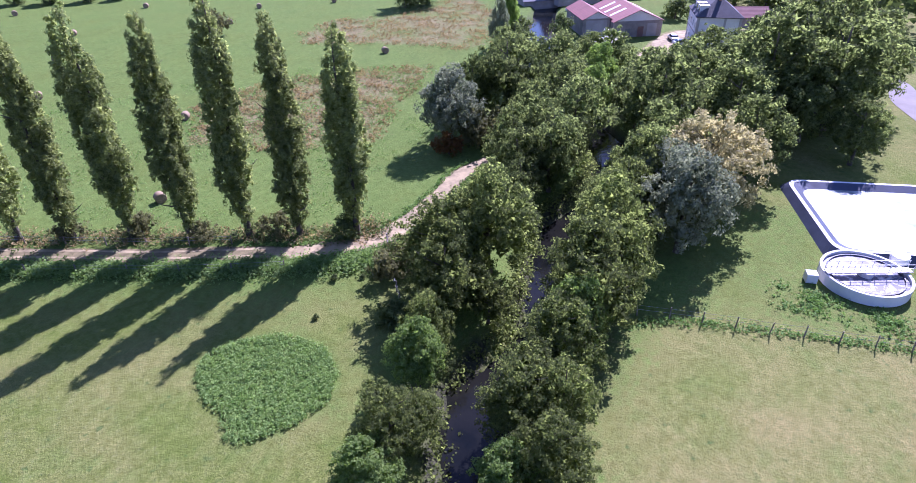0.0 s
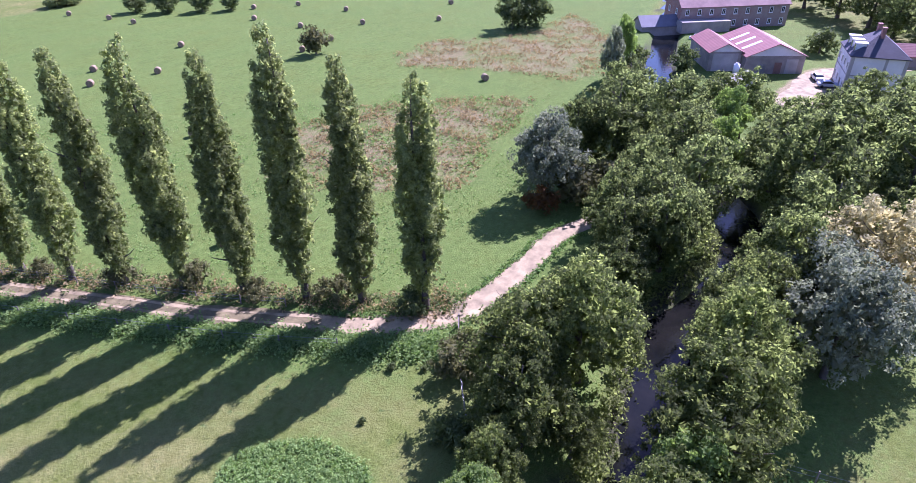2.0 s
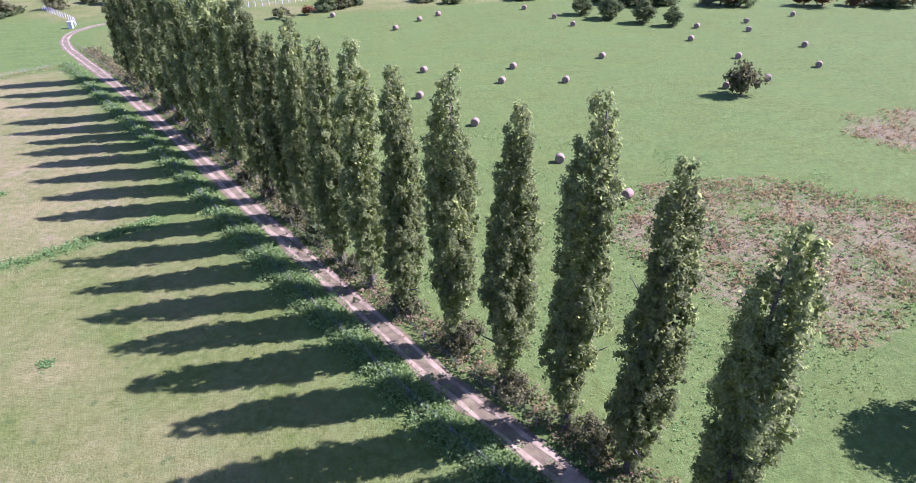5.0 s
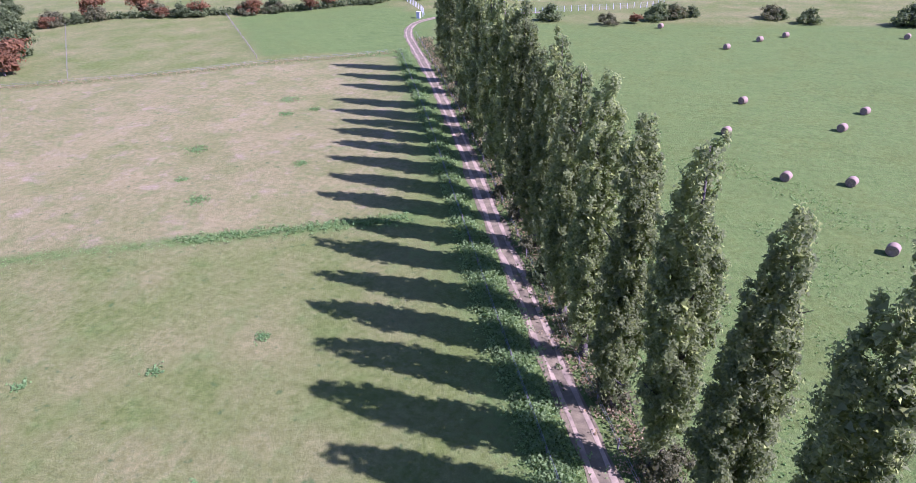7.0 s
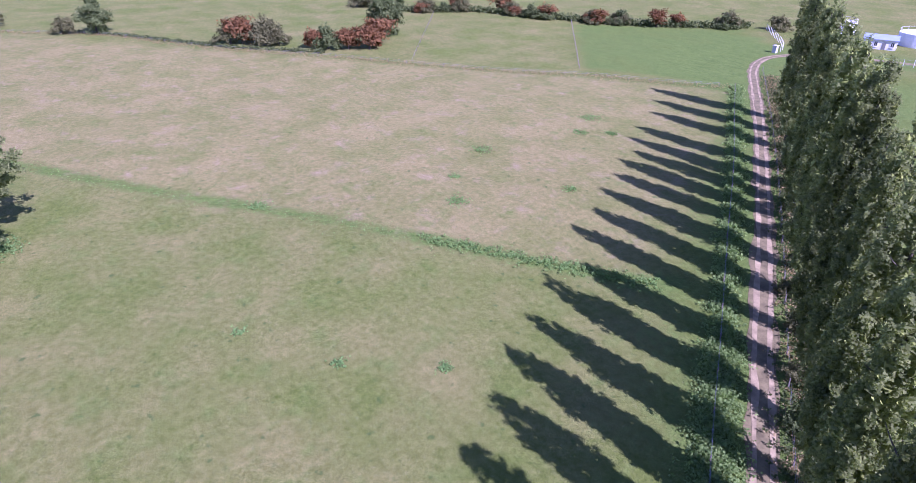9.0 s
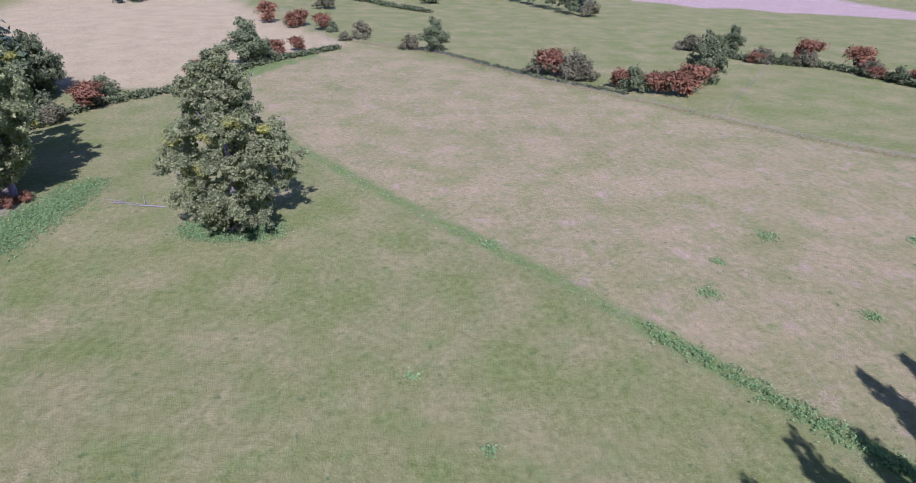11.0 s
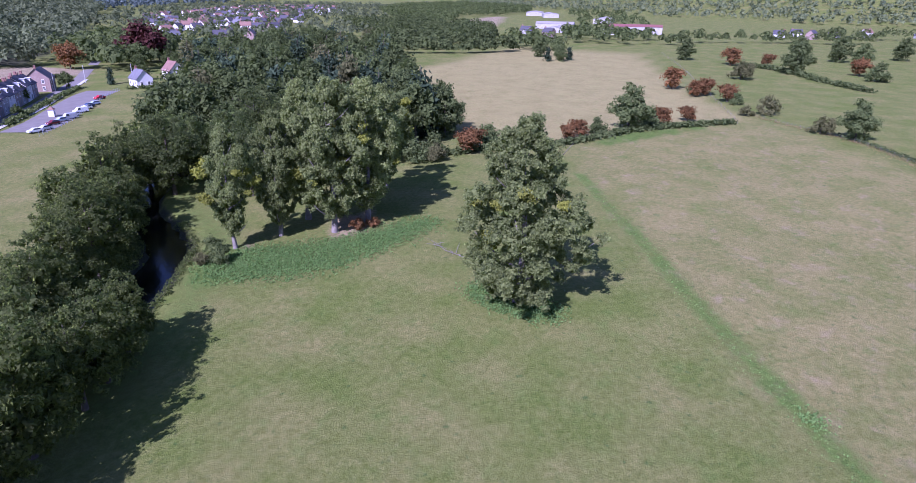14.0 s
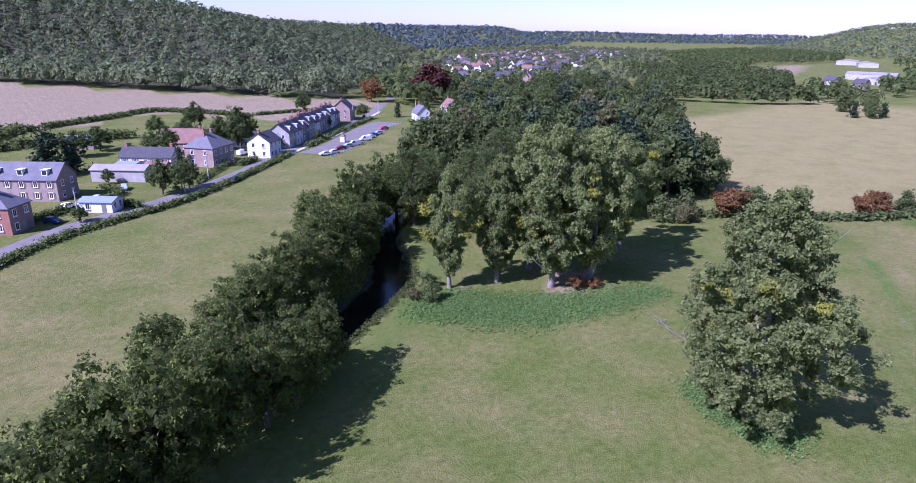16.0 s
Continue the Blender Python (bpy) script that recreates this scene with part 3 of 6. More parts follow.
def build_ground():
    xs, ys = grid_axis(-150, 130, 2.6, 4700), grid_axis(-110, 150, 2.6, 4700)
    gx, gy = np.meshgrid(xs, ys, indexing="ij")
    xy = np.stack([gx.ravel(), gy.ravel()], 1)
    z = relief(xy)
    nx, ny = len(xs), len(ys)
    i = np.arange((nx - 1) * (ny - 1))
    a = (i // (ny - 1)) * ny + i % (ny - 1)
    f = np.stack([a, a + ny, a + ny + 1, a + 1], 1)
    me = bpy.data.meshes.new("ground")
    me.vertices.add(len(xy))
    me.vertices.foreach_set("co", np.c_[xy, z].astype(np.float32).ravel())
    me.loops.add(4 * len(f))
    me.loops.foreach_set("vertex_index", f.astype(np.int32).ravel())
    me.polygons.add(len(f))
    me.polygons.foreach_set("loop_start", np.arange(0, 4 * len(f), 4, dtype=np.int32))
    me.polygons.foreach_set("loop_total", np.full(len(f), 4, np.int32))
    me.polygons.foreach_set("use_smooth", np.ones(len(f), bool))
    me.update(calc_edges=True)
    x, y = xy[:, 0], xy[:, 1]
    near = (np.abs(x) < 700) & (np.abs(y) < 700)
    def put(name, v):
        at = me.attributes.new(name, "FLOAT", "POINT")
        at.data.foreach_set("value", np.asarray(v, np.float32))
    tr = line_far(xy, np.array(TRACK, float))
    strip = line_far(xy, np.array(GREEN_STRIP, float))
    rv = line_far(xy, river_line)
    hay = area(xy, [(24, -6), (8, 24), (-10, 56), (-36, 106), (-55, 140), (-40, 190), (0, 195), (90, 215), (300, 215), (300, 80), (170, 40), (110, 15), (62, -6)], 6)
    west = area(xy, [(-25, 48), (-60, 27), (-113, -7), (-150, -31), (-180, -42), (-250, 0), (-180, 56), (-65, 140), (-45, 105)], 8)
    far_west = area(xy, [(-182, -45), (-215, -32), (-250, -4), (-320, -40), (-460, -90), (-480, -190), (-300, -180), (-176, -76)], 6)
    right_bank = area(xy, [(15, -42), (40, -44), (50, -58), (70, -75), (60, -120), (-30, -90), (-20, -60)], 6)
    left_bank = area(xy, [(-10, -60), (-45, -70), (-70, -90), (-110, -125), (-180, -190), (-170, -245), (-100, -190), (-50, -140), (-10, -115)], 6)
    put("dry", np.clip(0.30 + 0.44 * west + 0.95 * far_west - 0.14 * hay + 0.25 * right_bank + 0.18 * left_bank - 0.25 * np.exp(-tr / 14), 0, 1))
    stripw = np.exp(-(strip / 2.0) ** 2) * (near)
    edge = line_far(xy, np.array(NORTH_EDGE, float))
    lushd = 0.74 * stripw + 0.64 * hay + 0.75 * np.exp(-np.maximum(tr - 4, 0) / 9.0) * (1 - hay) * near + 0.5 * np.exp(-((rv - 8) / 5) ** 2)
    lushd += 0.8 * area(xy, PATCH, 6) + 0.9 * area(xy, LONE_PATCH, 4)
    lushd += 1.0 * area(xy, [(-180, -41), (-205, -34), (-248, -4), (-222, -15), (-184, -34)], 4) + 0.75 * area(xy, NETTLES, 2)
    lushd += 0.5 * np.exp(-(edge / 3) ** 2) + 0.68 * area(xy, [(-70, 142), (-102, 124), (-152, 174), (-108, 216), (-80, 190)], 4)
    lushd += 0.55 * area(xy, [(33, -43), (37, -57), (40, -67), (60, -76), (74, -60), (60, -46), (45, -43)], 4)
    lushd += 0.6 * area(xy, [(100, -30), (175, -42), (215, 10), (150, 35), (105, 15)], 6)
    put("lush", np.clip(lushd * (1 - far_west), 0, 1))
    br = sum(area(xy, p, 7) for p in BROWN)
    put("brown", np.clip(0.55 * br + 1.0 * np.exp(-((tr - 4.0) / 2.0) ** 2) * area(xy, [(31, -6), (-60, 150), (-50, 155), (40, 0)], 2), 0, 1))
    put("patchy", np.clip(west + 0.3 * far_west, 0, 1))
    put("stub", area(xy, [(-27, -303), (-48, -304), (-86, -344), (-101, -321), (-129, -284), (-160, -291), (-207, -311), (-205, -350), (-177, -372), (-140, -425), (-100, -482), (-56, -548), (-14, -610), (400, -640), (400, -330), (60, -290)], 4)
        + area(xy, [(-745, 100), (-398, 190), (-300, 330), (-760, 420)], 6) + 0.8 * area(xy, [(-757, -389), (-969, -493), (-1109, -476), (-912, -386), (-690, -314), (-653, -332)], 10))
    bare = area(xy, [(-92, -52), (-86, -56), (-96, -62), (-104, -58)], 3) + area(xy, [(122, -13), (152, -13), (156, -22), (128, -29), (120, -20)], 3)
    put("bare", np.clip(bare + 0.85 * np.exp(-(line_far(xy, np.array([(-77.5, -65.5), (-78.5, -65.0)])) / 1.8) ** 2), 0, 1))
    under = area(xy, [(400, -665), (-14, -622), (-140, -437), (-205, -364), (-330, -515), (-480, -740), (-700, -1040), (-800, -1400), (-300, -1300), (300, -1250)], 14)
    put("mud", np.clip(1.4 - np.abs(rv - 3.2) / 1.3, 0, 1) + 0.8 * under)
    put("pale_hay", far_west)
    me.materials.append(M["meadow"])
    ob = new("ground", me)
    return tagged(ob, "grass meadows of the valley floor with wooded hills", "ground", kind="structure")


build_ground()


# ---- river ----
def water_material():
    k = Nodes("river_water")
    r = k.noise(1.6, 4.0, stretch=(1, 1, 1))
    c = k.mix(k.span(k.noise(0.25, 3.0), 0.35, 0.65), (0.003, 0.004, 0.004), (0.010, 0.010, 0.008))
    return k.surface(c, rough=0.05, spec=0.16, normal=k.bump(r, 0.35, 0.06)).done()


M["water"] = water_material()


def soft_noise(rng, n):
    k = np.array([1, 2, 3, 2, 1]) / 4.4
    return np.stack([np.convolve(rng.normal(size=n + 4), k, "valid") for _ in range(2)])


def ribbon(line, half, z, wob=0.0, seed=0, lift=0.0):
    """A strip along a line; z: a height, or None to lie on the ground."""
    rng = np.random.default_rng(seed)
    p = np.array(line, float)
    d = np.gradient(p, axis=0)
    d /= np.linalg.norm(d, axis=1)[:, None]
    nrm = np.stack([-d[:, 1], d[:, 0]], 1)
    h = (half if np.ndim(half) else np.full(len(p), half)) * (1 + wob * soft_noise(rng, len(p))) if wob else np.stack([half * np.ones(len(p))] * 2)
    l, r = p + nrm * h[0][:, None], p - nrm * h[1][:, None]
    v = []
    for q in (l, p, r):
        zz = relief(q) + lift if z is None else np.full(len(q), z)
        v.append(np.c_[q, zz])
    v = np.stack(v, 1).reshape(-1, 3)
    f = []
    for i in range(len(p) - 1):
        for k in (0, 1):
            a = 3 * i + k
            f.append((a, a + 1, a + 4, a + 3))
    return v, f


v, f = ribbon(smooth_line(RIVER, 3.0), 4.3, -1.15)
tagged(new("river", mesh_of("river", v, f, [M["water"]], True)), "dark slow river between wooded banks", "river", kind="structure")


# ---- poplar row ----
ROW = [(30.0, -8.3), (18.2, 9.9), (10.2, 22.6), (2.4, 35.3), (-4.2, 48.8), (-16.6, 72.5), (-33.4, 102.5), (-51.6, 133.7), (-60, 148)]
row_line = smooth_line(ROW, 0.5)
rng = np.random.default_rng(5)
for i, s in enumerate((0.6, 7.5, 14.3, 21.8, 28.6, 36.0, 43.0, 50.2, 57.6, 64.9, 72.3, 79.5, 87.2, 94.4, 101, 107.5, 114, 121.5, 134, 142.5, 152)):
    x, y = row_line[min(int(s / 0.5), len(row_line) - 1)]
    hgt = (0.93, 1.0, 1.02, 1.0, 1.01, 1.0, 0.97, 1.0, 1.02)[i % 9]
    plant_tree("poplar", "poplar_%d" % (i * 7 % 4) if i < 11 else "poplar_far_%d" % (i % 2), x + rng.normal() * 0.15, y + rng.normal() * 0.15, 1.0, hgt, rng.random() * 6.28, group="poplar row along the track")



# ---- farm track ----
M["gravel"] = plain_mat("track_gravel", (0.315, 0.250, 0.128), 0.95, vary=0.5, scale=0.6, fine=7.0, bump=0.6, dist=0.04)
M["verge"] = plain_mat("track_verge", (0.168, 0.140, 0.060), 0.95, vary=0.45, scale=0.8, fine=6.0, bump=0.7, dist=0.06)


def offset_line(line, by):
    p = np.array(line, float)
    d = np.gradient(p, axis=0)
    d /= np.linalg.norm(d, axis=1)[:, None]
    return p + np.stack([-d[:, 1], d[:, 0]], 1) * by


track = empty("track", Matrix(), "pale gravel farm track with two wheel ruts and a grassy middle", "track", kind="structure")
split = int(np.argmin(np.linalg.norm(track_line - (20.5, -1.0), axis=1)))
v, f = ribbon(track_line, 1.4, None, 0.14, 3, 0.03)
part("verge", mesh_of("verge", v, f, [M["verge"]]), track, "trodden dry grass between the ruts")
for k, side in enumerate((0.76, -0.76)):
    v, f = ribbon(offset_line(track_line[: split + 3], side), 0.25, None, 0.3, 5 + k, 0.05)
    part("rut", mesh_of("rut", v, f, [M["gravel"]]), track)
n = len(track_line) - split
v, f = ribbon(track_line[split:], np.interp(np.arange(n), [0, 6, 12, 30, n], [1.2, 1.5, 1.6, 1.5, 1.4]), None, 0.11, 8, 0.055)
part("gravel_bend", mesh_of("gravel_bend", v, f, [M["gravel"]]), track, "wide bend of pale stony gravel")


# ---- low growth: brambles, nettles, dry weeds, tufts ----
def tuft_quads(rng, xy, height, size, upright=1.1, per=6):
    """Leafy tufts: a few leaf sprays over each foot point."""
    n = len(xy)
    hgt = np.broadcast_to(height, n) * (0.6 + 0.6 * rng.random(n))
    c = np.repeat(np.c_[xy, relief(xy)], per, axis=0)
    hh = np.repeat(hgt, per)
    up = rng.random(n * per) ** 0.7
    c = c + np.c_[rng.normal(size=(n * per, 2)) * (0.45 * hh * (1.1 - 0.6 * up))[:, None], hh * up]
    nor = rng.normal(size=(n * per, 3)) * 0.6 + (0, 0, upright)
    nor /= np.linalg.norm(nor, axis=1)[:, None]
    return leaves(rng, c, nor, np.broadcast_to(size, n * per), 0.5)


def stuff(name, chunks, mat, label, category):
    ob = new(name, quads(name, np.concatenate(chunks), mat))
    return tagged(ob, label, category, kind="stuff")


def along(rng, line, n, half, shift=0.0):
    p = offset_line(smooth_line(line, 1.0), shift)
    i = rng.random(n) * (len(p) - 1)
    a = i.astype(int)
    q = p[a] + (p[np.minimum(a + 1, len(p) - 1)] - p[a]) * (i - a)[:, None]
    return q + rng.normal(size=(n, 2)) * half * 0.5


def scatter(rng, poly, n):
    p = np.array(poly, float)
    out = []
    while sum(map(len, out)) < n:
        q = p.min(0) + rng.random((n * 2, 2)) * (p.max(0) - p.min(0))
        out.append(q[inside(q, poly)])
    return np.concatenate(out)[:n]


def clumpy(rng, poly, n, cell=4.0):
    """Points in poly, gathered in clumps with soft edges."""
    q = scatter(rng, poly, n * 3)
    keep = np.array([noise.noise((a / cell, b / cell, 3.0)) + 0.5 * noise.noise((a / cell * 3.1, b / cell * 3.1, 8.0)) > 0.05 for a, b in q])
    return q[keep][:n] + rng.normal(size=(min(n, int(keep.sum())), 2)) * 0.5


rng = np.random.default_rng(77)
BAND = [(27.5, -14.2), (24.5, -12.3), (19.5, -5.6), (13.5, 2.8), (7.6, 12.6), (2.4, 21.6), (-4.4, 33.4), (-12.0, 47.1), (-23.2, 66.8), (-38.3, 93.8), (-52, 117), (-66, 141)]
stuff("bramble_bank", [tuft_quads(rng, along(rng, BAND[:8], 4300, 2.0), 0.85, 0.15, per=8), tuft_quads(rng, along(rng, BAND[7:], 2200, 1.5), 0.8, 0.19, per=8)], M["nettle"],
      "low dark green bank of brambles and nettles beside the track", "brambles")
stuff("nettle_patch", [tuft_quads(rng, scatter(rng, NETTLES, 3400), 0.38, 0.10, per=8)], M["nettle"], "thick round patch of nettles in the pasture", "nettles")
VERGE = [(33, -7), (30.0, -8.3), (18.2, 9.9), (10.2, 22.6), (2.4, 35.3), (-4.2, 48.8), (-16.6, 72.5), (-33.4, 102.5), (-51.6, 133.7), (-66, 158)]
stuff("dry_verge_grass", [tuft_quads(rng, along(rng, VERGE, 3300, 2.2, 0.2), 0.6, 0.13, per=7)], M["straw"], "dry straw-coloured grass and weeds under the poplars", "dry grass")
stuff("verge_weeds", [tuft_quads(rng, along(rng, VERGE, 1700, 2.4, 0.3), 0.7, 0.14, per=9)], M["hedge"], "green weeds and saplings under the poplars", "weeds")
weeds = []
for poly in BROWN:
    q = clumpy(rng, poly, 2400)
    weeds.append(tuft_quads(rng, q, 0.5, 0.16, per=6))
stuff("dry_weeds", weeds, M["straw"], "patches of dry straw-brown weeds in the hay meadow", "weeds")
stuff("rusty_docks", [tuft_quads(rng, clumpy(rng, BROWN[0], 700, 3.0), 0.55, 0.15, per=6), tuft_quads(rng, clumpy(rng, BROWN[1], 350, 3.0), 0.5, 0.17, per=6)], M["rust_weed"],
      "rust-brown dock stems among the dry weeds", "weeds")
HAY_NEAR = [(31, -2), (18, 18), (4, 42), (-14, 78), (4, 100), (40, 70), (75, 52), (100, 22), (62, 2)]
stuff("meadow_tufts", [tuft_quads(rng, clumpy(rng, HAY_NEAR, 6000, 9.0), 0.22, 0.10, per=4), tuft_quads(rng, clumpy(rng, BROWN[0], 900, 7.0), 0.5, 0.15, per=6)], M["grass"], "fresh green tufts of grass in the hay meadow", "grass")
stuff("ditch_grass", [tuft_quads(rng, along(rng, GREEN_STRIP, 1300, 2.6), 0.12, 0.08, per=3), tuft_quads(rng, along(rng, [(-49, 33.5), (-40, 39), (-31, 44.5), (-22, 50)], 420, 1.5), 0.5, 0.12, per=9)], M["grass"],
      "bright green grass along a shallow ditch", "grass")
stuff("boundary_grass", [tuft_quads(rng, along(rng, NORTH_EDGE, 2600, 2.6), 0.35, 0.13, per=4)], M["straw"], "tall pale grass along the pasture fence", "grass")
bank = [tuft_quads(rng, along(rng, [(72, -24), (64, -30.5), (54, -31), (46, -30), (41, -30.8), (35.5, -33), (29.5, -35.2), (24, -37), (18, -36.3), (13.5, -36), (9.5, -38.8), (0, -44.5)], 420, 0.9, sh), 0.95, 0.15, per=9) for sh in (3.5, -3.5, 4.6, -4.6)]
bank += [tuft_quads(rng, along(rng, [(-36, -56), (-46, -60), (-54, -65), (-62, -70.5), (-70.5, -77.5), (-76, -88)], 330, 1.0, sh), 0.7, 0.15, per=9) for sh in (4.3, -4.3, 5.8)]
stuff("bank_herbs", bank, M["alder"], "tall green herbs on the river banks", "herbs")
stuff("pasture_patch", [tuft_quads(rng, scatter(rng, PATCH, 7500) + rng.normal(size=(7500, 2)) * 1.5, 0.28, 0.13, per=4), tuft_quads(rng, scatter(rng, LONE_PATCH, 1900) + rng.normal(size=(1900, 2)) * 0.9, 0.28, 0.13, per=4)], M["clover"],
      "lush dark green weeds under the pasture trees", "weeds")
TUSSOCKS = [(-55.6, 44.9, 1.9), (-70.6, 62.4, 2.0), (-71.0, 93.0, 2.3), (-66.0, 84.0, 1.5), (-62.0, 88.5, 1.3), (-72.7, 19.8, 1.7), (-48.0, 62.0, 1.2), (-63.5, 50.5, 0.9), (-33.0, 12.0, 0.8), (-26.0, 20.0, 0.9), (-44.0, 6.0, 0.8), (-20.0, 2.0, 0.7)]
stuff("tussocks", [tuft_quads(rng, np.array([(x, y)]) + rng.normal(size=(int(70 * r), 2)) * (r * 0.5), 0.22, 0.12, per=4) for x, y, r in TUSSOCKS], M["clover"], "dark green tussocks of rushes in the dry pasture", "grass")
stuff("track_edge_grass", [tuft_quads(rng, along(rng, TRACK[13:20], 620, 0.55, sh), 0.30, 0.11, per=6) for sh in (1.75, -1.75)], M["grass"], "ragged grass along the edges of the gravel bend", "grass")
stuff("fence_weeds", [tuft_quads(rng, along(rng, [(30, -43), (34.5, -50.5), (40, -66), (44, -78)], 600, 0.9), 0.35, 0.11, per=7), tuft_quads(rng, clumpy(rng, [(41, -56), (46, -54), (46, -70), (42, -68)], 500, 2.5), 0.35, 0.12, per=7)], M["grass"],
      "rough green grass round the settling tank and its fence", "grass")


# ---- hay bales ----
M["hay"] = plain_mat("hay", (0.46, 0.36, 0.26), 0.95, vary=0.3, scale=3.0, fine=25.0, bump=0.6, dist=0.03)
M["hay_end"] = plain_mat("hay_end", (0.30, 0.22, 0.14), 0.95, vary=0.4, scale=5.0, fine=22.0, bump=0.7, dist=0.03)
M["net"] = plain_mat("bale_net", (0.25, 0.180, 0.098), 0.8, vary=0.15, scale=4.0, fine=40.0)


def bale_parts():
    rng = np.random.default_rng(3)
    n, r, half = 22, 0.76, 0.62
    v, f = [], []
    prof = [(-half, r * 0.93), (-half * 0.9, r), (0, r * 1.01), (half * 0.9, r), (half, r * 0.93)]
    for x, q in prof:
        for k in range(n):
            w = 2 * math.pi * k / n
            rr = q * (1 + 0.012 * rng.normal())
            v.append((x, rr * math.cos(w), max(rr * math.sin(w), -0.72) + 0.72))
    for i in range(4):
        for k in range(n):
            f.append((i * n + k, i * n + (k + 1) % n, (i + 1) * n + (k + 1) % n, (i + 1) * n + k))
    side = mesh_of("wrap", v, f, [M["net"]], True)
    ends = []
    for sgn, base in ((-1, 0), (1, 4)):
        ve = [v[base * n + k] for k in range(n)] + [(sgn * (half + 0.03), 0.42 * math.cos(6.283 * k / n), 0.72 + 0.42 * math.sin(6.283 * k / n)) for k in range(n)] + [(sgn * (half - 0.03), 0, 0.72)]
        fe = [(k, (k + 1) % n, n + (k + 1) % n, n + k) for k in range(n)] + [(n + k, n + (k + 1) % n, 2 * n) for k in range(n)]
        if sgn < 0:
            fe = [tuple(reversed(q)) for q in fe]
        ends.append(mesh_of("end", ve, fe, [M["hay_end"]]))
    return side, ends


bale_side, bale_ends = bale_parts()
BALES = [(44.9, 44.4), (22.6, 21.4), (39.2, 59.2), (28.5, 78.6), (37.6, 79.5), (19.9, 96.7), (54.2, 102.6), (39.6, 104.4), (45.2, 116.5), (23.1, 116.5), (69.8, 121), (20, 165), (28.7, 177), (35.8, 184),
         (72.4, 171.6), (74.9, 160.1), (66.6, 188), (0.8, 188.6), (98.1, 39.2), (99.9, 95.3), (87.2, 91.1), (118.7, 103.5), (104.1, 114.7), (127.4, 121.5), (101.3, 134.7), (110.9, 149.6),
         (136.2, 88.3), (157.3, 102.2), (178.2, 114.8), (123.4, 142), (129.3, 153.2), (205, 92), (222, 96), (238, 118), (190, 140), (150, 160)]
first = None
for i, (x, y) in enumerate(BALES):
    m = pose(x, y, ground_z(x, y) - 0.03, 0, 0, 55 + (i * 37) % 40 - 20)
    if first is None:
        first = empty("hay_bale", m, "round hay bale wrapped in pale net on cut grass", "hay bale", "hay bales in the meadow")
        part("wrap", bale_side, first)
        for e in bale_ends:
            part("end", e, first, "dark rolled hay end")
    else:
        copy_thing(first, m)


# ---- light kinds for trees that stay far ----
for k in range(3):
    round_kind("farwood_%d" % k, 81 + k, 15.0, 5.6, "wood_far", 1800, 0.55, "dark green broadleaf tree of the wood", lumps=22, limbs=0)
cone_kind("farspruce_0", 85, 18.0, 3.6, "spruce", 1000, 0.75, "dark spruce in the wood")
cone_kind("farspruce_1", 86, 18.0, 3.6, "tan_leaf", 1000, 0.75, "yellowing spruce in the wood")
round_kind("fargreen_0", 87, 12.0, 5.0, "hedge", 4600, 0.32, "round dark green field tree", lumps=40, low=-0.08, limbs=0, skirt=9)
round_kind("farcopper_0", 88, 14.0, 6.0, "copper", 1500, 0.7, "copper beech with dark purple leaves", lumps=22, limbs=0)
round_kind("farred_0", 89, 5.0, 3.0, "red_leaf", 1300, 0.30, "hawthorn bush turned rust-red", low=-0.12, lumps=16, limbs=0)
round_kind("farbush_0", 90, 4.5, 3.0, "hedge", 1300, 0.30, "dark green leafy hedge bush", low=-0.12, lumps=16, limbs=0)
round_kind("fargrey_0", 91, 5.0, 3.6, "tan_leaf", 1400, 0.30, "grey-green willow bush", low=-0.12, lumps=18, limbs=0)
BASE = {"alder": 12.0, "row": 12.0, "bright": 10.0, "silver": 11.0, "cream": 13.0, "greypop": 26.0, "wood": 15.0, "copper": 14.0, "tan": 3.2, "red": 4.0, "green": 4.0, "grey": 4.0, "farwood": 15.0,
        "spruce": 20.0, "farspruce": 18.0, "fargreen": 12.0, "farcopper": 14.0, "farred": 5.0, "farbush": 4.5, "fargrey": 5.0}


def grove(name, rows, group, label="", category="tree"):
    """rows: kind, x, y, height, width factor."""
    for i, (key, x, y, hgt, wide) in enumerate(rows):
        sc = hgt / BASE[key.split("_")[0]]
        plant_tree(name, key, x, y, sc * wide, 1 / wide, (i * 2.399 + hgt) % 6.283, group, label, category=category)


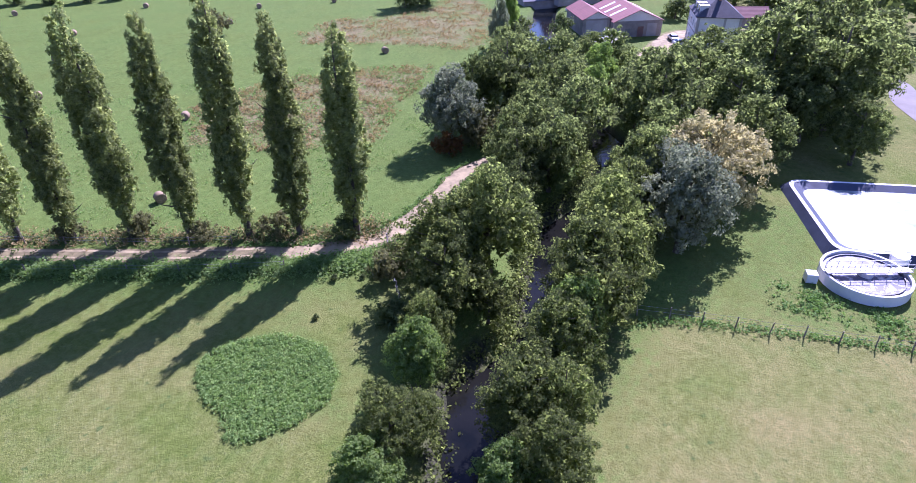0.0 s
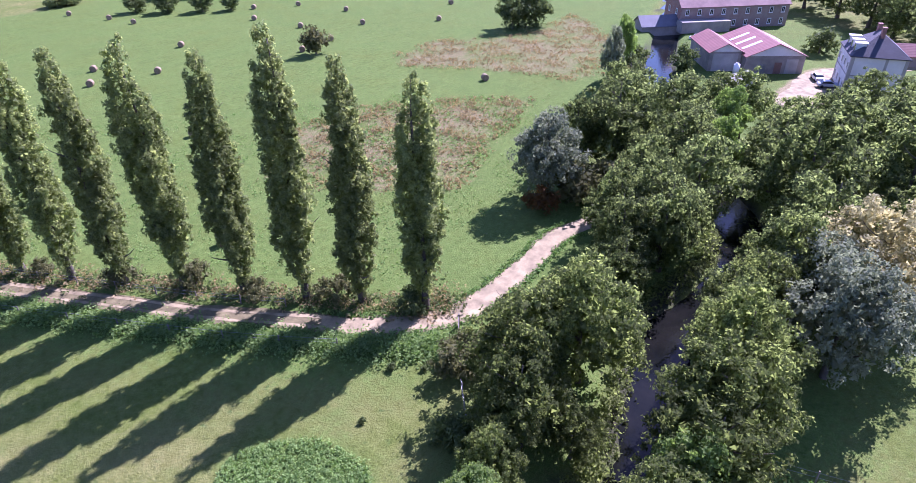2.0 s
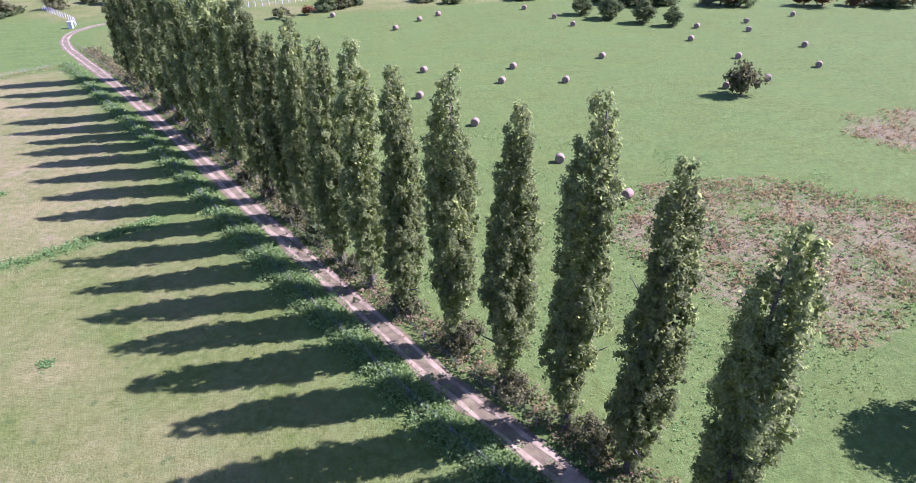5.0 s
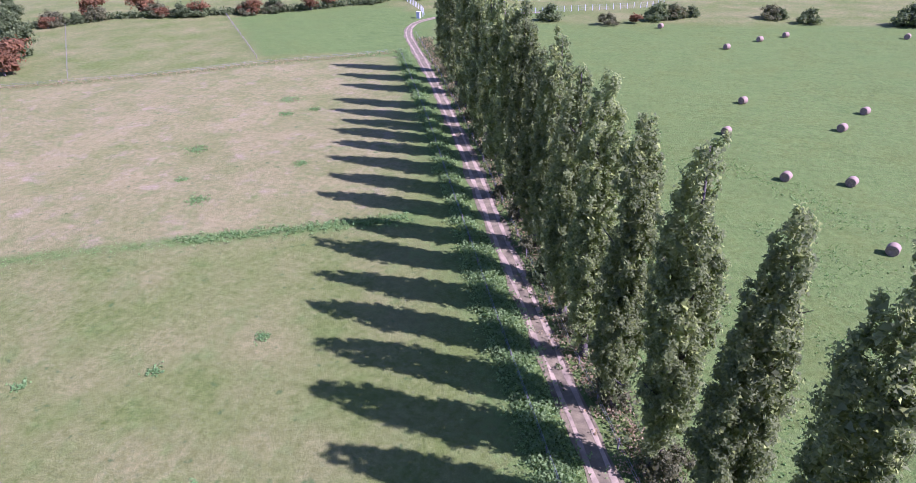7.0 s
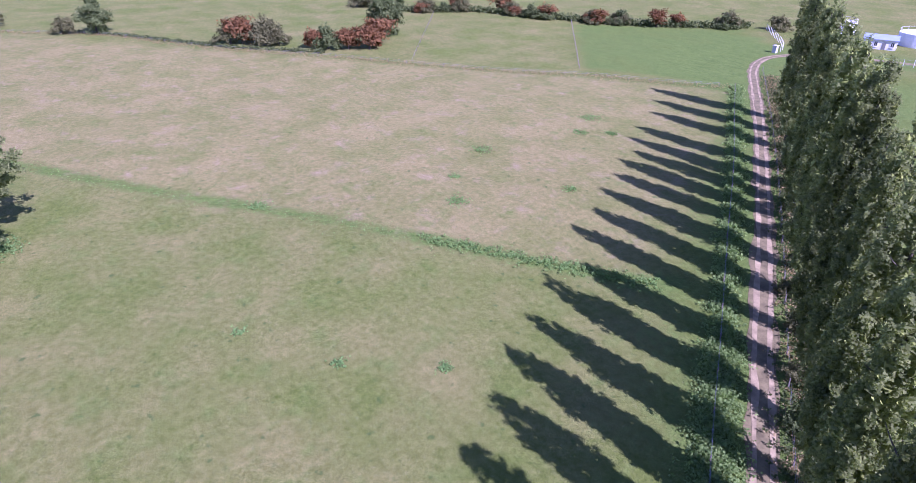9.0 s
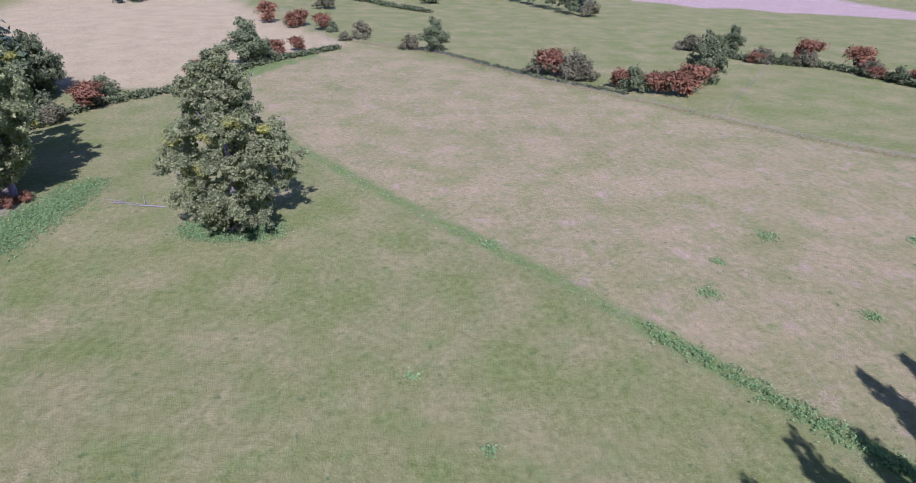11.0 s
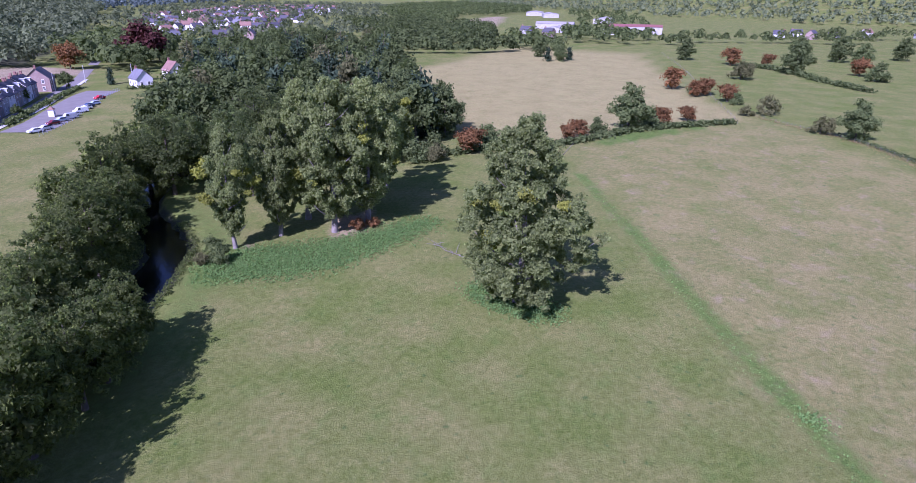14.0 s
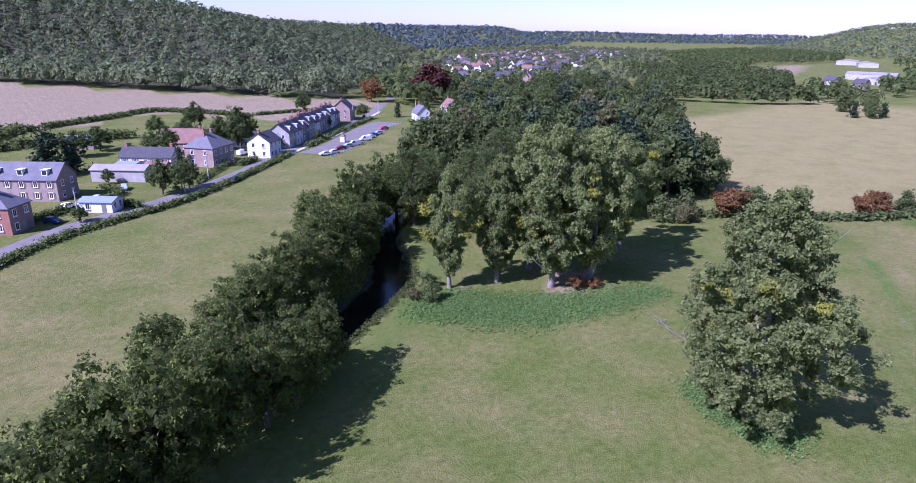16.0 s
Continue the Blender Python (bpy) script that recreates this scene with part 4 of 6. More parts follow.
grove("alder", [("alder_0", 31.0, -26.5, 13.8, 1.0), ("alder_1", 25.6, -23.8, 12.0, 1.05), ("alder_2", 21.3, -26.9, 10.5, 1.0), ("alder_1", 33.5, -23.0, 9.5, 1.0), ("bright_0", 12.0, -29.6, 7.4, 1.0),
                ("alder_0", 16.0, -28.2, 7.5, 0.9), ("alder_1", 7.0, -33.0, 5.4, 1.1), ("alder_1", 4.6, -32.0, 7.2, 1.15), ("bright_0", 0.6, -33.0, 6.0, 1.2), ("alder_2", -4.5, -37.5, 6.5, 1.3), ("alder_0", 36.2, -38.4, 13.2, 0.95),
                ("alder_2", 25.6, -40.4, 11.6, 1.1), ("alder_1", 30.2, -39.5, 12.0, 1.05), ("bright_0", 22.8, -40.2, 10.0, 0.9), ("alder_1", 12.0, -40.2, 8.6, 1.15), ("bright_0", 6.2, -42.0, 7.0, 1.15),
                ("alder_1", 19.8, -40.2, 9.6, 1.05), ("alder_0", 30.6, -39.6, 10, 0.9), ("alder_2", 23.0, -30.8, 6.0, 1.0), ("alder_2", 14.6, -40.0, 7.8, 1.05), ("alder_0", 40.5, -36.2, 10.0, 0.9), ("alder_2", 42.5, -36.5, 9.5, 0.9), ("alder_1", 46.5, -36.5, 11, 0.9), ("alder_0", 51.5, -36.8, 12, 0.9), ("alder_1", 33.5, -39.8, 10, 0.9), ("alder_2", 13.6, -42.8, 8.6, 0.9), ("alder_0", 8.4, -44.2, 7.5, 1.2)], "alders on the river banks")
grove("willow", [("cream_0", 57.2, -44.4, 14.0, 1.0)], "pale willows beside the river wood")
grove("willow", [("silver_0", 46.4, -43.8, 12.8, 0.85), ("silver_0", 51.5, -40.5, 11.5, 0.9), ("silver_0", 60.3, -2.9, 12.2, 0.9)], "pale willows beside the river wood")
grove("broadleaf_tree", [("wood_0", 74, -6, 16.5, 0.95), ("wood_1", 86, -9.8, 16, 0.9), ("wood_2", 72, -33.4, 17, 1.0), ("wood_3", 52.5, -37.5, 13.5, 0.9), ("wood_0", 62, -38, 15, 0.95), ("wood_1", 85.5, -35.5, 16, 1.0),
                         ("wood_2", 91, -45.5, 20, 1.1), ("wood_3", 107, -53, 23, 1.05), ("wood_0", 95, -55, 21, 1.0), ("wood_2", 100, -48, 22, 1.0), ("wood_1", 114, -50, 22, 1.0), ("wood_3", 90, -52, 18, 1.0), ("wood_0", 120, -55, 21, 1.0), ("wood_1", 79, -43, 16, 1.0), ("wood_2", 70, -47, 13.5, 1.0), ("wood_3", 63, -23.2, 15, 0.9),
                         ("wood_0", 53, -24.0, 13.5, 0.85), ("wood_1", 54, -17.5, 11.5, 0.9), ("wood_2", 49.5, -20.5, 10.5, 0.95), ("wood_0", 45.5, -23.0, 9.0, 0.95), ("wood_3", 57.5, -20.5, 13, 0.9), ("wood_2", 62.5, -16.5, 12, 0.9), ("wood_3", 70.8, -1, 12, 0.9), ("wood_0", 92, 2, 14, 0.9), ("wood_1", 97, -12, 12, 1.0),
                         ("wood_2", 73, -16.5, 13, 1.0), ("wood_3", 82, -27, 13.5, 1.0), ("wood_0", 102, -40, 14, 1.0), ("wood_1", 84, -60, 11, 1.0), ("wood_2", 113, -60, 15, 1.0), ("wood_3", 120, -46, 15, 1.0),
                         ("wood_1", 98, -22, 7.5, 1.1), ("wood_3", 102, -27, 7.5, 1.1), ("wood_2", 104, -32, 8, 1.1), ("wood_0", 47.5, -33.8, 9, 0.9), ("wood_1", 80, -16, 14, 0.9), ("wood_3", 97, -2.5, 9, 0.9), ("wood_3", 90, -26, 13, 1.0), ("wood_2", 100, -16, 12, 1.0), ("wood_0", 110, -28, 10, 1.0), ("wood_3", 120, -30, 11, 1.0), ("wood_1", 112, -38, 13, 1.0),
                         ("wood_2", 204, -14, 17, 1.1), ("wood_0", 213, -4, 18, 1.1), ("wood_3", 195, -22, 15, 1.1), ("wood_1", 220, -18, 18, 1.1), ("wood_2", 222, 8, 17, 1.1), ("wood_0", 186, -32, 15, 1.1), ("wood_1", 208, -30, 17, 1.1)], "river wood by the farm")
grove("bright_alder", [("bright_0", 61, -13.5, 7, 1.0), ("bright_0", 78, -20, 13, 0.8), ("bright_0", 92, -16, 11, 0.9)], "river wood by the farm")
grove("dry_bush", [("tan_0", 61.7, -7.6, 5.5, 1.0), ("tan_0", 66, -9.6, 5, 1.1)], "bushes at the track's end", "brownish drying bush at the edge of the wood", "bush")
grove("rust_bush", [("red_0", 56.5, -5.0, 3.6, 1.0)], "bushes at the track's end", category="bush")
grove("brush_pile", [("red_0", -93.0, -54.4, 2.2, 1.0), ("red_0", -95.6, -52.8, 1.8, 1.1)], "dying brush under the old poplars", "rust-brown dying brush under an old poplar", "bush")
grove("riverside_bush", [("green_0", 168, -11, 5.5, 1.1), ("green_0", 118, 14.5, 5, 1.0), ("green_0", 128, 19.5, 5.5, 1.0), ("grey_0", 110, 12.0, 5, 0.9), ("green_0", 134, 9, 5, 1.0), ("grey_0", 24.6, -17.4, 3.2, 1.0), ("grey_0", 27.8, -17.5, 3.4, 1.0), ("grey_0", 30.5, -18.5, 3.2, 0.9),
                        ("tan_0", 34, -17.0, 2.6, 1.1), ("green_0", -70.5, -64.5, 3.0, 0.9), ("green_0", -73, -69.5, 2.6, 1.0), ("tan_0", -68.5, -66.5, 1.8, 1.1), ("green_0", 18, -23, 3, 1.0)], "bushes on the river banks", category="bush")
grove("birch", [("bright_0", 120, 17.5, 13, 0.55), ("silver_0", 112.5, 16, 12, 0.45)], "slim riverside trees", "slim pale-leaved riverside tree")
grove("shrub", [("tan_0", 87.8, 86.2, 6.2, 0.85)], "", "lone brownish round bush in the hay meadow", "bush")
grove("field_tree", [("fargreen_0", 141, 64, 11.5, 1.0), ("fargreen_0", 148, 60.5, 12, 1.0)], "pair of dark trees in the hay meadow")

# under the poplars
prng = np.random.default_rng(9)
grove("sapling", [(("tan_0", "green_0", "grey_0")[int(prng.integers(3))], *(row_line[min(int(s / 0.5), len(row_line) - 1)] + prng.normal(size=2) * 0.8), 1.6 + 1.6 * prng.random(), 0.9) for s in np.arange(3, 150, 8.6)],
      "saplings under the poplars", "scrubby sapling under the poplars", "bush")
grove("pasture_bush", [("green_0", 20.6, -12.2, 0.8, 1.0), ("green_0", 24.3, -15.6, 1.1, 1.0), ("green_0", 22.6, -14.6, 0.6, 1.1), ("green_0", 14.4, -15.0, 0.6, 1.0)], "small bushes in the pasture", "small round weed bush in the pasture", "bush")

# west: poplars with mistletoe, the alder row, the wood
grove("old_poplar", [("greypop_2", -81.4, -17.6, 26.5, 1.0), ("greypop_1", -75.8, -67.0, 21, 0.72), ("greypop_0", -90, -57.2, 27, 0.85), ("greypop_1", -97, -55, 26.5, 0.9), ("greypop_0", -105, -60, 25, 0.85), ("greypop_1", -93, -66, 26, 0.85),
                     ("greypop_1", -116, -64, 23, 0.85), ("greypop_0", -84, -64.5, 22, 0.7)], "old poplars in the pasture")
mis = np.random.default_rng(21)
round_kind("mistletoe_ball", 95, 1.3, 0.7, "mistletoe", 420, 0.12, "yellow-green ball of mistletoe", low=0.0, lumps=10, trunk=False)
for x, y, r, z0, z1 in ((-81.0, -17.8, 6.0, 6, 17), (-75.8, -67, 4, 8, 16), (-90, -57.2, 5.5, 9, 21), (-97, -55, 5.5, 9, 20), (-116, -64, 5, 9, 18)):
    for _ in range(9):
        w = mis.random() * 6.283
        plant_tree("mistletoe", "mistletoe_ball", x + r * math.cos(w), y + r * math.sin(w), 1.0 + 0.9 * mis.random(), 1.0, w, "balls of mistletoe", "yellow-green ball of mistletoe on a poplar's branch", z=z0 + (z1 - z0) * mis.random(), category="mistletoe")
grove("alder", [("row_alder_0", -17, -36, 15, 0.9), ("row_alder_1", -20.5, -41.6, 14.5, 0.9), ("row_alder_2", -24.8, -39.6, 15, 0.85), ("row_alder_1", -30.1, -44.3, 14.5, 0.9), ("row_alder_0", -41, -49.5, 12.0, 0.95), ("row_alder_2", -35.0, -51.5, 13.5, 0.9), ("row_alder_0", -36.8, -47.0, 12, 0.9), ("row_alder_2", -12, -38, 12, 1.0), ("row_alder_1", -46.0, -53.0, 10.0, 0.9), ("row_alder_0", -44, -66.5, 13, 1.0),
                ("row_alder_1", -50.0, -69.8, 13, 1.0), ("row_alder_2", -57.0, -75.6, 14, 1.0), ("row_alder_0", -61, -82, 14, 1.0), ("row_alder_1", -63, -90, 14, 1.0), ("row_alder_2", -72.8, -95.6, 15, 1.0), ("row_alder_0", -70.0, -87.0, 12, 0.9), ("row_alder_2", -66.0, -84.0, 12, 1.0),
                ("row_alder_1", -80, -103, 15, 1.0), ("row_alder_2", -86, -109, 15, 1.0), ("row_alder_0", -93, -112, 16, 1.0), ("row_alder_1", -105, -118, 16, 1.0), ("row_alder_2", -42, -63.0, 11, 1.0), ("bright_0", -49.0, -56.4, 3.6, 0.9), ("row_alder_0", -38, -61.5, 12, 1.0), ("row_alder_1", -30, -57.5, 13, 1.0)],
      "alder row along the river")
WOOD = [(-84, -97), (-98, -80), (-124, -78), (-176, -82), (-190, -94), (-250, -150), (-315, -199), (-382, -238), (-360, -300), (-262, -300), (-206, -238), (-175, -194), (-130, -152), (-100, -122)]
wrng = np.random.default_rng(13)
pts = []
for q in scatter(wrng, WOOD, 900):
    far = np.linalg.norm(q - (-18, 11))
    if all(np.linalg.norm(q - p) > 7.2 + far * 0.009 for p in pts) and line_far(q[None], river_line)[0] > 5.5:
        pts.append(q)
rows = []
for q in pts:
    r = wrng.random()
    key = "farspruce_0" if r < 0.16 else "farspruce_1" if r < 0.26 else "farwood_%d" % wrng.integers(3)
    if np.linalg.norm(q - (-18, 11)) < 165:
        key = "wood_%d" % wrng.integers(4)
    rows.append((key, q[0], q[1], (18 if "spruce" in key else 14.5) + 4 * wrng.random(), 1.0))
grove("wood_tree", rows, "wood behind the pasture")
grove("wood_edge_tree", [("fargreen_0", -176, -84, 15, 0.9), ("fargreen_0", -170, -80, 14, 0.9)], "wood behind the pasture")

# hedges and field trees beyond the pasture
grove("field_tree", [("fargreen_0", -208.5, -34.5, 14.4, 1.05), ("fargreen_0", -229.6, 29, 12, 1.0), ("fargreen_0", -172, 105, 15, 0.85), ("fargreen_0", -411, 7, 17, 1.1), ("fargreen_0", -458, -60, 14, 1.0),
                     ("farspruce_0", -355, 127, 22, 0.9), ("fargreen_0", -537, 68, 15, 1.0), ("fargreen_0", -222, 143, 10, 1.0), ("fargreen_0", -500, 30, 16, 1.1), ("fargreen_0", -480, 42, 14, 1.1), ("fargreen_0", -520, 5, 15, 1.2),
                     ("fargreen_0", -400, -126, 9, 0.9), ("fargreen_0", -408, -131, 10, 0.8), ("farspruce_0", -396, -134, 10, 1.0), ("farspruce_0", -412, -125, 10, 1.0), ("fargreen_0", -420, -148, 13, 1.0), ("fargreen_0", -432, -140, 12, 1.0)], "field trees")
grove("hawthorn", [("farred_0", x, y, hh, 1.0) for x, y, hh in ((-155, -64.5, 6), (-161, -66, 5.5), (-192, -45.5, 5), (-186, -47, 4.5), (-222, -27, 6), (-236, -21, 5), (-187, 62, 8), (-160.8, 85, 6), (-168, 77, 5.5), (-157, 90, 7), (-160, 95, 8), (-301, -24.5, 7), (-288, -14, 7),
                                                             (-313, -41, 9), (-296, -28, 6.5), (-203, 161, 8), (-186, 169, 8), (-420, 38, 9), (-440, -30, 10), (-170, 100, 6), (-128, 193, 6), (-450, -10, 7))], "red hawthorns in the hedges", category="bush")
grove("hedge_bush", [("farbush_0", x, y, hh, 1.0) for x, y, hh in ((-167, -66, 4.5), (-198, -41, 4.5), (-216, -30, 5.5), (-164.5, 80, 6), (-173.4, -66, 4), (-148, -71, 5), (-141, -72, 5), (-282, -10, 4), (-305, -30, 4), (-397, 45, 8))]
      + [("fargrey_0", x, y, hh, 1.0) for x, y, hh in ((-236, 20, 5), (-182, 67, 7.5), (-189, 59, 6.5), (-264, 3, 6), (-368, -17, 8), (-257, -4, 3.5), (-333, 124, 8), (-178, 70, 5), (-144, -68, 4))], "hedge bushes beyond the pasture", "leafy hedge bush beyond the pasture", "bush")
hr = np.random.default_rng(17)
hedge_rows = []
for key_line, n, hh in (([(-230, 130), (-209, 139), (-194, 159), (-170, 169), (-132, 191), (-107, 219), (-90, 235)], 26, 4.4), ([(-35, 192), (-16, 190), (4, 205), (25, 218), (38, 206), (60, 205)], 14, 3.6), ([(62, 205), (88, 210), (110, 190), (150, 180), (200, 168)], 18, 6.0)):
    for q in along(hr, key_line, n, 2.0):
        hedge_rows.append((("farbush_0", "fargrey_0", "farred_0", "farbush_0", "fargrey_0")[int(hr.integers(5))], q[0], q[1], hh * (0.7 + 0.6 * hr.random()), 1.25))
grove("hedge_bush", hedge_rows, "field hedges", "mixed hedge bush with reddening leaves", "bush")
grove("thicket", [("fargreen_0", 98, 160, 7, 1.3), ("fargreen_0", 90, 168, 7.5, 1.3), ("fargreen_0", 83, 176, 7, 1.2), ("fargreen_0", 105, 154, 6, 1.2)], "willow thickets in the meadow", "low dark willow thicket in the meadow", "bush")


# ---- far woods, as stuff ----
def far_wood(name, spots, tall, size, per, mat, label):
    rng = np.random.default_rng(len(spots) + int(tall))
    spots = np.array(spots)
    n = len(spots)
    z = relief(spots)
    hgt = tall * (0.62 + 0.75 * rng.random(n))
    rad = 0.44 * hgt * (0.8 + 0.4 * rng.random(n))
    per = int(per * 1.7)
    d = sphere_points(rng, n * per)
    d[:, 2] = np.abs(d[:, 2]) * 1.15 - 0.25
    knob = sphere_points(rng, n * 7).reshape(n, 7, 3)
    near = np.einsum("nkc,npc->nkp", knob, d.reshape(n, per, 3)).max(1).ravel()
    bump = 0.62 + 0.42 * np.clip(near, 0, 1) ** 2 + 0.08 * rng.random(n * per)
    c = np.repeat(np.c_[spots, z + hgt * 0.52], per, axis=0) + d * bump[:, None] * np.stack([np.repeat(rad, per)] * 2 + [np.repeat(hgt * 0.48, per)], 1)
    sz = np.repeat(size * 0.72 * (0.8 + 0.4 * rng.random(n)), per)
    d[:, 2] *= 0.7
    ob = new(name, quads(name, leaves(rng, c, d + (0, 0, 0.25), sz, 0.22, 0.1, True), mat))
    return tagged(ob, label, "woods", kind="stuff")


frng = np.random.default_rng(29)


def spread(poly, n, gap):
    out = []
    q = scatter(frng, poly, n)
    cells = {}
    for p in q:
        k = (int(p[0] // gap), int(p[1] // gap))
        if k not in cells:
            cells[k] = 1
            out.append(p)
    return out


M["hill_leaf"] = leaf_mat("hill_leaf", (0.050, 0.068, 0.036), (0.155, 0.180, 0.080), share=0.25, big=0.085)
# distance haze is painted into this leaf colour: paler, bluer, less contrast
M["hill_leaf_haze"] = leaf_mat("hill_leaf_haze", (0.06, 0.085, 0.075), (0.11, 0.14, 0.12), share=0.1, big=0.01)
HILL_EDGE = [(400, -655), (-14, -612), (-56, -550), (-100, -484), (-140, -427), (-178, -375), (-205, -354)]
far_wood("hill_foot_trees", list(along(frng, HILL_EDGE[1:], 130, 7.0, 5.0)), 17, 1.25, 80, M["hill_leaf"], "tall dark trees along the foot of the wooded hill")
far_wood("hill_woods", spread(HILL_EDGE[:1] + HILL_EDGE + [(-330, -515), (-480, -740), (-700, -1040), (-800, -1400), (-300, -1300), (300, -1250), (400, -1200)], 9000, 10.0), 15, 2.0, 22, M["hill_leaf"], "mixed woods covering the hillside")
far_wood("hill_woods_far", spread([(-720, -1060), (-1000, -1270), (-1350, -1470), (-1700, -1620), (-2060, -1920), (-2300, -2900), (-1700, -2600), (-1200, -2000), (-800, -1450)], 4500, 18.0), 16, 3.6, 14, M["hill_leaf_haze"], "distant woods on the hills")
far_wood("hill_woods_right", spread([(-2100, -1130), (-1700, -780), (-1320, -340), (-1130, -20), (-1080, 330), (-1300, 500), (-1900, 100), (-2500, -600), (-2600, -1200)], 5000, 15.0), 14, 2.8, 13, M["hill_leaf"], "woods and hedges on the far hillside")
far_wood("horizon_woods", spread([(-2300, -2900), (-2900, -2300), (-4000, -1500), (-4300, -1900), (-3300, -3000), (-2600, -3600)], 3500, 26.0), 16, 6.0, 10, M["hill_leaf_haze"], "blue woods on the horizon")
far_wood("valley_woods", spread([(-392, -262), (-455, -205), (-545, -240), (-650, -305), (-640, -360), (-700, -440), (-620, -470), (-500, -340)], 1200, 9.0), 12, 1.3, 60, M["wood_far"], "trees filling the valley floor behind the pasture")
far_wood("valley_woods_far", spread([(-640, -360), (-760, -410), (-980, -510), (-1110, -490), (-1250, -500), (-1500, -600), (-1900, -1000), (-1500, -950), (-1100, -760), (-700, -440)], 3000, 14.0) + spread([(-720, -210), (-1000, -320), (-1300, -440), (-1300, -330), (-900, -190), (-740, -150)], 400, 34.0) + spread([(-545, -165), (-600, -200), (-690, -215), (-640, -120), (-560, -130)], 130, 13.0) + spread([(-450, -185), (-470, -150), (-540, -190), (-530, -222)], 40, 12.0)
         + spread([(-215, -300), (-250, -305), (-330, -400), (-330, -480), (-225, -375)], 300, 8.0), 12, 1.8, 34, M["wood_far"], "trees filling the valley floor towards the town")
far_wood("town_rim_trees", spread([(-330, -430), (-480, -740), (-760, -1060), (-1000, -1250), (-1500, -1350), (-1500, -950), (-1100, -760), (-640, -420), (-450, -330)], 1100, 17.0), 10, 1.8, 24, M["hill_leaf"], "trees round the gardens of the town")
far_wood("field_rows", list(along(frng, [(-380, -248), (-416, -200), (-450, -180)], 46, 2.0)) + list(along(frng, [(-560, -130), (-640, -60), (-700, 60)], 40, 14.0)) + list(along(frng, [(-470, 75), (-420, 100), (-340, 118)], 26, 3.0))
         + list(along(frng, [(-760, 20), (-800, 200), (-760, 420)], 60, 16.0)) + list(along(frng, [(-640, 90), (-560, 95), (-470, 92)], 18, 4.0)), 10, 1.3, 60, M["wood_far"], "rows of trees between far fields")
far_wood("upstream_woods", spread([(240, 40), (420, 120), (520, 60), (420, -120), (260, -60), (215, 0)], 300, 11.0) + spread([(170, -40), (230, -30), (260, -90), (200, -120), (160, -80)], 140, 9.0), 13, 1.3, 60, M["wood_far"], "trees beyond the farm")



# ---- building materials ----
def brick_mat(name, a, b, mortar):
    k = Nodes(name)
    t = k.n("ShaderNodeTexBrick")
    k.put(t.inputs["Vector"], k.n("ShaderNodeTexCoord").outputs["Object"])
    t.inputs["Scale"].default_value = 4.0
    for key, val in (("Color1", a), ("Color2", b), ("Mortar", mortar)):
        k.put(t.inputs[key], val)
    st = k.span(k.noise(0.5, 4.0), 0.3, 0.7, 0.0, 0.5)
    c = k.mix(st, t.outputs[0], tuple(v * 0.6 for v in a))
    return k.surface(c, rough=0.9).done()


def roof_mat(name, color, ribs=3.0, vary=0.3):
    """Roof covering with courses and stains."""
    k = Nodes(name)
    w = k.n("ShaderNodeTexWave", bands_direction="Z")
    k.put(w.inputs["Vector"], k.n("ShaderNodeTexCoord").outputs["Object"])
    w.inputs["Scale"].default_value = ribs
    w.inputs["Distortion"].default_value = 0.6
    dark = tuple(v * (1 - vary) for v in color)
    c = k.mix(k.span(k.noise(0.6, 5.0), 0.3, 0.7), dark, color)
    c = k.mix(k.span(w.outputs["Fac"], 0.0, 1.0, 0.0, 0.3), c, dark)
    return k.surface(c, rough=0.75, normal=k.bump(w.outputs["Fac"], 0.4, 0.03)).done()


M["brick"] = brick_mat("red_brick", (0.36, 0.15, 0.10), (0.28, 0.12, 0.08), (0.30, 0.24, 0.20))
M["brick_old"] = brick_mat("old_brick", (0.33, 0.20, 0.15), (0.26, 0.15, 0.12), (0.33, 0.28, 0.24))
M["white_wall"] = plain_mat("white_render", (0.72, 0.70, 0.66), 0.9, vary=0.15, scale=0.4, fine=12.0)
M["grey_wall"] = plain_mat("grey_render", (0.40, 0.38, 0.34), 0.9, vary=0.25, scale=0.4, fine=10.0)
M["barn_wall"] = plain_mat("barn_block_wall", (0.30, 0.27, 0.23), 0.9, vary=0.3, scale=0.5, fine=8.0)
M["slate"] = roof_mat("slate_roof", (0.085, 0.08, 0.088))
M["slate_pale"] = roof_mat("pale_slate_roof", (0.17, 0.165, 0.175))
M["red_roof"] = roof_mat("red_sheet_roof", (0.25, 0.10, 0.085), ribs=1.2, vary=0.25)
M["rust_roof"] = roof_mat("rusty_roof", (0.29, 0.16, 0.13), ribs=1.5, vary=0.35)
M["fibre_roof"] = roof_mat("fibre_cement_roof", (0.36, 0.33, 0.29), ribs=1.4, vary=0.3)
M["tile_roof"] = roof_mat("brown_tile_roof", (0.26, 0.15, 0.11))
M["blue_roof"] = roof_mat("blue_grey_roof", (0.25, 0.30, 0.40), ribs=2.0, vary=0.15)
M["frame"] = plain_mat("window_frame", (0.74, 0.72, 0.68), 0.5, vary=0.08)
M["shutter"] = plain_mat("shutter_paint", (0.22, 0.13, 0.10), 0.6, vary=0.2)
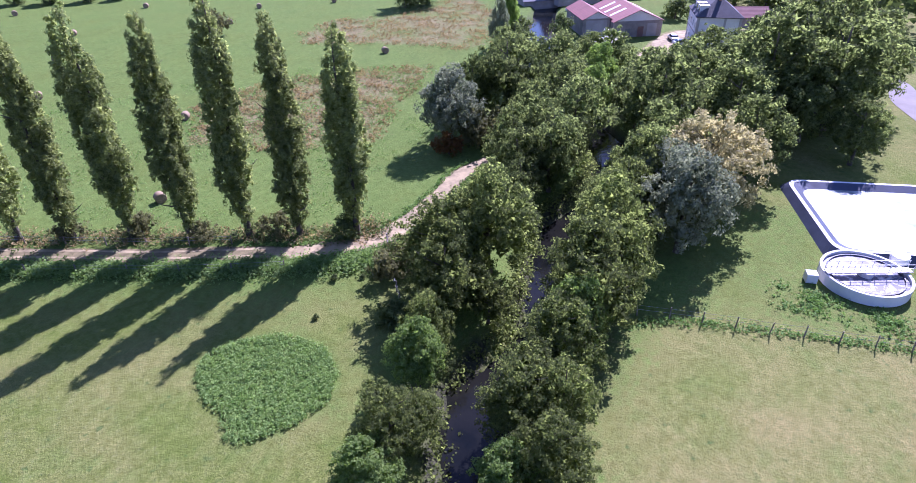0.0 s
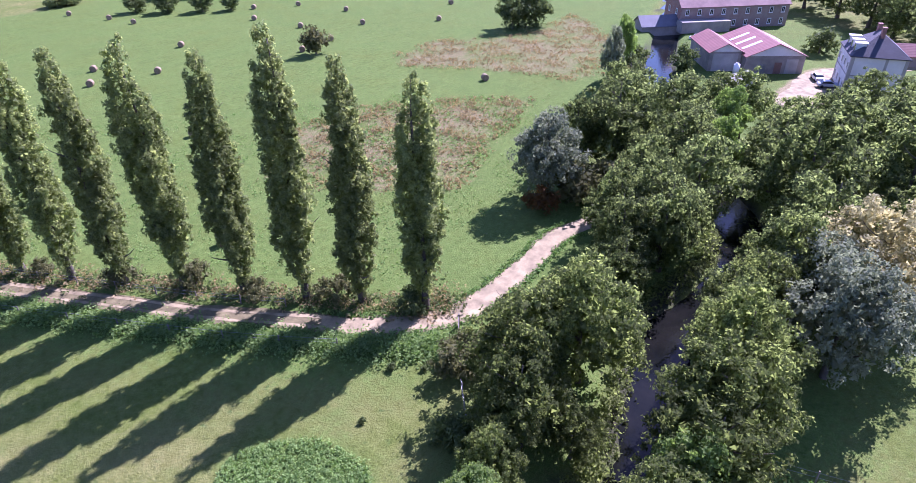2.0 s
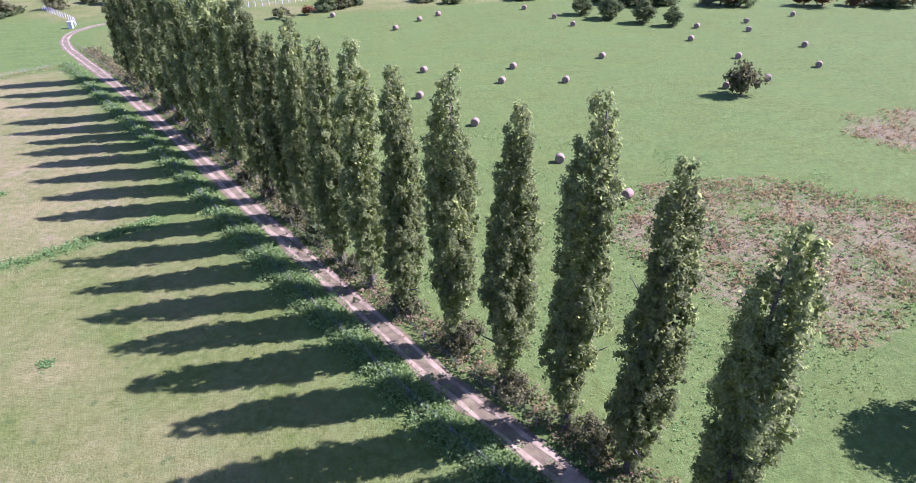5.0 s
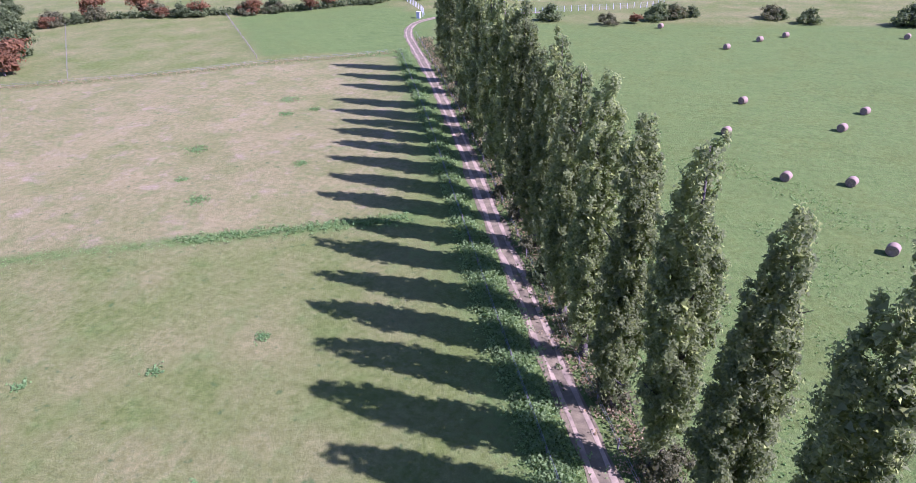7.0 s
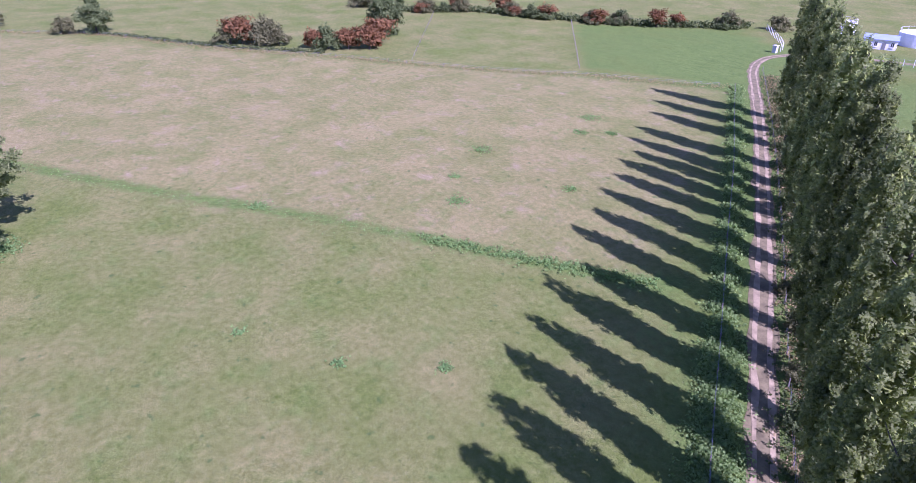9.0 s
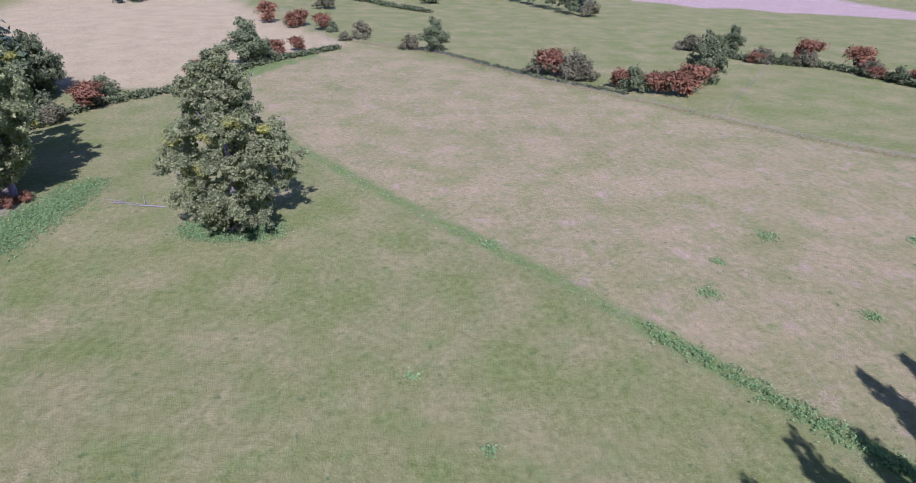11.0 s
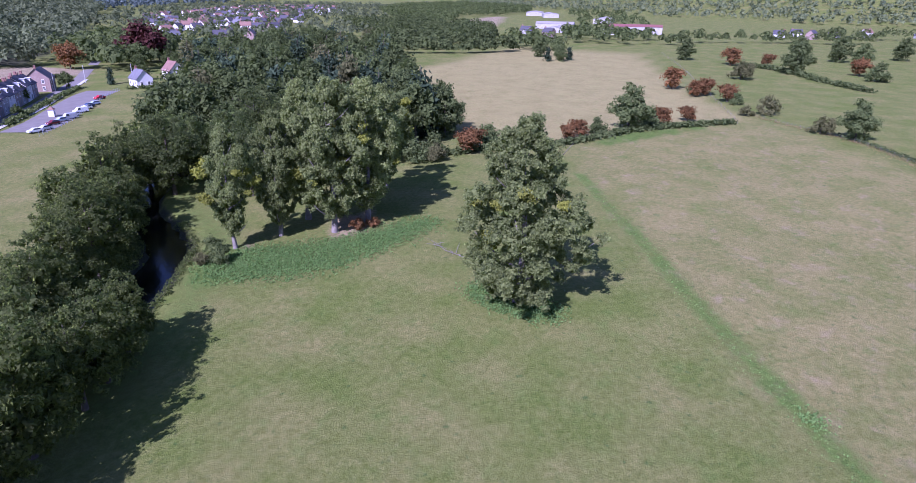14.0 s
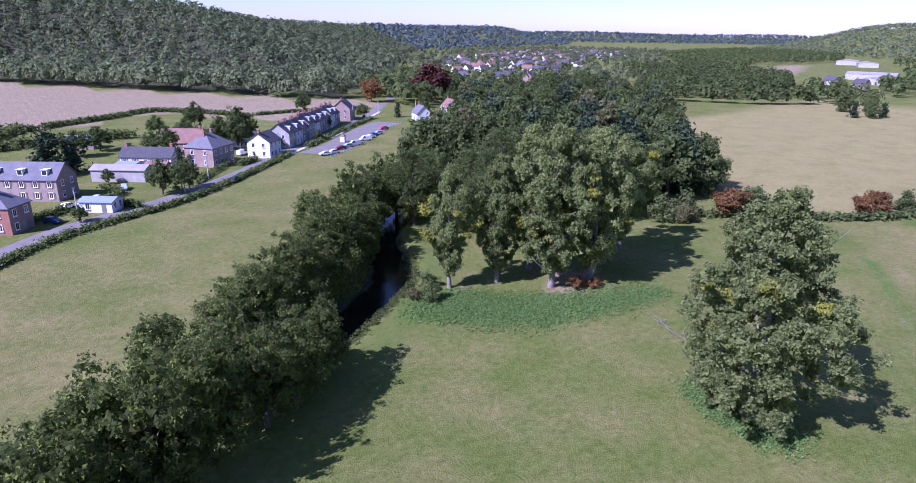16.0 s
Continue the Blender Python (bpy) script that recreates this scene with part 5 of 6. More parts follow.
M["door"] = plain_mat("door_paint", (0.20, 0.20, 0.18), 0.6, vary=0.2)
M["asphalt"] = plain_mat("asphalt", (0.19, 0.172, 0.150), 0.95, vary=0.2, scale=0.3, fine=8.0)
M["concrete"] = plain_mat("concrete", (0.52, 0.50, 0.47), 0.9, vary=0.2, scale=0.8, fine=14.0)
M["liner"] = plain_mat("dark_liner", (0.05, 0.06, 0.09), 0.55, vary=0.3, scale=0.5, fine=10.0)
M["post"] = plain_mat("fence_post_wood", (0.23, 0.19, 0.15), 0.95, vary=0.35, scale=4.0, fine=30.0)
M["white_post"] = plain_mat("white_post", (0.70, 0.69, 0.66), 0.8, vary=0.15)
M["wire"] = plain_mat("wire", (0.30, 0.30, 0.30), 0.5, 0.7, vary=0.1)
M["steel"] = plain_mat("grey_steel", (0.38, 0.38, 0.40), 0.5, 0.5, vary=0.15)
M["dark_metal"] = plain_mat("dark_metal", (0.10, 0.10, 0.12), 0.6, 0.4, vary=0.2)
M["tyre"] = plain_mat("tyre_rubber", (0.025, 0.025, 0.025), 0.9, vary=0.2)
M["plastic"] = plain_mat("white_plastic", (0.75, 0.75, 0.74), 0.5, vary=0.06)
M["clay"] = plain_mat("chimney_brick", (0.30, 0.16, 0.12), 0.9, vary=0.3)


def glass_mat():
    k = Nodes("window_glass")
    return k.surface((0.03, 0.035, 0.04), rough=0.08, spec=0.6).done()


M["glass"] = glass_mat()


def paint(name, color):
    k = Nodes(name)
    p = k.surface(color, rough=0.25, spec=0.5)
    return p.done()


PAINTS = [("white", (0.72, 0.72, 0.72)), ("silver", (0.42, 0.43, 0.45)), ("dark blue", (0.03, 0.05, 0.11)), ("red", (0.42, 0.02, 0.03)), ("black", (0.02, 0.02, 0.025)), ("pale blue", (0.35, 0.42, 0.52)), ("dark red", (0.14, 0.015, 0.02))]
for nm, col in PAINTS:
    M["paint_" + nm] = paint("car_paint_" + nm.replace(" ", "_"), col)


def boxes(name, list_, mat, bevel=0.0):
    """Boxes (x0, y0, z0, x1, y1, z1) as one mesh."""
    v, f = [], []
    for x0, y0, z0, x1, y1, z1 in list_:
        b = len(v)
        v += [(x0, y0, z0), (x1, y0, z0), (x1, y1, z0), (x0, y1, z0), (x0, y0, z1), (x1, y0, z1), (x1, y1, z1), (x0, y1, z1)]
        f += [(b, b + 3, b + 2, b + 1), (b + 4, b + 5, b + 6, b + 7), (b, b + 1, b + 5, b + 4), (b + 1, b + 2, b + 6, b + 5), (b + 2, b + 3, b + 7, b + 6), (b + 3, b, b + 4, b + 7)]
    if not bevel:
        return mesh_of(name, v, f, [mat])
    bm = bmesh.new()
    vs = [bm.verts.new(p) for p in v]
    for q in f:
        bm.faces.new([vs[i] for i in q])
    bmesh.ops.bevel(bm, geom=list(bm.edges), offset=bevel, segments=1, affect="EDGES")
    return bm_mesh(name, bm, mat)


window_cache = {}


def window_part(parent, x, y, z, face, w=1.0, h=1.4, shutters=False, name="window", detail=True):
    """A window with frame, glazing bars, sill and pane, on a wall; face: degrees about z, 0 looks to -y."""
    key = (w, h, shutters)
    if key not in window_cache:
        t = 0.07
        o = [(-w / 2 - t, -t), (w / 2 + t, -t), (w / 2 + t, h + t), (-w / 2 - t, h + t)]
        q = [(-w / 2 + t, t), (w / 2 - t, t), (w / 2 - t, h - t), (-w / 2 + t, h - t)]
        v = [(x, -0.09, z2) for x, z2 in o] + [(x, -0.09, z2) for x, z2 in q] + [(x, 0, z2) for x, z2 in o] + [(x, -0.02, z2) for x, z2 in q]
        fr = mesh_of("window_frame", v, [f2 for k in range(4) for f2 in ((k, (k + 1) % 4, 4 + (k + 1) % 4, 4 + k), (8 + k, 8 + (k + 1) % 4, (k + 1) % 4, k), (4 + k, 4 + (k + 1) % 4, 12 + (k + 1) % 4, 12 + k))], [M["frame"]])
        pane = boxes("pane", [(-w / 2 + t, -0.05, t, w / 2 - t, -0.02, h - t)], M["glass"])
        extra = [("glazing_bar", boxes("glazing_bar", [(-0.03, -0.08, t, 0.03, -0.05, h - t)], M["frame"])), ("sill", boxes("sill", [(-w / 2 - 0.12, -0.2, -0.16, w / 2 + 0.12, 0, -t)], M["frame"]))]
        sh = [boxes("shutter", [(sx * (w / 2 + 0.30) - 0.22, -0.06, 0, sx * (w / 2 + 0.30) + 0.22, 0, h)], M["shutter"]) for sx in (-1, 1)] if shutters else []
        window_cache[key] = (fr, pane, sh, extra)
    fr, pane, sh, extra = window_cache[key]
    wob = part(name, fr, parent, m=pose(x, y, z, 0, 0, face))
    part("pane", pane, wob)
    for nm, me in extra if detail else ():
        part(nm, me, wob)
    for s in sh:
        part("shutter", s, wob)
    return wob


def house(name, cx, cy, turn, length, width, eaves, ridge, wall, roof, label, hip=False, floors=2, bays=4, shutters=False, chimneys=1, group="", dormers=0, category="house", doors=1, far=False, ends=True):
    """A house on the ground; its long side runs along x before the turn (degrees)."""
    z = ground_z(cx, cy)
    ob = empty(name, pose(cx, cy, z - 0.05, 0, 0, turn), label, category, group)
    L, W = length / 2, width / 2
    if hip:
        v = [(-L, -W, 0), (L, -W, 0), (L, W, 0), (-L, W, 0), (-L, -W, eaves), (L, -W, eaves), (L, W, eaves), (-L, W, eaves)]
        f = [(0, 1, 5, 4), (1, 2, 6, 5), (2, 3, 7, 6), (3, 0, 4, 7), (4, 5, 6, 7)]
    else:
        v = [(-L, -W, 0), (L, -W, 0), (L, W, 0), (-L, W, 0), (-L, -W, eaves), (L, -W, eaves), (L, W, eaves), (-L, W, eaves), (-L, 0, ridge - 0.1), (L, 0, ridge - 0.1)]
        f = [(0, 1, 5, 4), (1, 2, 6, 9, 5), (2, 3, 7, 6), (3, 0, 4, 8, 7)]
    part("wall", mesh_of("wall", v, f, [M[wall]]), ob)
    o, t = 0.35, 0.16
    if hip:
        k = min(W, L * 0.8)
        top = [(-L + k, 0, ridge), (L - k, 0, ridge)]
        low = [(-L - o, -W - o, eaves - 0.1), (L + o, -W - o, eaves - 0.1), (L + o, W + o, eaves - 0.1), (-L - o, W + o, eaves - 0.1)]
        v = low + top + [(x, y, q + t) for x, y, q in low] + [(x, y, q + t) for x, y, q in top]
        f = [(6, 7, 11, 10), (7, 8, 11), (8, 9, 10, 11), (9, 6, 10), (0, 1, 7, 6), (1, 2, 8, 7), (2, 3, 9, 8), (3, 0, 6, 9), (0, 3, 2, 1)]
        part("roof", mesh_of("roof", v, f, [M[roof]]), ob)
    else:
        sl = (ridge - eaves) / W
        for s in (-1, 1):
            y0, z0 = s * (W + o), eaves - o * sl
            v = [(-L - o, y0, z0), (L + o, y0, z0), (L + o, 0, ridge), (-L - o, 0, ridge), (-L - o, y0, z0 + t), (L + o, y0, z0 + t), (L + o, 0, ridge + t), (-L - o, 0, ridge + t)]
            f = [(0, 3, 2, 1), (4, 5, 6, 7), (0, 1, 5, 4), (1, 2, 6, 5), (2, 3, 7, 6), (3, 0, 4, 7)]
            part("roof_slope", mesh_of("roof_slope", v, f, [M[roof]]), ob)
    for c in range(chimneys):
        x = (-L + 0.9, L - 0.9, 0)[c % 3]
        if hip:
            x *= 0.4
        part("chimney", boxes("chimney", [(x - 0.45, -0.35, ridge - 1.0, x + 0.45, 0.35, ridge + 1.1), (x - 0.52, -0.42, ridge + 1.1, x + 0.52, 0.42, ridge + 1.25)], M["clay"]), ob)
    if not floors:
        return ob
    step = eaves / floors
    for fl in range(floors):
        for side in (-1, 1) if not far else (-1,):
            for b in range(bays):
                x = -L + (b + 0.5) * length / bays
                zz = fl * step + 0.9
                if fl == 0 and b == bays // 2 and doors and side < 0:
                    part("door", boxes("door", [(x - 0.5, -W - 0.06, 0.05, x + 0.5, -W, 2.1)], M["door"]), ob)
                    continue
                window_part(ob, x, side * W, zz, 0 if side < 0 else 180, 1.0, 1.45, shutters, detail=not far)
        for side, face in ((-1, -90), (1, 90)):
            for y in (-W * 0.45, W * 0.45) if ends and not far else ():
                window_part(ob, side * L, y, fl * step + 0.9, face, 0.95, 1.4, False, detail=not far)
    for d in range(dormers):
        x = -L + (d + 0.5) * length / dormers
        zm = eaves + (ridge - eaves) * 0.35
        y0 = -W + W * 0.18
        dm = part("dormer", boxes("dormer", [(x - 0.7, y0, zm - 0.4, x + 0.7, y0 + 1.8, zm + 1.0), (x - 0.85, y0 - 0.15, zm + 1.0, x + 0.85, y0 + 2.0, zm + 1.12)], M["frame"]), ob)
        part("pane", boxes("pane", [(x - 0.5, y0 - 0.03, zm - 0.2, x + 0.5, y0, zm + 0.85)], M["glass"]), dm)
    return ob


# ---- farm ----
fx, fy = np.array([0.43, -0.90]), np.array([0.90, 0.43])
p = np.array([138.4, -3.0])
BARN_TURN = math.degrees(math.atan2(-0.77, 0.64))
bx, by = np.array([0.64, -0.77]), np.array([0.77, 0.64])


def barn(name, corner, width, depth, eaves, ridge, wall, roof, label, door, skylights=False):
    """A barn whose gable looks at the meadow; its front wall runs from corner along the yard."""
    c = np.array(corner) + bx * width / 2
    ob = empty(name, pose(c[0], c[1], ground_z(*c) - 0.05, 0, 0, BARN_TURN), label, "barn")
    W, t = width / 2, 0.12
    v = [(-W, 0, 0), (W, 0, 0), (W, depth, 0), (-W, depth, 0), (-W, 0, eaves), (W, 0, eaves), (W, depth, eaves), (-W, depth, eaves), (0, 0, ridge - 0.1), (0, depth, ridge - 0.1)]
    part("wall", mesh_of("wall", v, [(0, 1, 5, 8, 4), (1, 2, 6, 5), (2, 3, 7, 9, 6), (3, 0, 4, 7)], [M[wall]]), ob)
    sl = (ridge - eaves) / W
    for s in (-1, 1):
        x0, z0 = s * (W + 0.4), eaves - 0.4 * sl
        v = [(x0, -0.6, z0), (x0, depth + 0.4, z0), (0, depth + 0.4, ridge), (0, -0.6, ridge)]
        v += [(a, b, q + t) for a, b, q in v]
        sp = part("roof_slope", mesh_of("roof_slope", v, [(0, 1, 2, 3), (7, 6, 5, 4), (0, 4, 5, 1), (1, 5, 6, 2), (2, 6, 7, 3), (3, 7, 4, 0)], [M[roof]]), ob)
        if skylights:
            for k in range(3):
                y0 = depth * (0.25 + 0.22 * k)
                q = [(x0 * 0.25, y0), (x0 * 0.85, y0), (x0 * 0.85, y0 + 1.1), (x0 * 0.25, y0 + 1.1)]
                vv = [(a, b, ridge - abs(a) * sl + t + h) for h in (0.01, 0.05) for a, b in q]
                part("skylight", mesh_of("skylight", vv, [(4, 5, 6, 7), (0, 1, 5, 4), (1, 2, 6, 5), (2, 3, 7, 6), (3, 0, 4, 7)], [M["plastic"]]), sp)
    v = [(-W, -0.03, eaves + 0.05), (W, -0.03, eaves + 0.05), (0, -0.03, ridge - 0.15), (-W, -0.0, eaves + 0.05), (W, 0.0, eaves + 0.05), (0, 0.0, ridge - 0.15)]
    part("gable_cladding", mesh_of("gable_cladding", v, [(0, 1, 2), (0, 3, 4, 1), (1, 4, 5, 2), (2, 5, 3, 0)], [M["white_wall"]]), ob)
    for x, w, h, mat in door:
        part("barn_door", boxes("barn_door", [(x - w / 2, -0.09, 0.05, x + w / 2, -0.01, h)], M[mat], 0.02), ob)
    return ob


barn("red_roofed_barn", p, 13.0, 18, 4.0, 6.7, "barn_wall", "red_roof", "grey block barn with a red sheet roof and pale skylights", [(-2.6, 1.4, 2.2, "door"), (0.8, 1.6, 2.6, "shutter"), (3.8, 2.6, 3.3, "grey_wall")], True)
barn("small_barn", p - bx * 7.4 + by * 2.2, 7.2, 14, 4.4, 6.2, "barn_wall", "red_roof", "narrow barn with a red roof and a wide grey door", [(0, 5.6, 4.0, "grey_wall")], False)
rb = house("brick_barn", 184.5, 19.5, -42, 32, 11, 6.2, 10.2, "brick", "rust_roof", "long red brick barn with a rusty sheet roof", floors=2, bays=9, chimneys=0, category="barn", doors=0)
part("lean_to", boxes("lean_to", [(-17, -9.5, 0, -3, -5.6, 3.0)], M["barn_wall"]), rb)
house("long_shed", 168, 31, -42, 14, 7, 3.4, 5.6, "barn_wall", "slate_pale", "grey shed with a pale slate roof beside the river", floors=0, chimneys=0, category="shed")
house("tile_shed", 170, -29, -60, 11, 6, 2.6, 4.6, "brick_old", "red_roof", "low shed with a red roof among trees", floors=0, chimneys=0, category="shed")
c = np.array([137.0, -22.8]) + fx * 5.8 + fy * 5
wh = house("white_farmhouse", c[0], c[1], -158, 11.6, 10, 7.6, 11.4, "white_wall", "slate", "tall white rendered farmhouse with a slate roof", hip=True, floors=2, bays=4, shutters=False, chimneys=2, ends=False)
for nm, bx_ in (("string_course", (-5.86, -5.06, 3.7, 5.86, -4.99, 3.95)), ("quoin", (-5.86, -5.05, 0, -5.3, -4.99, 7.5)), ("quoin", (5.3, -5.05, 0, 5.86, -4.99, 7.5)), ("string_course", (5.79, -5.0, 3.7, 5.87, 5.0, 3.95)),
                ("quoin", (5.79, -4.98, 0, 5.86, -4.4, 7.5)), ("quoin", (5.79, 4.4, 0, 5.86, 5.0, 7.5)), ("pilaster", (5.79, 1.0, 0, 5.86, 1.5, 7.5))):
    part(nm, boxes(nm, [bx_], M["grey_wall"]), wh)
for x in (-3.2, 0.2, 3.4):
    dm = part("dormer", boxes("dormer", [(x - 0.7, -4.5, 8.1, x + 0.7, -2.6, 9.7), (x - 0.85, -4.65, 9.7, x + 0.85, -2.4, 9.85)], M["white_wall"]), wh)
    part("pane", boxes("pane", [(x - 0.45, -4.54, 8.35, x + 0.45, -4.5, 9.5)], M["glass"]), dm)
v, f = ribbon(smooth_line([(122, -17), (134, -18.5), (147, -18), (156, -22), (172, -30)], 2.0), 4.5, None, 0.08, 4, 0.05)
tagged(new("farm_yard", mesh_of("farm_yard", v, f, [M["gravel"]])), "pale gravel farm yard", "yard", kind="structure")


# ---- cars ----
def car_meshes(kind):
    """Body, cabin glass, wheels: a small saloon, or a van."""
    L, W = (4.2, 1.72) if kind == "car" else (4.8, 1.9)
    if kind == "car":
        prof = [(-2.1, 0.35), (-2.1, 0.75), (-1.95, 0.92), (-1.55, 1.0), (-1.05, 1.40), (0.35, 1.46), (1.05, 0.98), (1.9, 0.85), (2.1, 0.65), (2.1, 0.35)]
        glass = [(-1.62, 0.98), (-1.1, 1.37), (0.32, 1.42), (0.98, 0.97)]
    else:
        prof = [(-2.4, 0.35), (-2.4, 1.85), (-2.25, 1.95), (0.9, 1.95), (1.55, 1.15), (2.25, 0.98), (2.4, 0.7), (2.4, 0.35)]
        glass = [(0.25, 1.2), (0.3, 1.85), (0.95, 1.85), (1.45, 1.2)]
    def extrude(pts, w, inset):
        n = len(pts)
        zc = max(z for _, z in pts)
        v = [(x, s * (w - inset * max(0, z - 0.9)), z) for s in (-1, 1) for x, z in pts]
        f = [tuple(range(n)), tuple(range(2 * n - 1, n - 1, -1))] + [(i, n + i, n + (i + 1) % n, (i + 1) % n) for i in range(n)]
        return v, f
    body = extrude(prof, W / 2, 0.3)
    gl = extrude(glass, W / 2 + 0.012, 0.3)
    bm = bmesh.new()
    vs = [bm.verts.new(q) for q in body[0]]
    for q in body[1]:
        bm.faces.new([vs[i] for i in q])
    bmesh.ops.recalc_face_normals(bm, faces=bm.faces)
    bmesh.ops.bevel(bm, geom=list(bm.edges), offset=0.06, segments=2, affect="EDGES")
    wheel_v, wheel_f = [], []
    for k in range(14):
        w = 2 * math.pi * k / 14
        wheel_v += [(0.31 * math.cos(w), -0.1, 0.31 * math.sin(w)), (0.31 * math.cos(w), 0.1, 0.31 * math.sin(w))]
        wheel_f.append((2 * k, 2 * k + 1, (2 * k + 3) % 28, (2 * k + 2) % 28))
    wheel_f += [tuple(range(0, 28, 2)), tuple(range(27, 0, -2))]
    return bm, mesh_of("car_glass", gl[0], gl[1], [M["glass"]]), mesh_of("wheel", wheel_v, wheel_f, [M["tyre"]]), L, W


_car = {k: car_meshes(k) for k in ("car", "van")}
body_cache = {}


def car(x, y, turn, colour, kind="car", where="parked in the car park", group=""):
    bm, gl, wheel, L, W = _car[kind]
    if (kind, colour) not in body_cache:
        body_cache[kind, colour] = bm_mesh(kind + "_body", bm.copy(), M["paint_" + colour])
    ob = empty("parked_" + kind, pose(x, y, ground_z(x, y) + 0.06, 0, 0, turn), f"small {colour} {kind} {where}", kind, group)
    part("body", body_cache[kind, colour], ob)
    part("windows", gl, ob, "dark glass")
    for sx in (-1, 1):
        for sy in (-1, 1):
            part("wheel", wheel, ob, m=pose(sx * L * 0.31, sy * (W / 2 - 0.08), 0.31))
        for sy in (-1, 1):
            y0 = sy * (W / 2 - 0.27)
            part("headlight" if sx > 0 else "tail_light", boxes("lamp", [(sx * L / 2 - 0.05, y0 - 0.15, 0.62, sx * L / 2 + 0.02, y0 + 0.15, 0.76)], M["plastic" if sx > 0 else "shutter"]), ob)


car(134.5, -24.6, 300, "dark blue", where="parked before the farmhouse")
car(143.5, -17.0, 30, "white", where="parked in the farm yard")
car(139.2, -20.2, 300, "silver", where="parked before the farmhouse")

# oblong white tank, pile of bags, rubble by the barn
bm = bmesh.new()
bmesh.ops.create_cone(bm, cap_ends=True, segments=16, radius1=0.65, radius2=0.65, depth=2.6, matrix=Matrix.Translation((0, 0, 1.6)))
bmesh.ops.bevel(bm, geom=[e for e in bm.edges if len(e.link_faces) == 2 and any(len(q.verts) > 4 for q in e.link_faces)], offset=0.3, segments=3, affect="EDGES")
tk = empty("feed_tank", pose(135.6, -2.2, ground_z(135.6, -2.2)), "small upright white feed tank beside the barn", "tank")
part("vessel", bm_mesh("vessel", bm, M["plastic"], True), tk)
for a, b in ((0.45, 0.45), (-0.45, 0.45), (0.45, -0.45), (-0.45, -0.45)):
    part("leg", boxes("leg", [(a - 0.05, b - 0.05, 0, a + 0.05, b + 0.05, 0.7)], M["steel"]), tk)
brng = np.random.default_rng(4)
for i in range(9):
    x, y = 162.5 + brng.normal() * 1.6, 16.8 + brng.normal() * 1.3
    v, f = [], []
    bm = bmesh.new()
    bmesh.ops.create_icosphere(bm, subdivisions=2, radius=0.55)
    for w in bm.verts:
        w.co *= 1 + 0.18 * brng.random()
        w.co.z = w.co.z * 0.8 + 0.42
    tagged(part("plastic_sack", bm_mesh("plastic_sack", bm, M["plastic"], True), m=pose(x, y, ground_z(x, y))), "crumpled white plastic sack on the ground by the barn", "sack", "heap of plastic sacks")
house("ruined_hut", 127.5, -4.5, -20, 8, 4, 1.8, 2.8, "grey_wall", "fibre_roof", "low broken stone hut with a fibre-cement roof", floors=0, chimneys=0, category="hut")

# ---- settling basin and clarifier ----
bx, by = np.array([0.41, -0.912]), np.array([-0.912, -0.41])
BASIN_TURN = math.degrees(math.atan2(bx[1], bx[0]))
o = np.array([71.4, -53.0])
basin = empty("settling_basin", pose(o[0], o[1], 0, 0, 0, BASIN_TURN), "settling basin with dark lined walls and pale scummy water", "basin")
LB, WB = 34.0, 18.0
ring = lambda a, zz: [(a, -a, zz), (LB - a, -a, zz), (LB - a, -WB + a, zz), (a, -WB + a, zz)]
rings = [ring(-1.3, 0.0), ring(-0.45, 1.15), ring(0.0, 1.15), ring(1.5, 0.35)]
def round_ring(r, rad=2.2):
    out = []
    for i in range(4):
        a, b, c2 = (np.array(r[(i + k) % 4][:2]) for k in (-1, 0, 1))
        d0, d1 = (a - b) / np.linalg.norm(a - b), (c2 - b) / np.linalg.norm(c2 - b)
        for s in np.linspace(0, 1, 6):
            q = b + d0 * rad * (1 - s) ** 2 + d1 * rad * s ** 2
            out.append((q[0], q[1], r[0][2]))
    return out
rr = [round_ring(r) for r in rings]
n = len(rr[0])
def band(a, b, name, mat):
    return part(name, mesh_of(name, rr[a] + rr[b], [(i, (i + 1) % n, n + (i + 1) % n, n + i) for i in range(n)], [mat]), basin)
band(0, 1, "outer_wall", M["liner"])
band(1, 2, "rim", M["white_wall"])
band(2, 3, "inner_slope", M["liner"])
k = Nodes("scum_water")
sc = k.mix(k.span(k.noise(0.35, 4.0), 0.35, 0.6), (0.14, 0.18, 0.18), (0.36, 0.40, 0.40))
M["scum"] = k.surface(sc, rough=0.25, spec=0.5).done()
part("water_surface", mesh_of("water_surface", [(x, y, 0.55) for x, y, _ in rr[2]], [tuple(range(n))], [M["scum"]]), basin, "pale scum-covered water")

cl = empty("clarifier", pose(51.0, -63.4, 0), "round concrete clarifier tank with a scraper bridge", "clarifier tank")
def ring_wall(r0, r1, h0, h1, n=40):
    v, f = [], []
    for kk in range(n):
        w = 2 * math.pi * kk / n
        for r, zz in ((r1, h0), (r1, h1), (r0, h1), (r0, h0)):
            v.append((r * math.cos(w), r * math.sin(w), zz))
    for kk in range(n):
        a, b = 4 * kk, 4 * ((kk + 1) % n)
        f += [(a, b, b + 1, a + 1), (a + 1, b + 1, b + 2, a + 2), (a + 2, b + 2, b + 3, a + 3)]
    return v, f
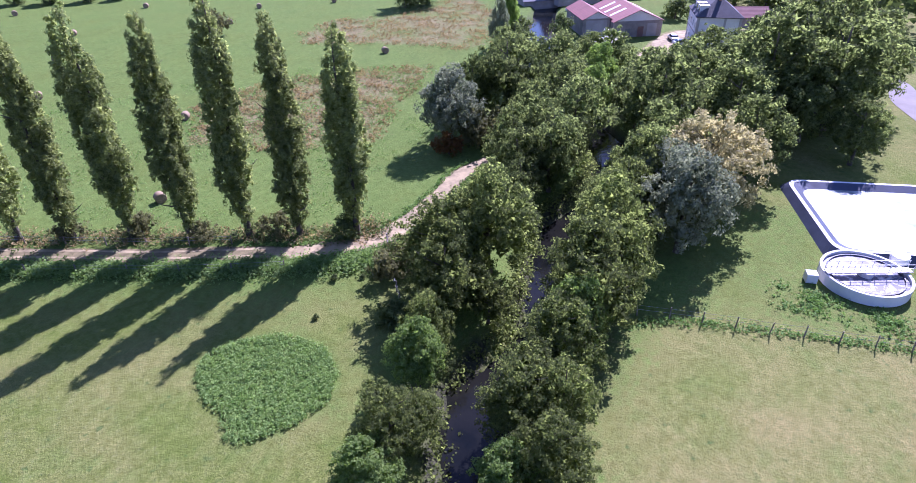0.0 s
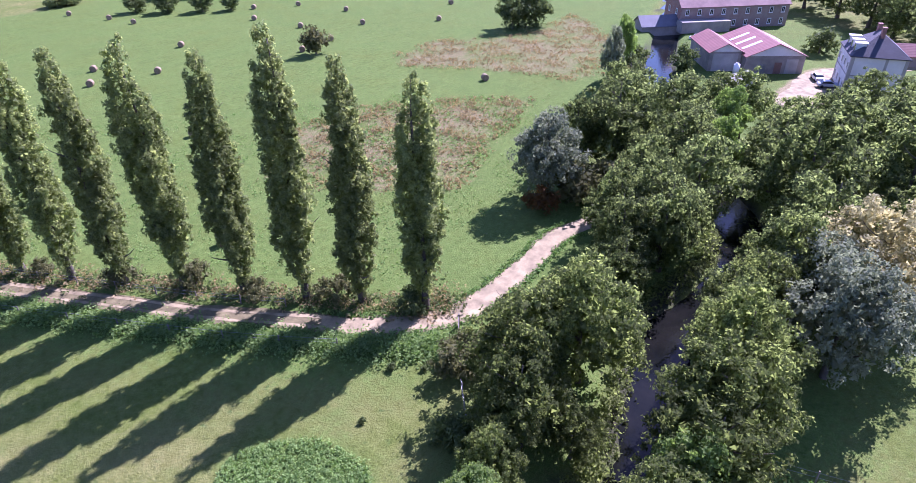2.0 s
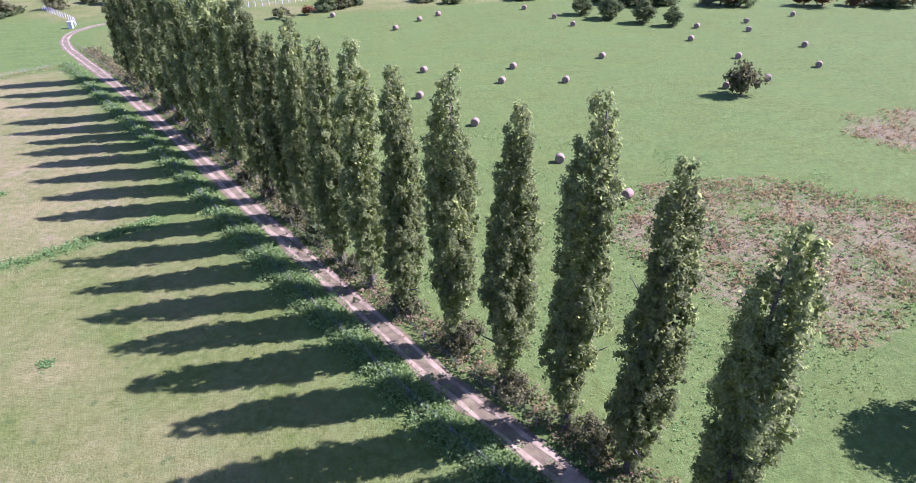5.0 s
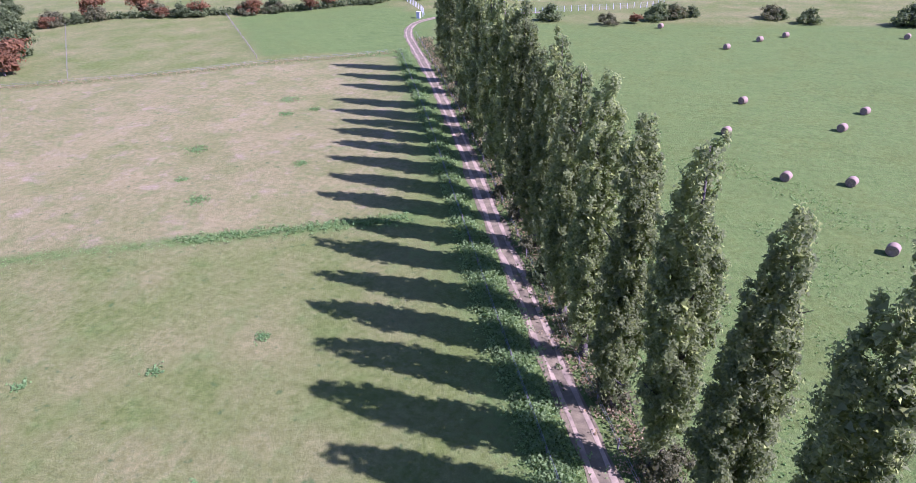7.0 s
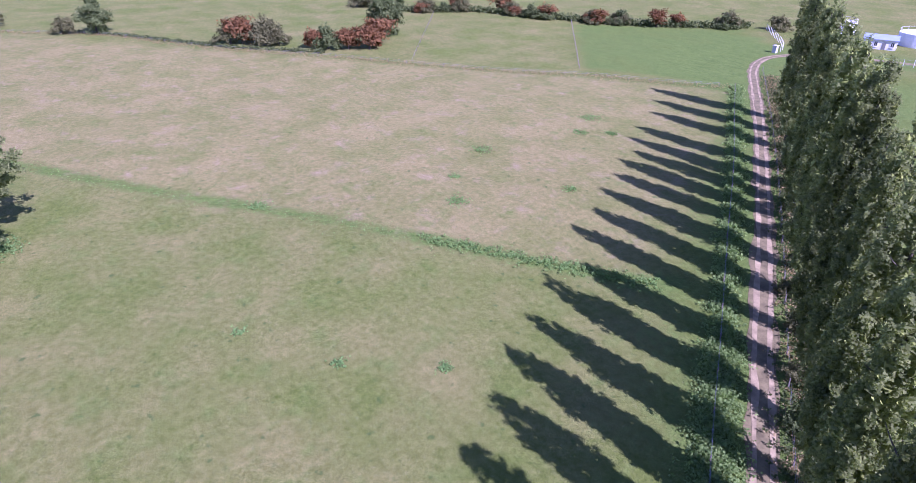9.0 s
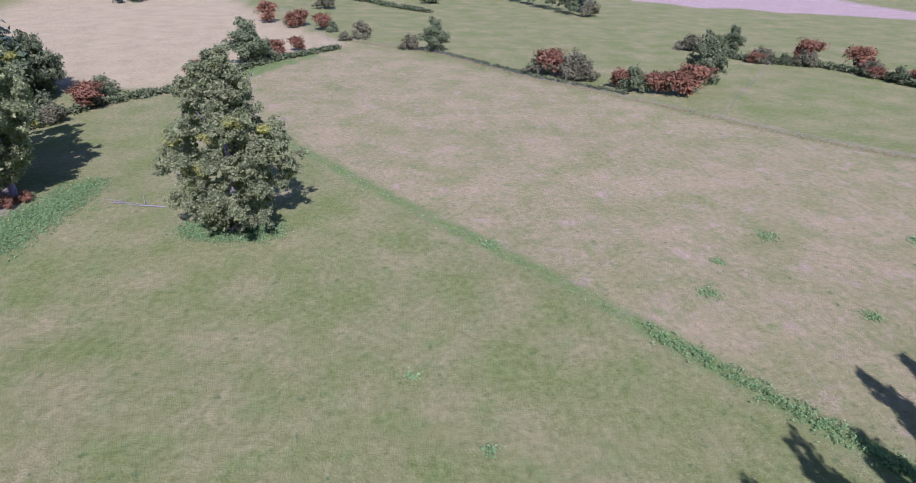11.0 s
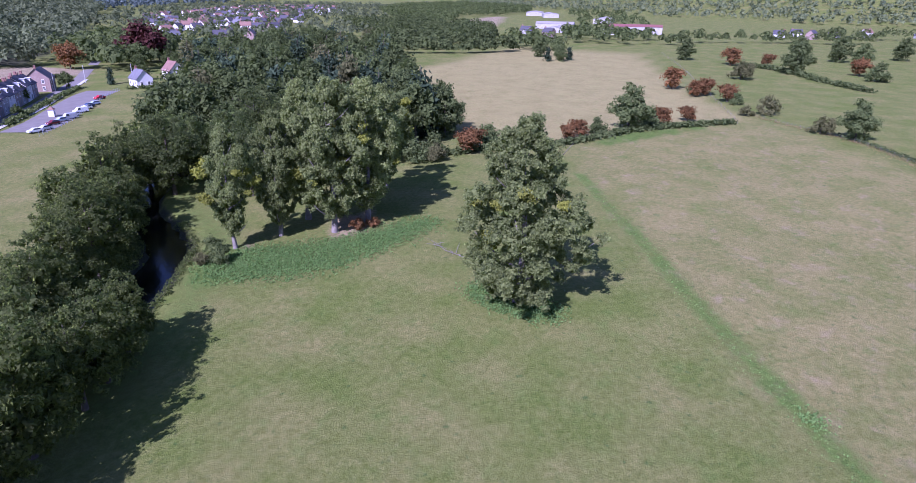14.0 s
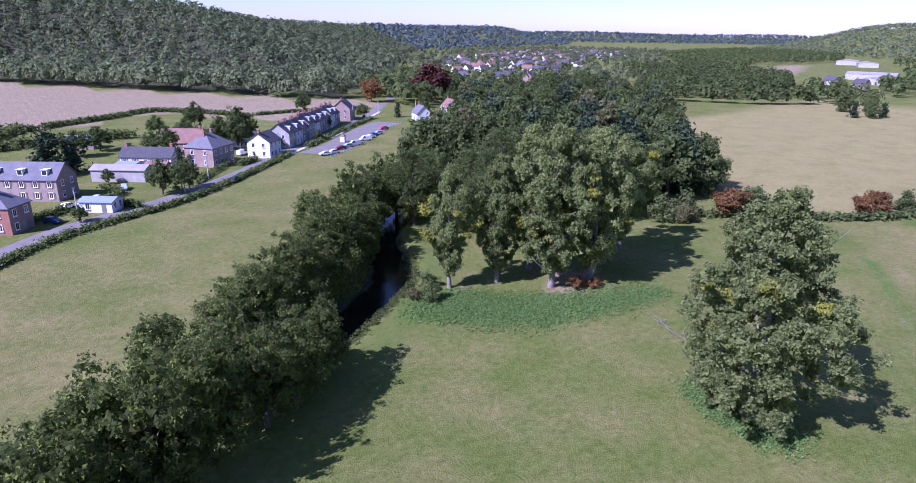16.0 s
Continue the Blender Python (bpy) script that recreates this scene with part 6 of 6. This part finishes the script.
part("tank_wall", mesh_of("tank_wall", *ring_wall(4.35, 4.65, 0, 1.3), [M["white_wall"]]), cl)
part("weir", mesh_of("weir", *ring_wall(3.85, 3.97, 0.6, 1.12), [M["dark_metal"]]), cl)
k = Nodes("tank_water")
sc = k.mix(k.span(k.noise(1.1, 5.0), 0.5, 0.62), (0.13, 0.12, 0.14), (0.5, 0.47, 0.44))
M["tank_water"] = k.surface(sc, rough=0.2, spec=0.5).done()
part("tank_surface", mesh_of("tank_surface", [(4.34 * math.cos(0.157 * q), 4.34 * math.sin(0.157 * q), 0.95) for q in range(40)], [tuple(range(40))], [M["tank_water"]]), cl, "murky foaming water")
bridge = part("bridge", boxes("bridge", [(-4.6, -0.45, 1.45, 4.9, 0.45, 1.55)], M["steel"]), cl, m=pose(0, 0, 0, 0, 0, -58))
for s in (-0.45, 0.45):
    for zz in (2.0, 2.5):
        part("rail", boxes("rail", [(-4.6, s - 0.025, zz, 4.9, s + 0.025, zz + 0.05)], M["white_post"]), bridge)
    for q in np.linspace(-4.5, 4.8, 8):
        part("baluster", boxes("baluster", [(q - 0.025, s - 0.025, 1.5, q + 0.025, s + 0.025, 2.5)], M["white_post"]), bridge)
part("hub", mesh_of("hub", *ring_wall(0.05, 0.8, 0.9, 1.5, 16), [M["concrete"]]), cl)
sp = empty("sludge_box", pose(48.2, -58.3, 0, 0, 0, 20), "square concrete chamber beside the clarifier", "chamber")
part("chamber", boxes("chamber", [(-0.6, -0.6, 0, 0.6, 0.6, 1.1)], M["white_wall"], 0.05), sp)
vt = empty("vent_drum", pose(56.6, -66.6, 0), "white drum on a stand beside the clarifier", "drum")
part("drum", mesh_of("drum", *ring_wall(0.02, 1.0, 0.6, 1.5, 20), [M["plastic"]]), vt)
part("stand", boxes("stand", [(-0.6, -0.6, 0, 0.6, 0.6, 0.6)], M["concrete"]), vt)
hutm = empty("control_cabinet", pose(50.5, -69.8, 0, 0, 0, 15), "pale control cabinet beside the clarifier", "cabinet")
part("body", boxes("body", [(-0.8, -0.6, 0, 0.8, 0.6, 1.7)], M["white_wall"], 0.03), hutm)
part("top", boxes("top", [(-0.95, -0.75, 1.7, 0.95, 0.75, 1.82)], M["concrete"]), hutm)


# ---- fences ----
def fence(name, line, gap, height, mat, label, wires=2, thick=0.07, step_lean=2.0, group=""):
    pts = smooth_line(line, gap) if len(line) > 2 else np.array([np.array(line[0]) + (np.array(line[1]) - np.array(line[0])) * s for s in np.linspace(0, 1, max(2, int(np.linalg.norm(np.subtract(*line)) / gap)))])
    ob = empty(name, Matrix(), label, "fence", group)
    rng = np.random.default_rng(len(pts))
    tv, tf = tubes(rng, [[((0, 0, -0.2), thick), ((0, 0, height * 0.5), thick * 0.95), ((0, 0, height), thick * 0.8)]], 6)
    me = mesh_of("post", tv, tf, [mat])
    tops = []
    for x, y in pts:
        z = ground_z(x, y)
        part("post", me, ob, m=pose(x, y, z, rng.normal() * step_lean, rng.normal() * step_lean, 0))
        tops.append((x, y, z))
    for w in range(wires):
        zz = height * (0.9 - 0.35 * w)
        v, f = tubes(rng, [[((x, y, z + zz), 0.012) for x, y, z in tops]], 3)
        part("wire", mesh_of("wire", v, f, [M["wire"]]), ob)
    return ob


fence("pasture_fence", [(31.0, -40.5), (34.5, -50.5), (35.6, -53.7), (36.5, -56.9), (37.7, -59.8), (38.6, -63), (39.8, -66.2), (45, -82)], 3.25, 1.5, M["post"], "leaning wooden post and wire fence across the pasture")
fence("track_fence", [(x + 1.9, y + 1.1) for x, y in TRACK[5:14]], 5.2, 1.25, M["post"], "wooden post and wire fence between track and poplars")
fence("bank_fence", [(x - 0.3, y - 0.2) for x, y in BAND[2:]], 6.0, 1.3, M["post"], "old post and wire fence in the bramble bank")
fence("north_fence", NORTH_EDGE, 5.5, 1.1, M["bark_pale"], "pale post and wire fence along the pasture edge", thick=0.045)
fence("field_fence", [(-135.7, 91.1), (-204.4, 149.4)], 6, 1.1, M["post"], "wooden post fence between green fields", thick=0.05)
fence("middle_fence", [(-101.8, 123), (-158.1, 180.2)], 4, 1.3, M["post"], "wooden post fence between green fields")
fence("west_fence", [(-240, -5), (-300, -22), (-420, -58), (-500, -85)], 7, 1.3, M["post"], "post fence beside the far field")
fence("works_fence", [(-102, 222), (-83.5, 197.5), (-80, 189)], 2.6, 2.0, M["white_post"], "tall white concrete post fence round the waterworks", 3, 0.08)
fence("works_fence", [(-62, 196), (-54.2, 197.5), (-40, 205), (-10, 222), (0, 232)], 2.6, 2.0, M["white_post"], "tall white concrete post fence round the waterworks", 3, 0.08)
fence("yard_fence", [(26.6, -15.4), (22.6, -19.4), (19.6, -22.6)], 1.9, 1.4, M["post"], "wooden rail fence beside the river trees", 3)
gate = empty("field_gate", pose(27.6, -14.6, 0, 0, 0, 40), "weathered wooden field gate standing open", "gate")
for q in (0, 2.9):
    part("gate_post", boxes("gate_post", [(q - 0.09, -0.09, 0, q + 0.09, 0.09, 1.6)], M["post"], 0.01), gate)
for zz in (0.35, 0.7, 1.05, 1.35):
    part("gate_bar", boxes("gate_bar", [(0, -0.03, zz, 2.9, 0.03, zz + 0.11)], M["bark_pale"]), gate)

# fallen branches
frg = np.random.default_rng(6)
lines = []
b0, b1 = np.array([-91.3, -30.0, 0.15]), np.array([-95.0, -41.0, 0.25])
lines.append([(b0, 0.07), ((b0 + b1) / 2 + (0.9, 0, 0.15), 0.045), ((b0 + 3 * b1) / 4 + (0.2, 0, 0.3), 0.03), (b1 + (-0.6, 0, 0), 0.015)])
for q in range(9):
    s = 0.25 + 0.07 * q
    st = b0 + (b1 - b0) * s
    d = np.array([frg.normal(), frg.normal() - 0.8, 0.25])
    lines.append([(st, 0.05), (st + d * 0.9, 0.03), (st + d * 1.8 + (0, 0, -0.3), 0.01)])
tagged(new("fallen_branch", mesh_of("fallen_branch", *tubes(frg, lines, 6), [M["bark_pale"]])), "pale fallen dead branch lying on the pasture", "branch")

# ---- waterworks to the north ----
def tank(name, x, y, r, h, label):
    ob = empty(name, pose(x, y, ground_z(x, y) - 0.05), label, "tank")
    part("tank_wall", mesh_of("tank_wall", *ring_wall(r - 0.3, r, 0, h, 32), [M["plastic"]]), ob)
    part("tank_cover", mesh_of("tank_cover", [((r - 0.3) * math.cos(6.2832 * q / 32), (r - 0.3) * math.sin(6.2832 * q / 32), h - 0.15) for q in range(32)], [tuple(range(32))], [M["concrete"]]), ob)
    part("rail", mesh_of("rail", *ring_wall(r - 0.1, r - 0.04, h + 0.95, h + 1.0, 32), [M["white_post"]]), ob)
    for q in range(12):
        a = 6.2832 * q / 12
        part("baluster", boxes("baluster", [((r - 0.1) * math.cos(a) - 0.03, (r - 0.1) * math.sin(a) - 0.03, h, (r - 0.1) * math.cos(a) + 0.03, (r - 0.1) * math.sin(a) + 0.03, h + 1)], M["white_post"]), ob)
tank("water_tank", -80, 230, 4.0, 5.0, "round white water tank with a railing")
tank("water_tank", -58, 236, 6.5, 4.0, "broad round white water tank with a railing")
house("works_building", -64.5, 221.5, 20, 9, 6, 3.0, 4.0, "white_wall", "blue_roof", "low white works building with a lilac-blue roof", floors=1, bays=4, chimneys=0)
sg = empty("gate_pillar", pose(-80.5, 187, 0), "square stone pillar beside the track", "pillar")
part("pillar", boxes("pillar", [(-0.6, -0.6, 0, 0.6, 0.6, 2.0), (-0.75, -0.75, 2.0, 0.75, 0.75, 2.2)], M["concrete"]), sg)



# ---- village along the road ----
ROAD = [(20, -98), (0, -114), (-15.7, -129.1), (-26.2, -139.2), (-38.4, -146.5), (-53.3, -155.8), (-73.8, -172.9), (-105.3, -204.6), (-129.4, -226.8), (-153.5, -252.1), (-187.3, -290), (-215.4, -325.3), (-260, -380), (-330, -440)]
v, f = ribbon(smooth_line(ROAD, 2.0), 2.6, None, 0.02, 2, 0.05)
tagged(new("road", mesh_of("road", v, f, [M["asphalt"]])), "grey asphalt village road", "road", kind="structure")
v, f = ribbon(offset_line(smooth_line(ROAD[5:11], 2.0), -3.6), 0.8, None, 0.02, 2, 0.16)
tagged(new("pavement", mesh_of("pavement", v, f, [M["concrete"]])), "narrow pale pavement beside the village road", "pavement", kind="structure")
v, f = ribbon(smooth_line([(150, -50), (133, -65), (118, -68), (100, -78), (84, -96), (60, -130), (20, -150)], 2.0), 2.4, None, 0.03, 2, 0.05)
tagged(new("lane", mesh_of("lane", v, f, [M["asphalt"]])), "pale lane behind the river wood", "road", kind="structure")

rng = np.random.default_rng(55)
HEDGE = [(12, -96), (-2, -108), (-14, -120), (-24.5, -131.5), (-37, -139.5), (-52, -148.5), (-71.9, -165.5), (-100.8, -195)]
hedge_q = [tuft_quads(rng, along(rng, HEDGE, 1700, 1.0), 1.35, 0.26, per=8), tuft_quads(rng, along(rng, [(-110, -203), (-136, -230), (-170, -262)], 520, 1.0), 1.5, 0.32, per=8)]
stuff("road_hedge", hedge_q, M["hedge"], "clipped dark green hedge along the village road", "hedge")
GARDEN = [[(-62, -168), (-72, -182), (-78, -190)], [(-36, -157), (-42, -165), (-40, -175)], [(-58, -182), (-66, -186)], [(-44, -150), (-39, -156)], [(-20, -148), (-30, -156)], [(-80, -186), (-88, -192)]]
stuff("garden_hedges", [tuft_quads(rng, along(rng, g if len(g) > 2 else [g[0], tuple((np.array(g[0]) + g[1]) / 2), g[1]], 130, 0.9), 1.7, 0.3, per=8) for g in GARDEN], M["hedge"], "garden hedges between the houses", "hedge")

# car park with its fence and cars
v, f = ribbon(smooth_line([(-108, -190.5), (-120, -199.8), (-140, -220), (-160, -239), (-172, -248)], 2.0), 6.6, None, 0.0, 2, 0.04)
tagged(new("car_park", mesh_of("car_park", v, f, [M["asphalt"]])), "long asphalt car park beside the road", "car park", kind="structure")
fence("car_park_fence", [(-108, -181.5), (-125, -194.5), (-145, -214.5), (-165, -233.5), (-176, -243)], 2.4, 1.5, M["blue_roof"], "blue-grey metal fence along the car park", 4, 0.05, 0.3)
for i, (x, y, col, kd) in enumerate([(-109.9, -186.9, "white", "car"), (-113.7, -188.6, "white", "car"), (-119.6, -194.2, "dark red", "car"), (-123.9, -197.4, "pale blue", "car"), (-128, -199.8, "silver", "van"), (-131.2, -203, "white", "car"),
                                     (-137.2, -208.2, "white", "van"), (-142.1, -213, "white", "car"), (-145, -216, "dark blue", "car"), (-149.0, -218.6, "pale blue", "car"), (-157.3, -228.1, "red", "car")]):
    car(x, y, -5 + (i * 17) % 9, col, kd, "parked in the car park", "cars in the car park")
for x, y, t, col, kd in ((-25.8, -146.6, 130, "dark blue", "car"), (-35.6, -158.2, 60, "white", "van"), (-44.3, -171.0, 80, "pale blue", "car"), (-71.4, -164.3, 222, "black", "car"), (-33.4, -160.0, 60, "silver", "car"), (-29.5, -157.5, 40, "white", "car"), (-86.5, -203, 222, "white", "van"), (-108, -212, 222, "silver", "car")):
    car(x, y, t, col, kd, "standing beside the village houses")

# houses
house("brick_house", -17.2, -146.5, -130, 6.6, 8.5, 5.8, 8.4, "brick", "slate_pale", "red brick house with a grey hipped slate roof", hip=True, floors=2, bays=2, chimneys=1)
house("long_house", -22.0, -176.5, -37 + 180, 24, 8.5, 5.6, 9.0, "brick_old", "slate_pale", "long old brick house with a pale slate roof and dormers", floors=2, bays=7, shutters=True, chimneys=1, dormers=4)
house("hip_house", -73.6, -194.6, -140, 11.5, 10, 6.0, 9.8, "brick_old", "slate_pale", "square brick house with a steep pale hipped slate roof", hip=True, floors=2, bays=4, shutters=False, chimneys=2)
house("white_house", -92.5, -197.5, -135, 9, 8, 5.4, 8.2, "white_wall", "slate", "white rendered house with a slate roof", floors=2, bays=3, chimneys=1)
house("bungalow", -57.6, -203.0, -37 + 180, 16, 7, 2.9, 5.4, "white_wall", "slate", "long white bungalow with a dark roof", floors=1, bays=5, shutters=True, chimneys=2)
house("brown_house", -73, -224, -35, 14, 8, 3.4, 7.6, "brick_old", "tile_roof", "old long house with a steep brown roof", floors=1, bays=4, chimneys=1)
house("garden_garage", -36.4, -152.3, -37 + 180, 7.5, 5.0, 2.6, 3.3, "white_wall", "blue_roof", "small white garage with a blue-grey roof", floors=1, bays=2, chimneys=0, category="garage")
house("workshop", -46.5, -184, -37 + 180, 15, 6, 3.4, 4.4, "grey_wall", "fibre_roof", "long grey workshop with a low roof", floors=0, chimneys=0, category="workshop")
house("flat_shed", -50.5, -197, -40, 6, 5, 2.2, 2.7, "white_wall", "blue_roof", "low garden shed with a bluish roof", floors=0, chimneys=0, category="shed")
house("brick_shed", -57, -190, -40, 6, 4, 2.2, 3.2, "brick_old", "rust_roof", "small brick shed with a rusty roof", floors=0, chimneys=0, category="shed")
house("solar_house", -44, -246, -30, 10, 7, 2.6, 4.6, "brick_old", "blue_roof", "low house with blue roof panels behind trees", floors=0, chimneys=0)
house("back_house", -93, -222, -40, 9, 8, 4.0, 7.4, "white_wall", "slate", "white house with a slate roof behind the trees", floors=1, bays=3, chimneys=1)
a, b = np.array([-104.5, -205.5]), np.array([-150, -256.5])
for i in range(9):
    c = a + (b - a) * (i + 0.5) / 9 + np.array([0.747, -0.665]) * 4.0
    house("terraced_house", c[0], c[1], -131.7, 7.4, 8.5, 5.4 + (0.5 if i % 4 == 3 else 0), 8.8 + (0.6 if i % 4 == 3 else 0), ("grey_wall", "white_wall", "brick_old")[i % 3], "slate", "terraced worker's house with a dark slate roof", floors=2, bays=2, chimneys=2, group="terrace along the road", dormers=1)
house("end_house", -158, -268, -131.7, 9, 9, 5.6, 9.4, "brick_old", "slate", "end house of the terrace with a steep slate roof", floors=2, bays=2, chimneys=1)
house("gabled_house", -190.5, -248.5, 75, 9, 7, 3.6, 7.2, "white_wall", "slate_pale", "white gabled house beside the meadow", floors=1, bays=3, chimneys=1)
house("gabled_house", -213, -255, 75, 9, 7.5, 4.2, 8.2, "white_wall", "tile_roof", "white gabled house with a brown roof", floors=2, bays=3, chimneys=1)
kio = empty("kiosk", pose(-127.6, -208.6, 0.05, 0, 0, 45), "small white pay kiosk with a pointed roof", "kiosk")
part("body", boxes("body", [(-0.9, -0.9, 0, 0.9, 0.9, 2.3)], M["white_wall"], 0.03), kio)
part("roof", mesh_of("roof", [(-1.1, -1.1, 2.3), (1.1, -1.1, 2.3), (1.1, 1.1, 2.3), (-1.1, 1.1, 2.3), (0, 0, 3.4)], [(0, 1, 4), (1, 2, 4), (2, 3, 4), (3, 0, 4), (3, 2, 1, 0)], [M["tile_roof"]]), kio)


def pole(x, y, h, label, mat="concrete"):
    ob = empty("utility_pole", pose(x, y, ground_z(x, y)), label, "pole", "utility poles along the road")
    v, f = tubes(None, [[((0, 0, -0.3), 0.16), ((0, 0, h * 0.5), 0.13), ((0, 0, h), 0.09)]], 8)
    part("mast", mesh_of("mast", v, f, [M[mat]]), ob)
    part("crossarm", boxes("crossarm", [(-0.6, -0.05, h - 0.5, 0.6, 0.05, h - 0.4)], M["dark_metal"]), ob)


for x, y, h in ((-30.6, -143.6, 7.8), (-66.5, -172.5, 7.5), (-97, -204, 7.5), (-130, -234, 7.5), (-160, -262, 7.5), (-182, -276, 8), (-196, -262, 8), (-57, -160.5, 4)):
    pole(x, y, h, "tall pale concrete utility pole beside the road")

round_kind("garden_0", 111, 10.0, 4.4, "wood_far", 3000, 0.3, "green garden tree between the houses", lumps=26, limbs=0)
BASE["garden"] = 10.0
grove("garden_tree", [("garden_0", -51.5, -160.5, 8.5, 1.0), ("garden_0", -56, -158.5, 8, 1.0), ("garden_0", -59, -164, 7.5, 0.9), ("garden_0", -89.5, -213.5, 14, 1.0), ("garden_0", -84, -218, 11, 1.0), ("garden_0", -71, -258, 8, 1.0), ("garden_0", -88, -266, 11, 0.9), ("garden_0", -150, -298, 10, 1.0),
                      ("garden_0", -166, -264, 7, 1.0), ("garden_0", -62, -221, 7, 1.2), ("garden_0", -40, -228, 8, 1.3), ("garden_0", -48, -236, 8, 1.2), ("garden_0", -54, -214, 5, 1.0), ("garden_0", -66, -216, 9, 0.9), ("garden_0", -113, -222, 7, 1.0), ("garden_0", -137, -243, 6, 1.0),
                      ("garden_0", -100, -207, 5, 1.1), ("garden_0", -121, -217, 4, 1.0), ("garden_0", -42, -180, 4, 1.0), ("garden_0", -31, -144, 3.5, 1.2), ("garden_0", -60, -176, 4, 1.1), ("garden_0", -10, -215, 9, 1.2), ("garden_0", 4, -225, 8, 1.4), ("garden_0", -78, -243, 8, 1.1)], "garden trees of the village")
grove("conifer", [("farspruce_0", -30, -199, 16, 1.2), ("farspruce_0", -36, -203, 12, 1.2), ("farspruce_0", -64, -193, 8, 0.7), ("farspruce_0", -185, -262, 9, 0.8), ("farspruce_0", -176, -210, 12, 0.8)], "garden conifers")
grove("copper_beech", [("farcopper_0", -246, -321, 22, 1.15)], "")
grove("rust_tree", [("farred_0", -208, -330, 13, 0.9)], "", "broad tree with rust-brown leaves", "tree")
grove("roadside_tree", [("farwood_0", -228, -300, 14, 1.0), ("farwood_1", -236, -285, 12, 1.0), ("farwood_2", -262, -330, 17, 1.0), ("farwood_0", -220, -290, 9, 1.0), ("farwood_1", -203, -262, 7, 1.0), ("farwood_2", -272, -312, 15, 1.0), ("farwood_0", -240, -345, 13, 1.0), ("farwood_1", -225, -268, 10, 1.0), ("farwood_2", -238, -262, 12, 1.0)], "trees beside the road to the town")
stuff("field_hedges", [tuft_quads(rng, along(rng, [(-30, -300), (-60, -322), (-87, -343), (-112, -318), (-118, -304)], 700, 1.6), 2.2, 0.5, per=7), tuft_quads(rng, along(rng, [(30, -290), (0, -292), (-27, -300), (-10, -255), (-40, -262), (-64, -262)], 700, 2.0), 3.2, 0.6, per=8),
                       tuft_quads(rng, along(rng, [(-118, -304), (-150, -306), (-190, -304)], 400, 1.5), 1.6, 0.5, per=6), tuft_quads(rng, along(rng, [(-180, -242), (-190, -239), (-212, -232)], 220, 1.0), 1.4, 0.4, per=6),
                       tuft_quads(rng, along(rng, [(-147, -70), (-163, -60), (-180, -45), (-211, -30), (-240, -6)], 700, 1.8), 1.6, 0.45, per=7), tuft_quads(rng, along(rng, [(-236, 24), (-221, 35), (-200, 48), (-180, 60), (-160, 76)], 500, 1.3), 0.8, 0.3, per=6),
                       tuft_quads(rng, along(rng, [(-350, 40), (-380, 20), (-420, 0), (-440, -25)], 500, 2.0), 2.2, 0.6, per=6), tuft_quads(rng, along(rng, [(-233, 132), (-209, 140), (-194, 160), (-170, 170), (-132, 192), (-107, 220)], 900, 2.0), 2.2, 0.45, per=7)], M["hedge"], "overgrown field hedges", "hedge")

# ---- the town in the valley ----
trng = np.random.default_rng(101)
protos = []
for k, (wall, roof) in enumerate((("white_wall", "slate"), ("white_wall", "tile_roof"), ("grey_wall", "slate_pale"), ("brick_old", "slate"))):
    protos.append((house("town_house", -460 - 30 * k, -560 - 40 * k, 20 + 40 * k, 11, 8, 3.6 + (k % 2) * 1.8, 7.4 + (k % 2) * 1.5, wall, roof, "far town house with pale walls and a pitched roof", floors=1 + k % 2, bays=2, chimneys=1, group="town houses", far=True)))
TOWN = [(-345, -430), (-440, -590), (-620, -830), (-980, -1050), (-1250, -1060), (-1120, -850), (-820, -690), (-520, -470), (-400, -400)]
spots = []
for q in scatter(trng, TOWN, 700):
    if all(np.linalg.norm(q - s) > 14 for s in spots) and len(spots) < 190:
        spots.append(q)
for q in [(-607, -237), (-625, -245), (-690, -178), (-712, -185), (-735, -165), (-749, 10), (-770, 30), (-838, 275), (-825, 300), (-850, 250), (-816, 352), (-830, 375), (-845, 330), (-860, 290), (-760, -20), (-880, 310), (-800, 400), (-610, -215), (-790, -5), (-820, 60), (-840, 110)]:
    spots.append(np.array(q, float))
for i, q in enumerate(spots):
    copy_thing(protos[i % 4], pose(q[0], q[1], ground_z(*q) - 0.05, 0, 0, trng.random() * 360))
for x, y, t, L, W, h in ((-1164, -454, 20, 60, 30, 8), (-1100, -400, 25, 50, 26, 8), (-728, -160, 104, 55, 25, 10), (-765, -266, 104, 45, 22, 8), (-950, -260, 10, 60, 24, 8), (-700, -240, 10, 34, 18, 6)):
    house("factory_hall", x, y, t, L, W, h * 0.75, h * 0.75 + 2.0, "grey_wall", "red_roof" if L == 55 else "fibre_roof", "broad white factory hall with a low roof", floors=0, chimneys=0, group="factory halls", category="hall")
far_wood("town_trees", list(scatter(trng, TOWN, 620)), 7, 1.3, 26, M["wood_far"], "garden trees between the town houses")
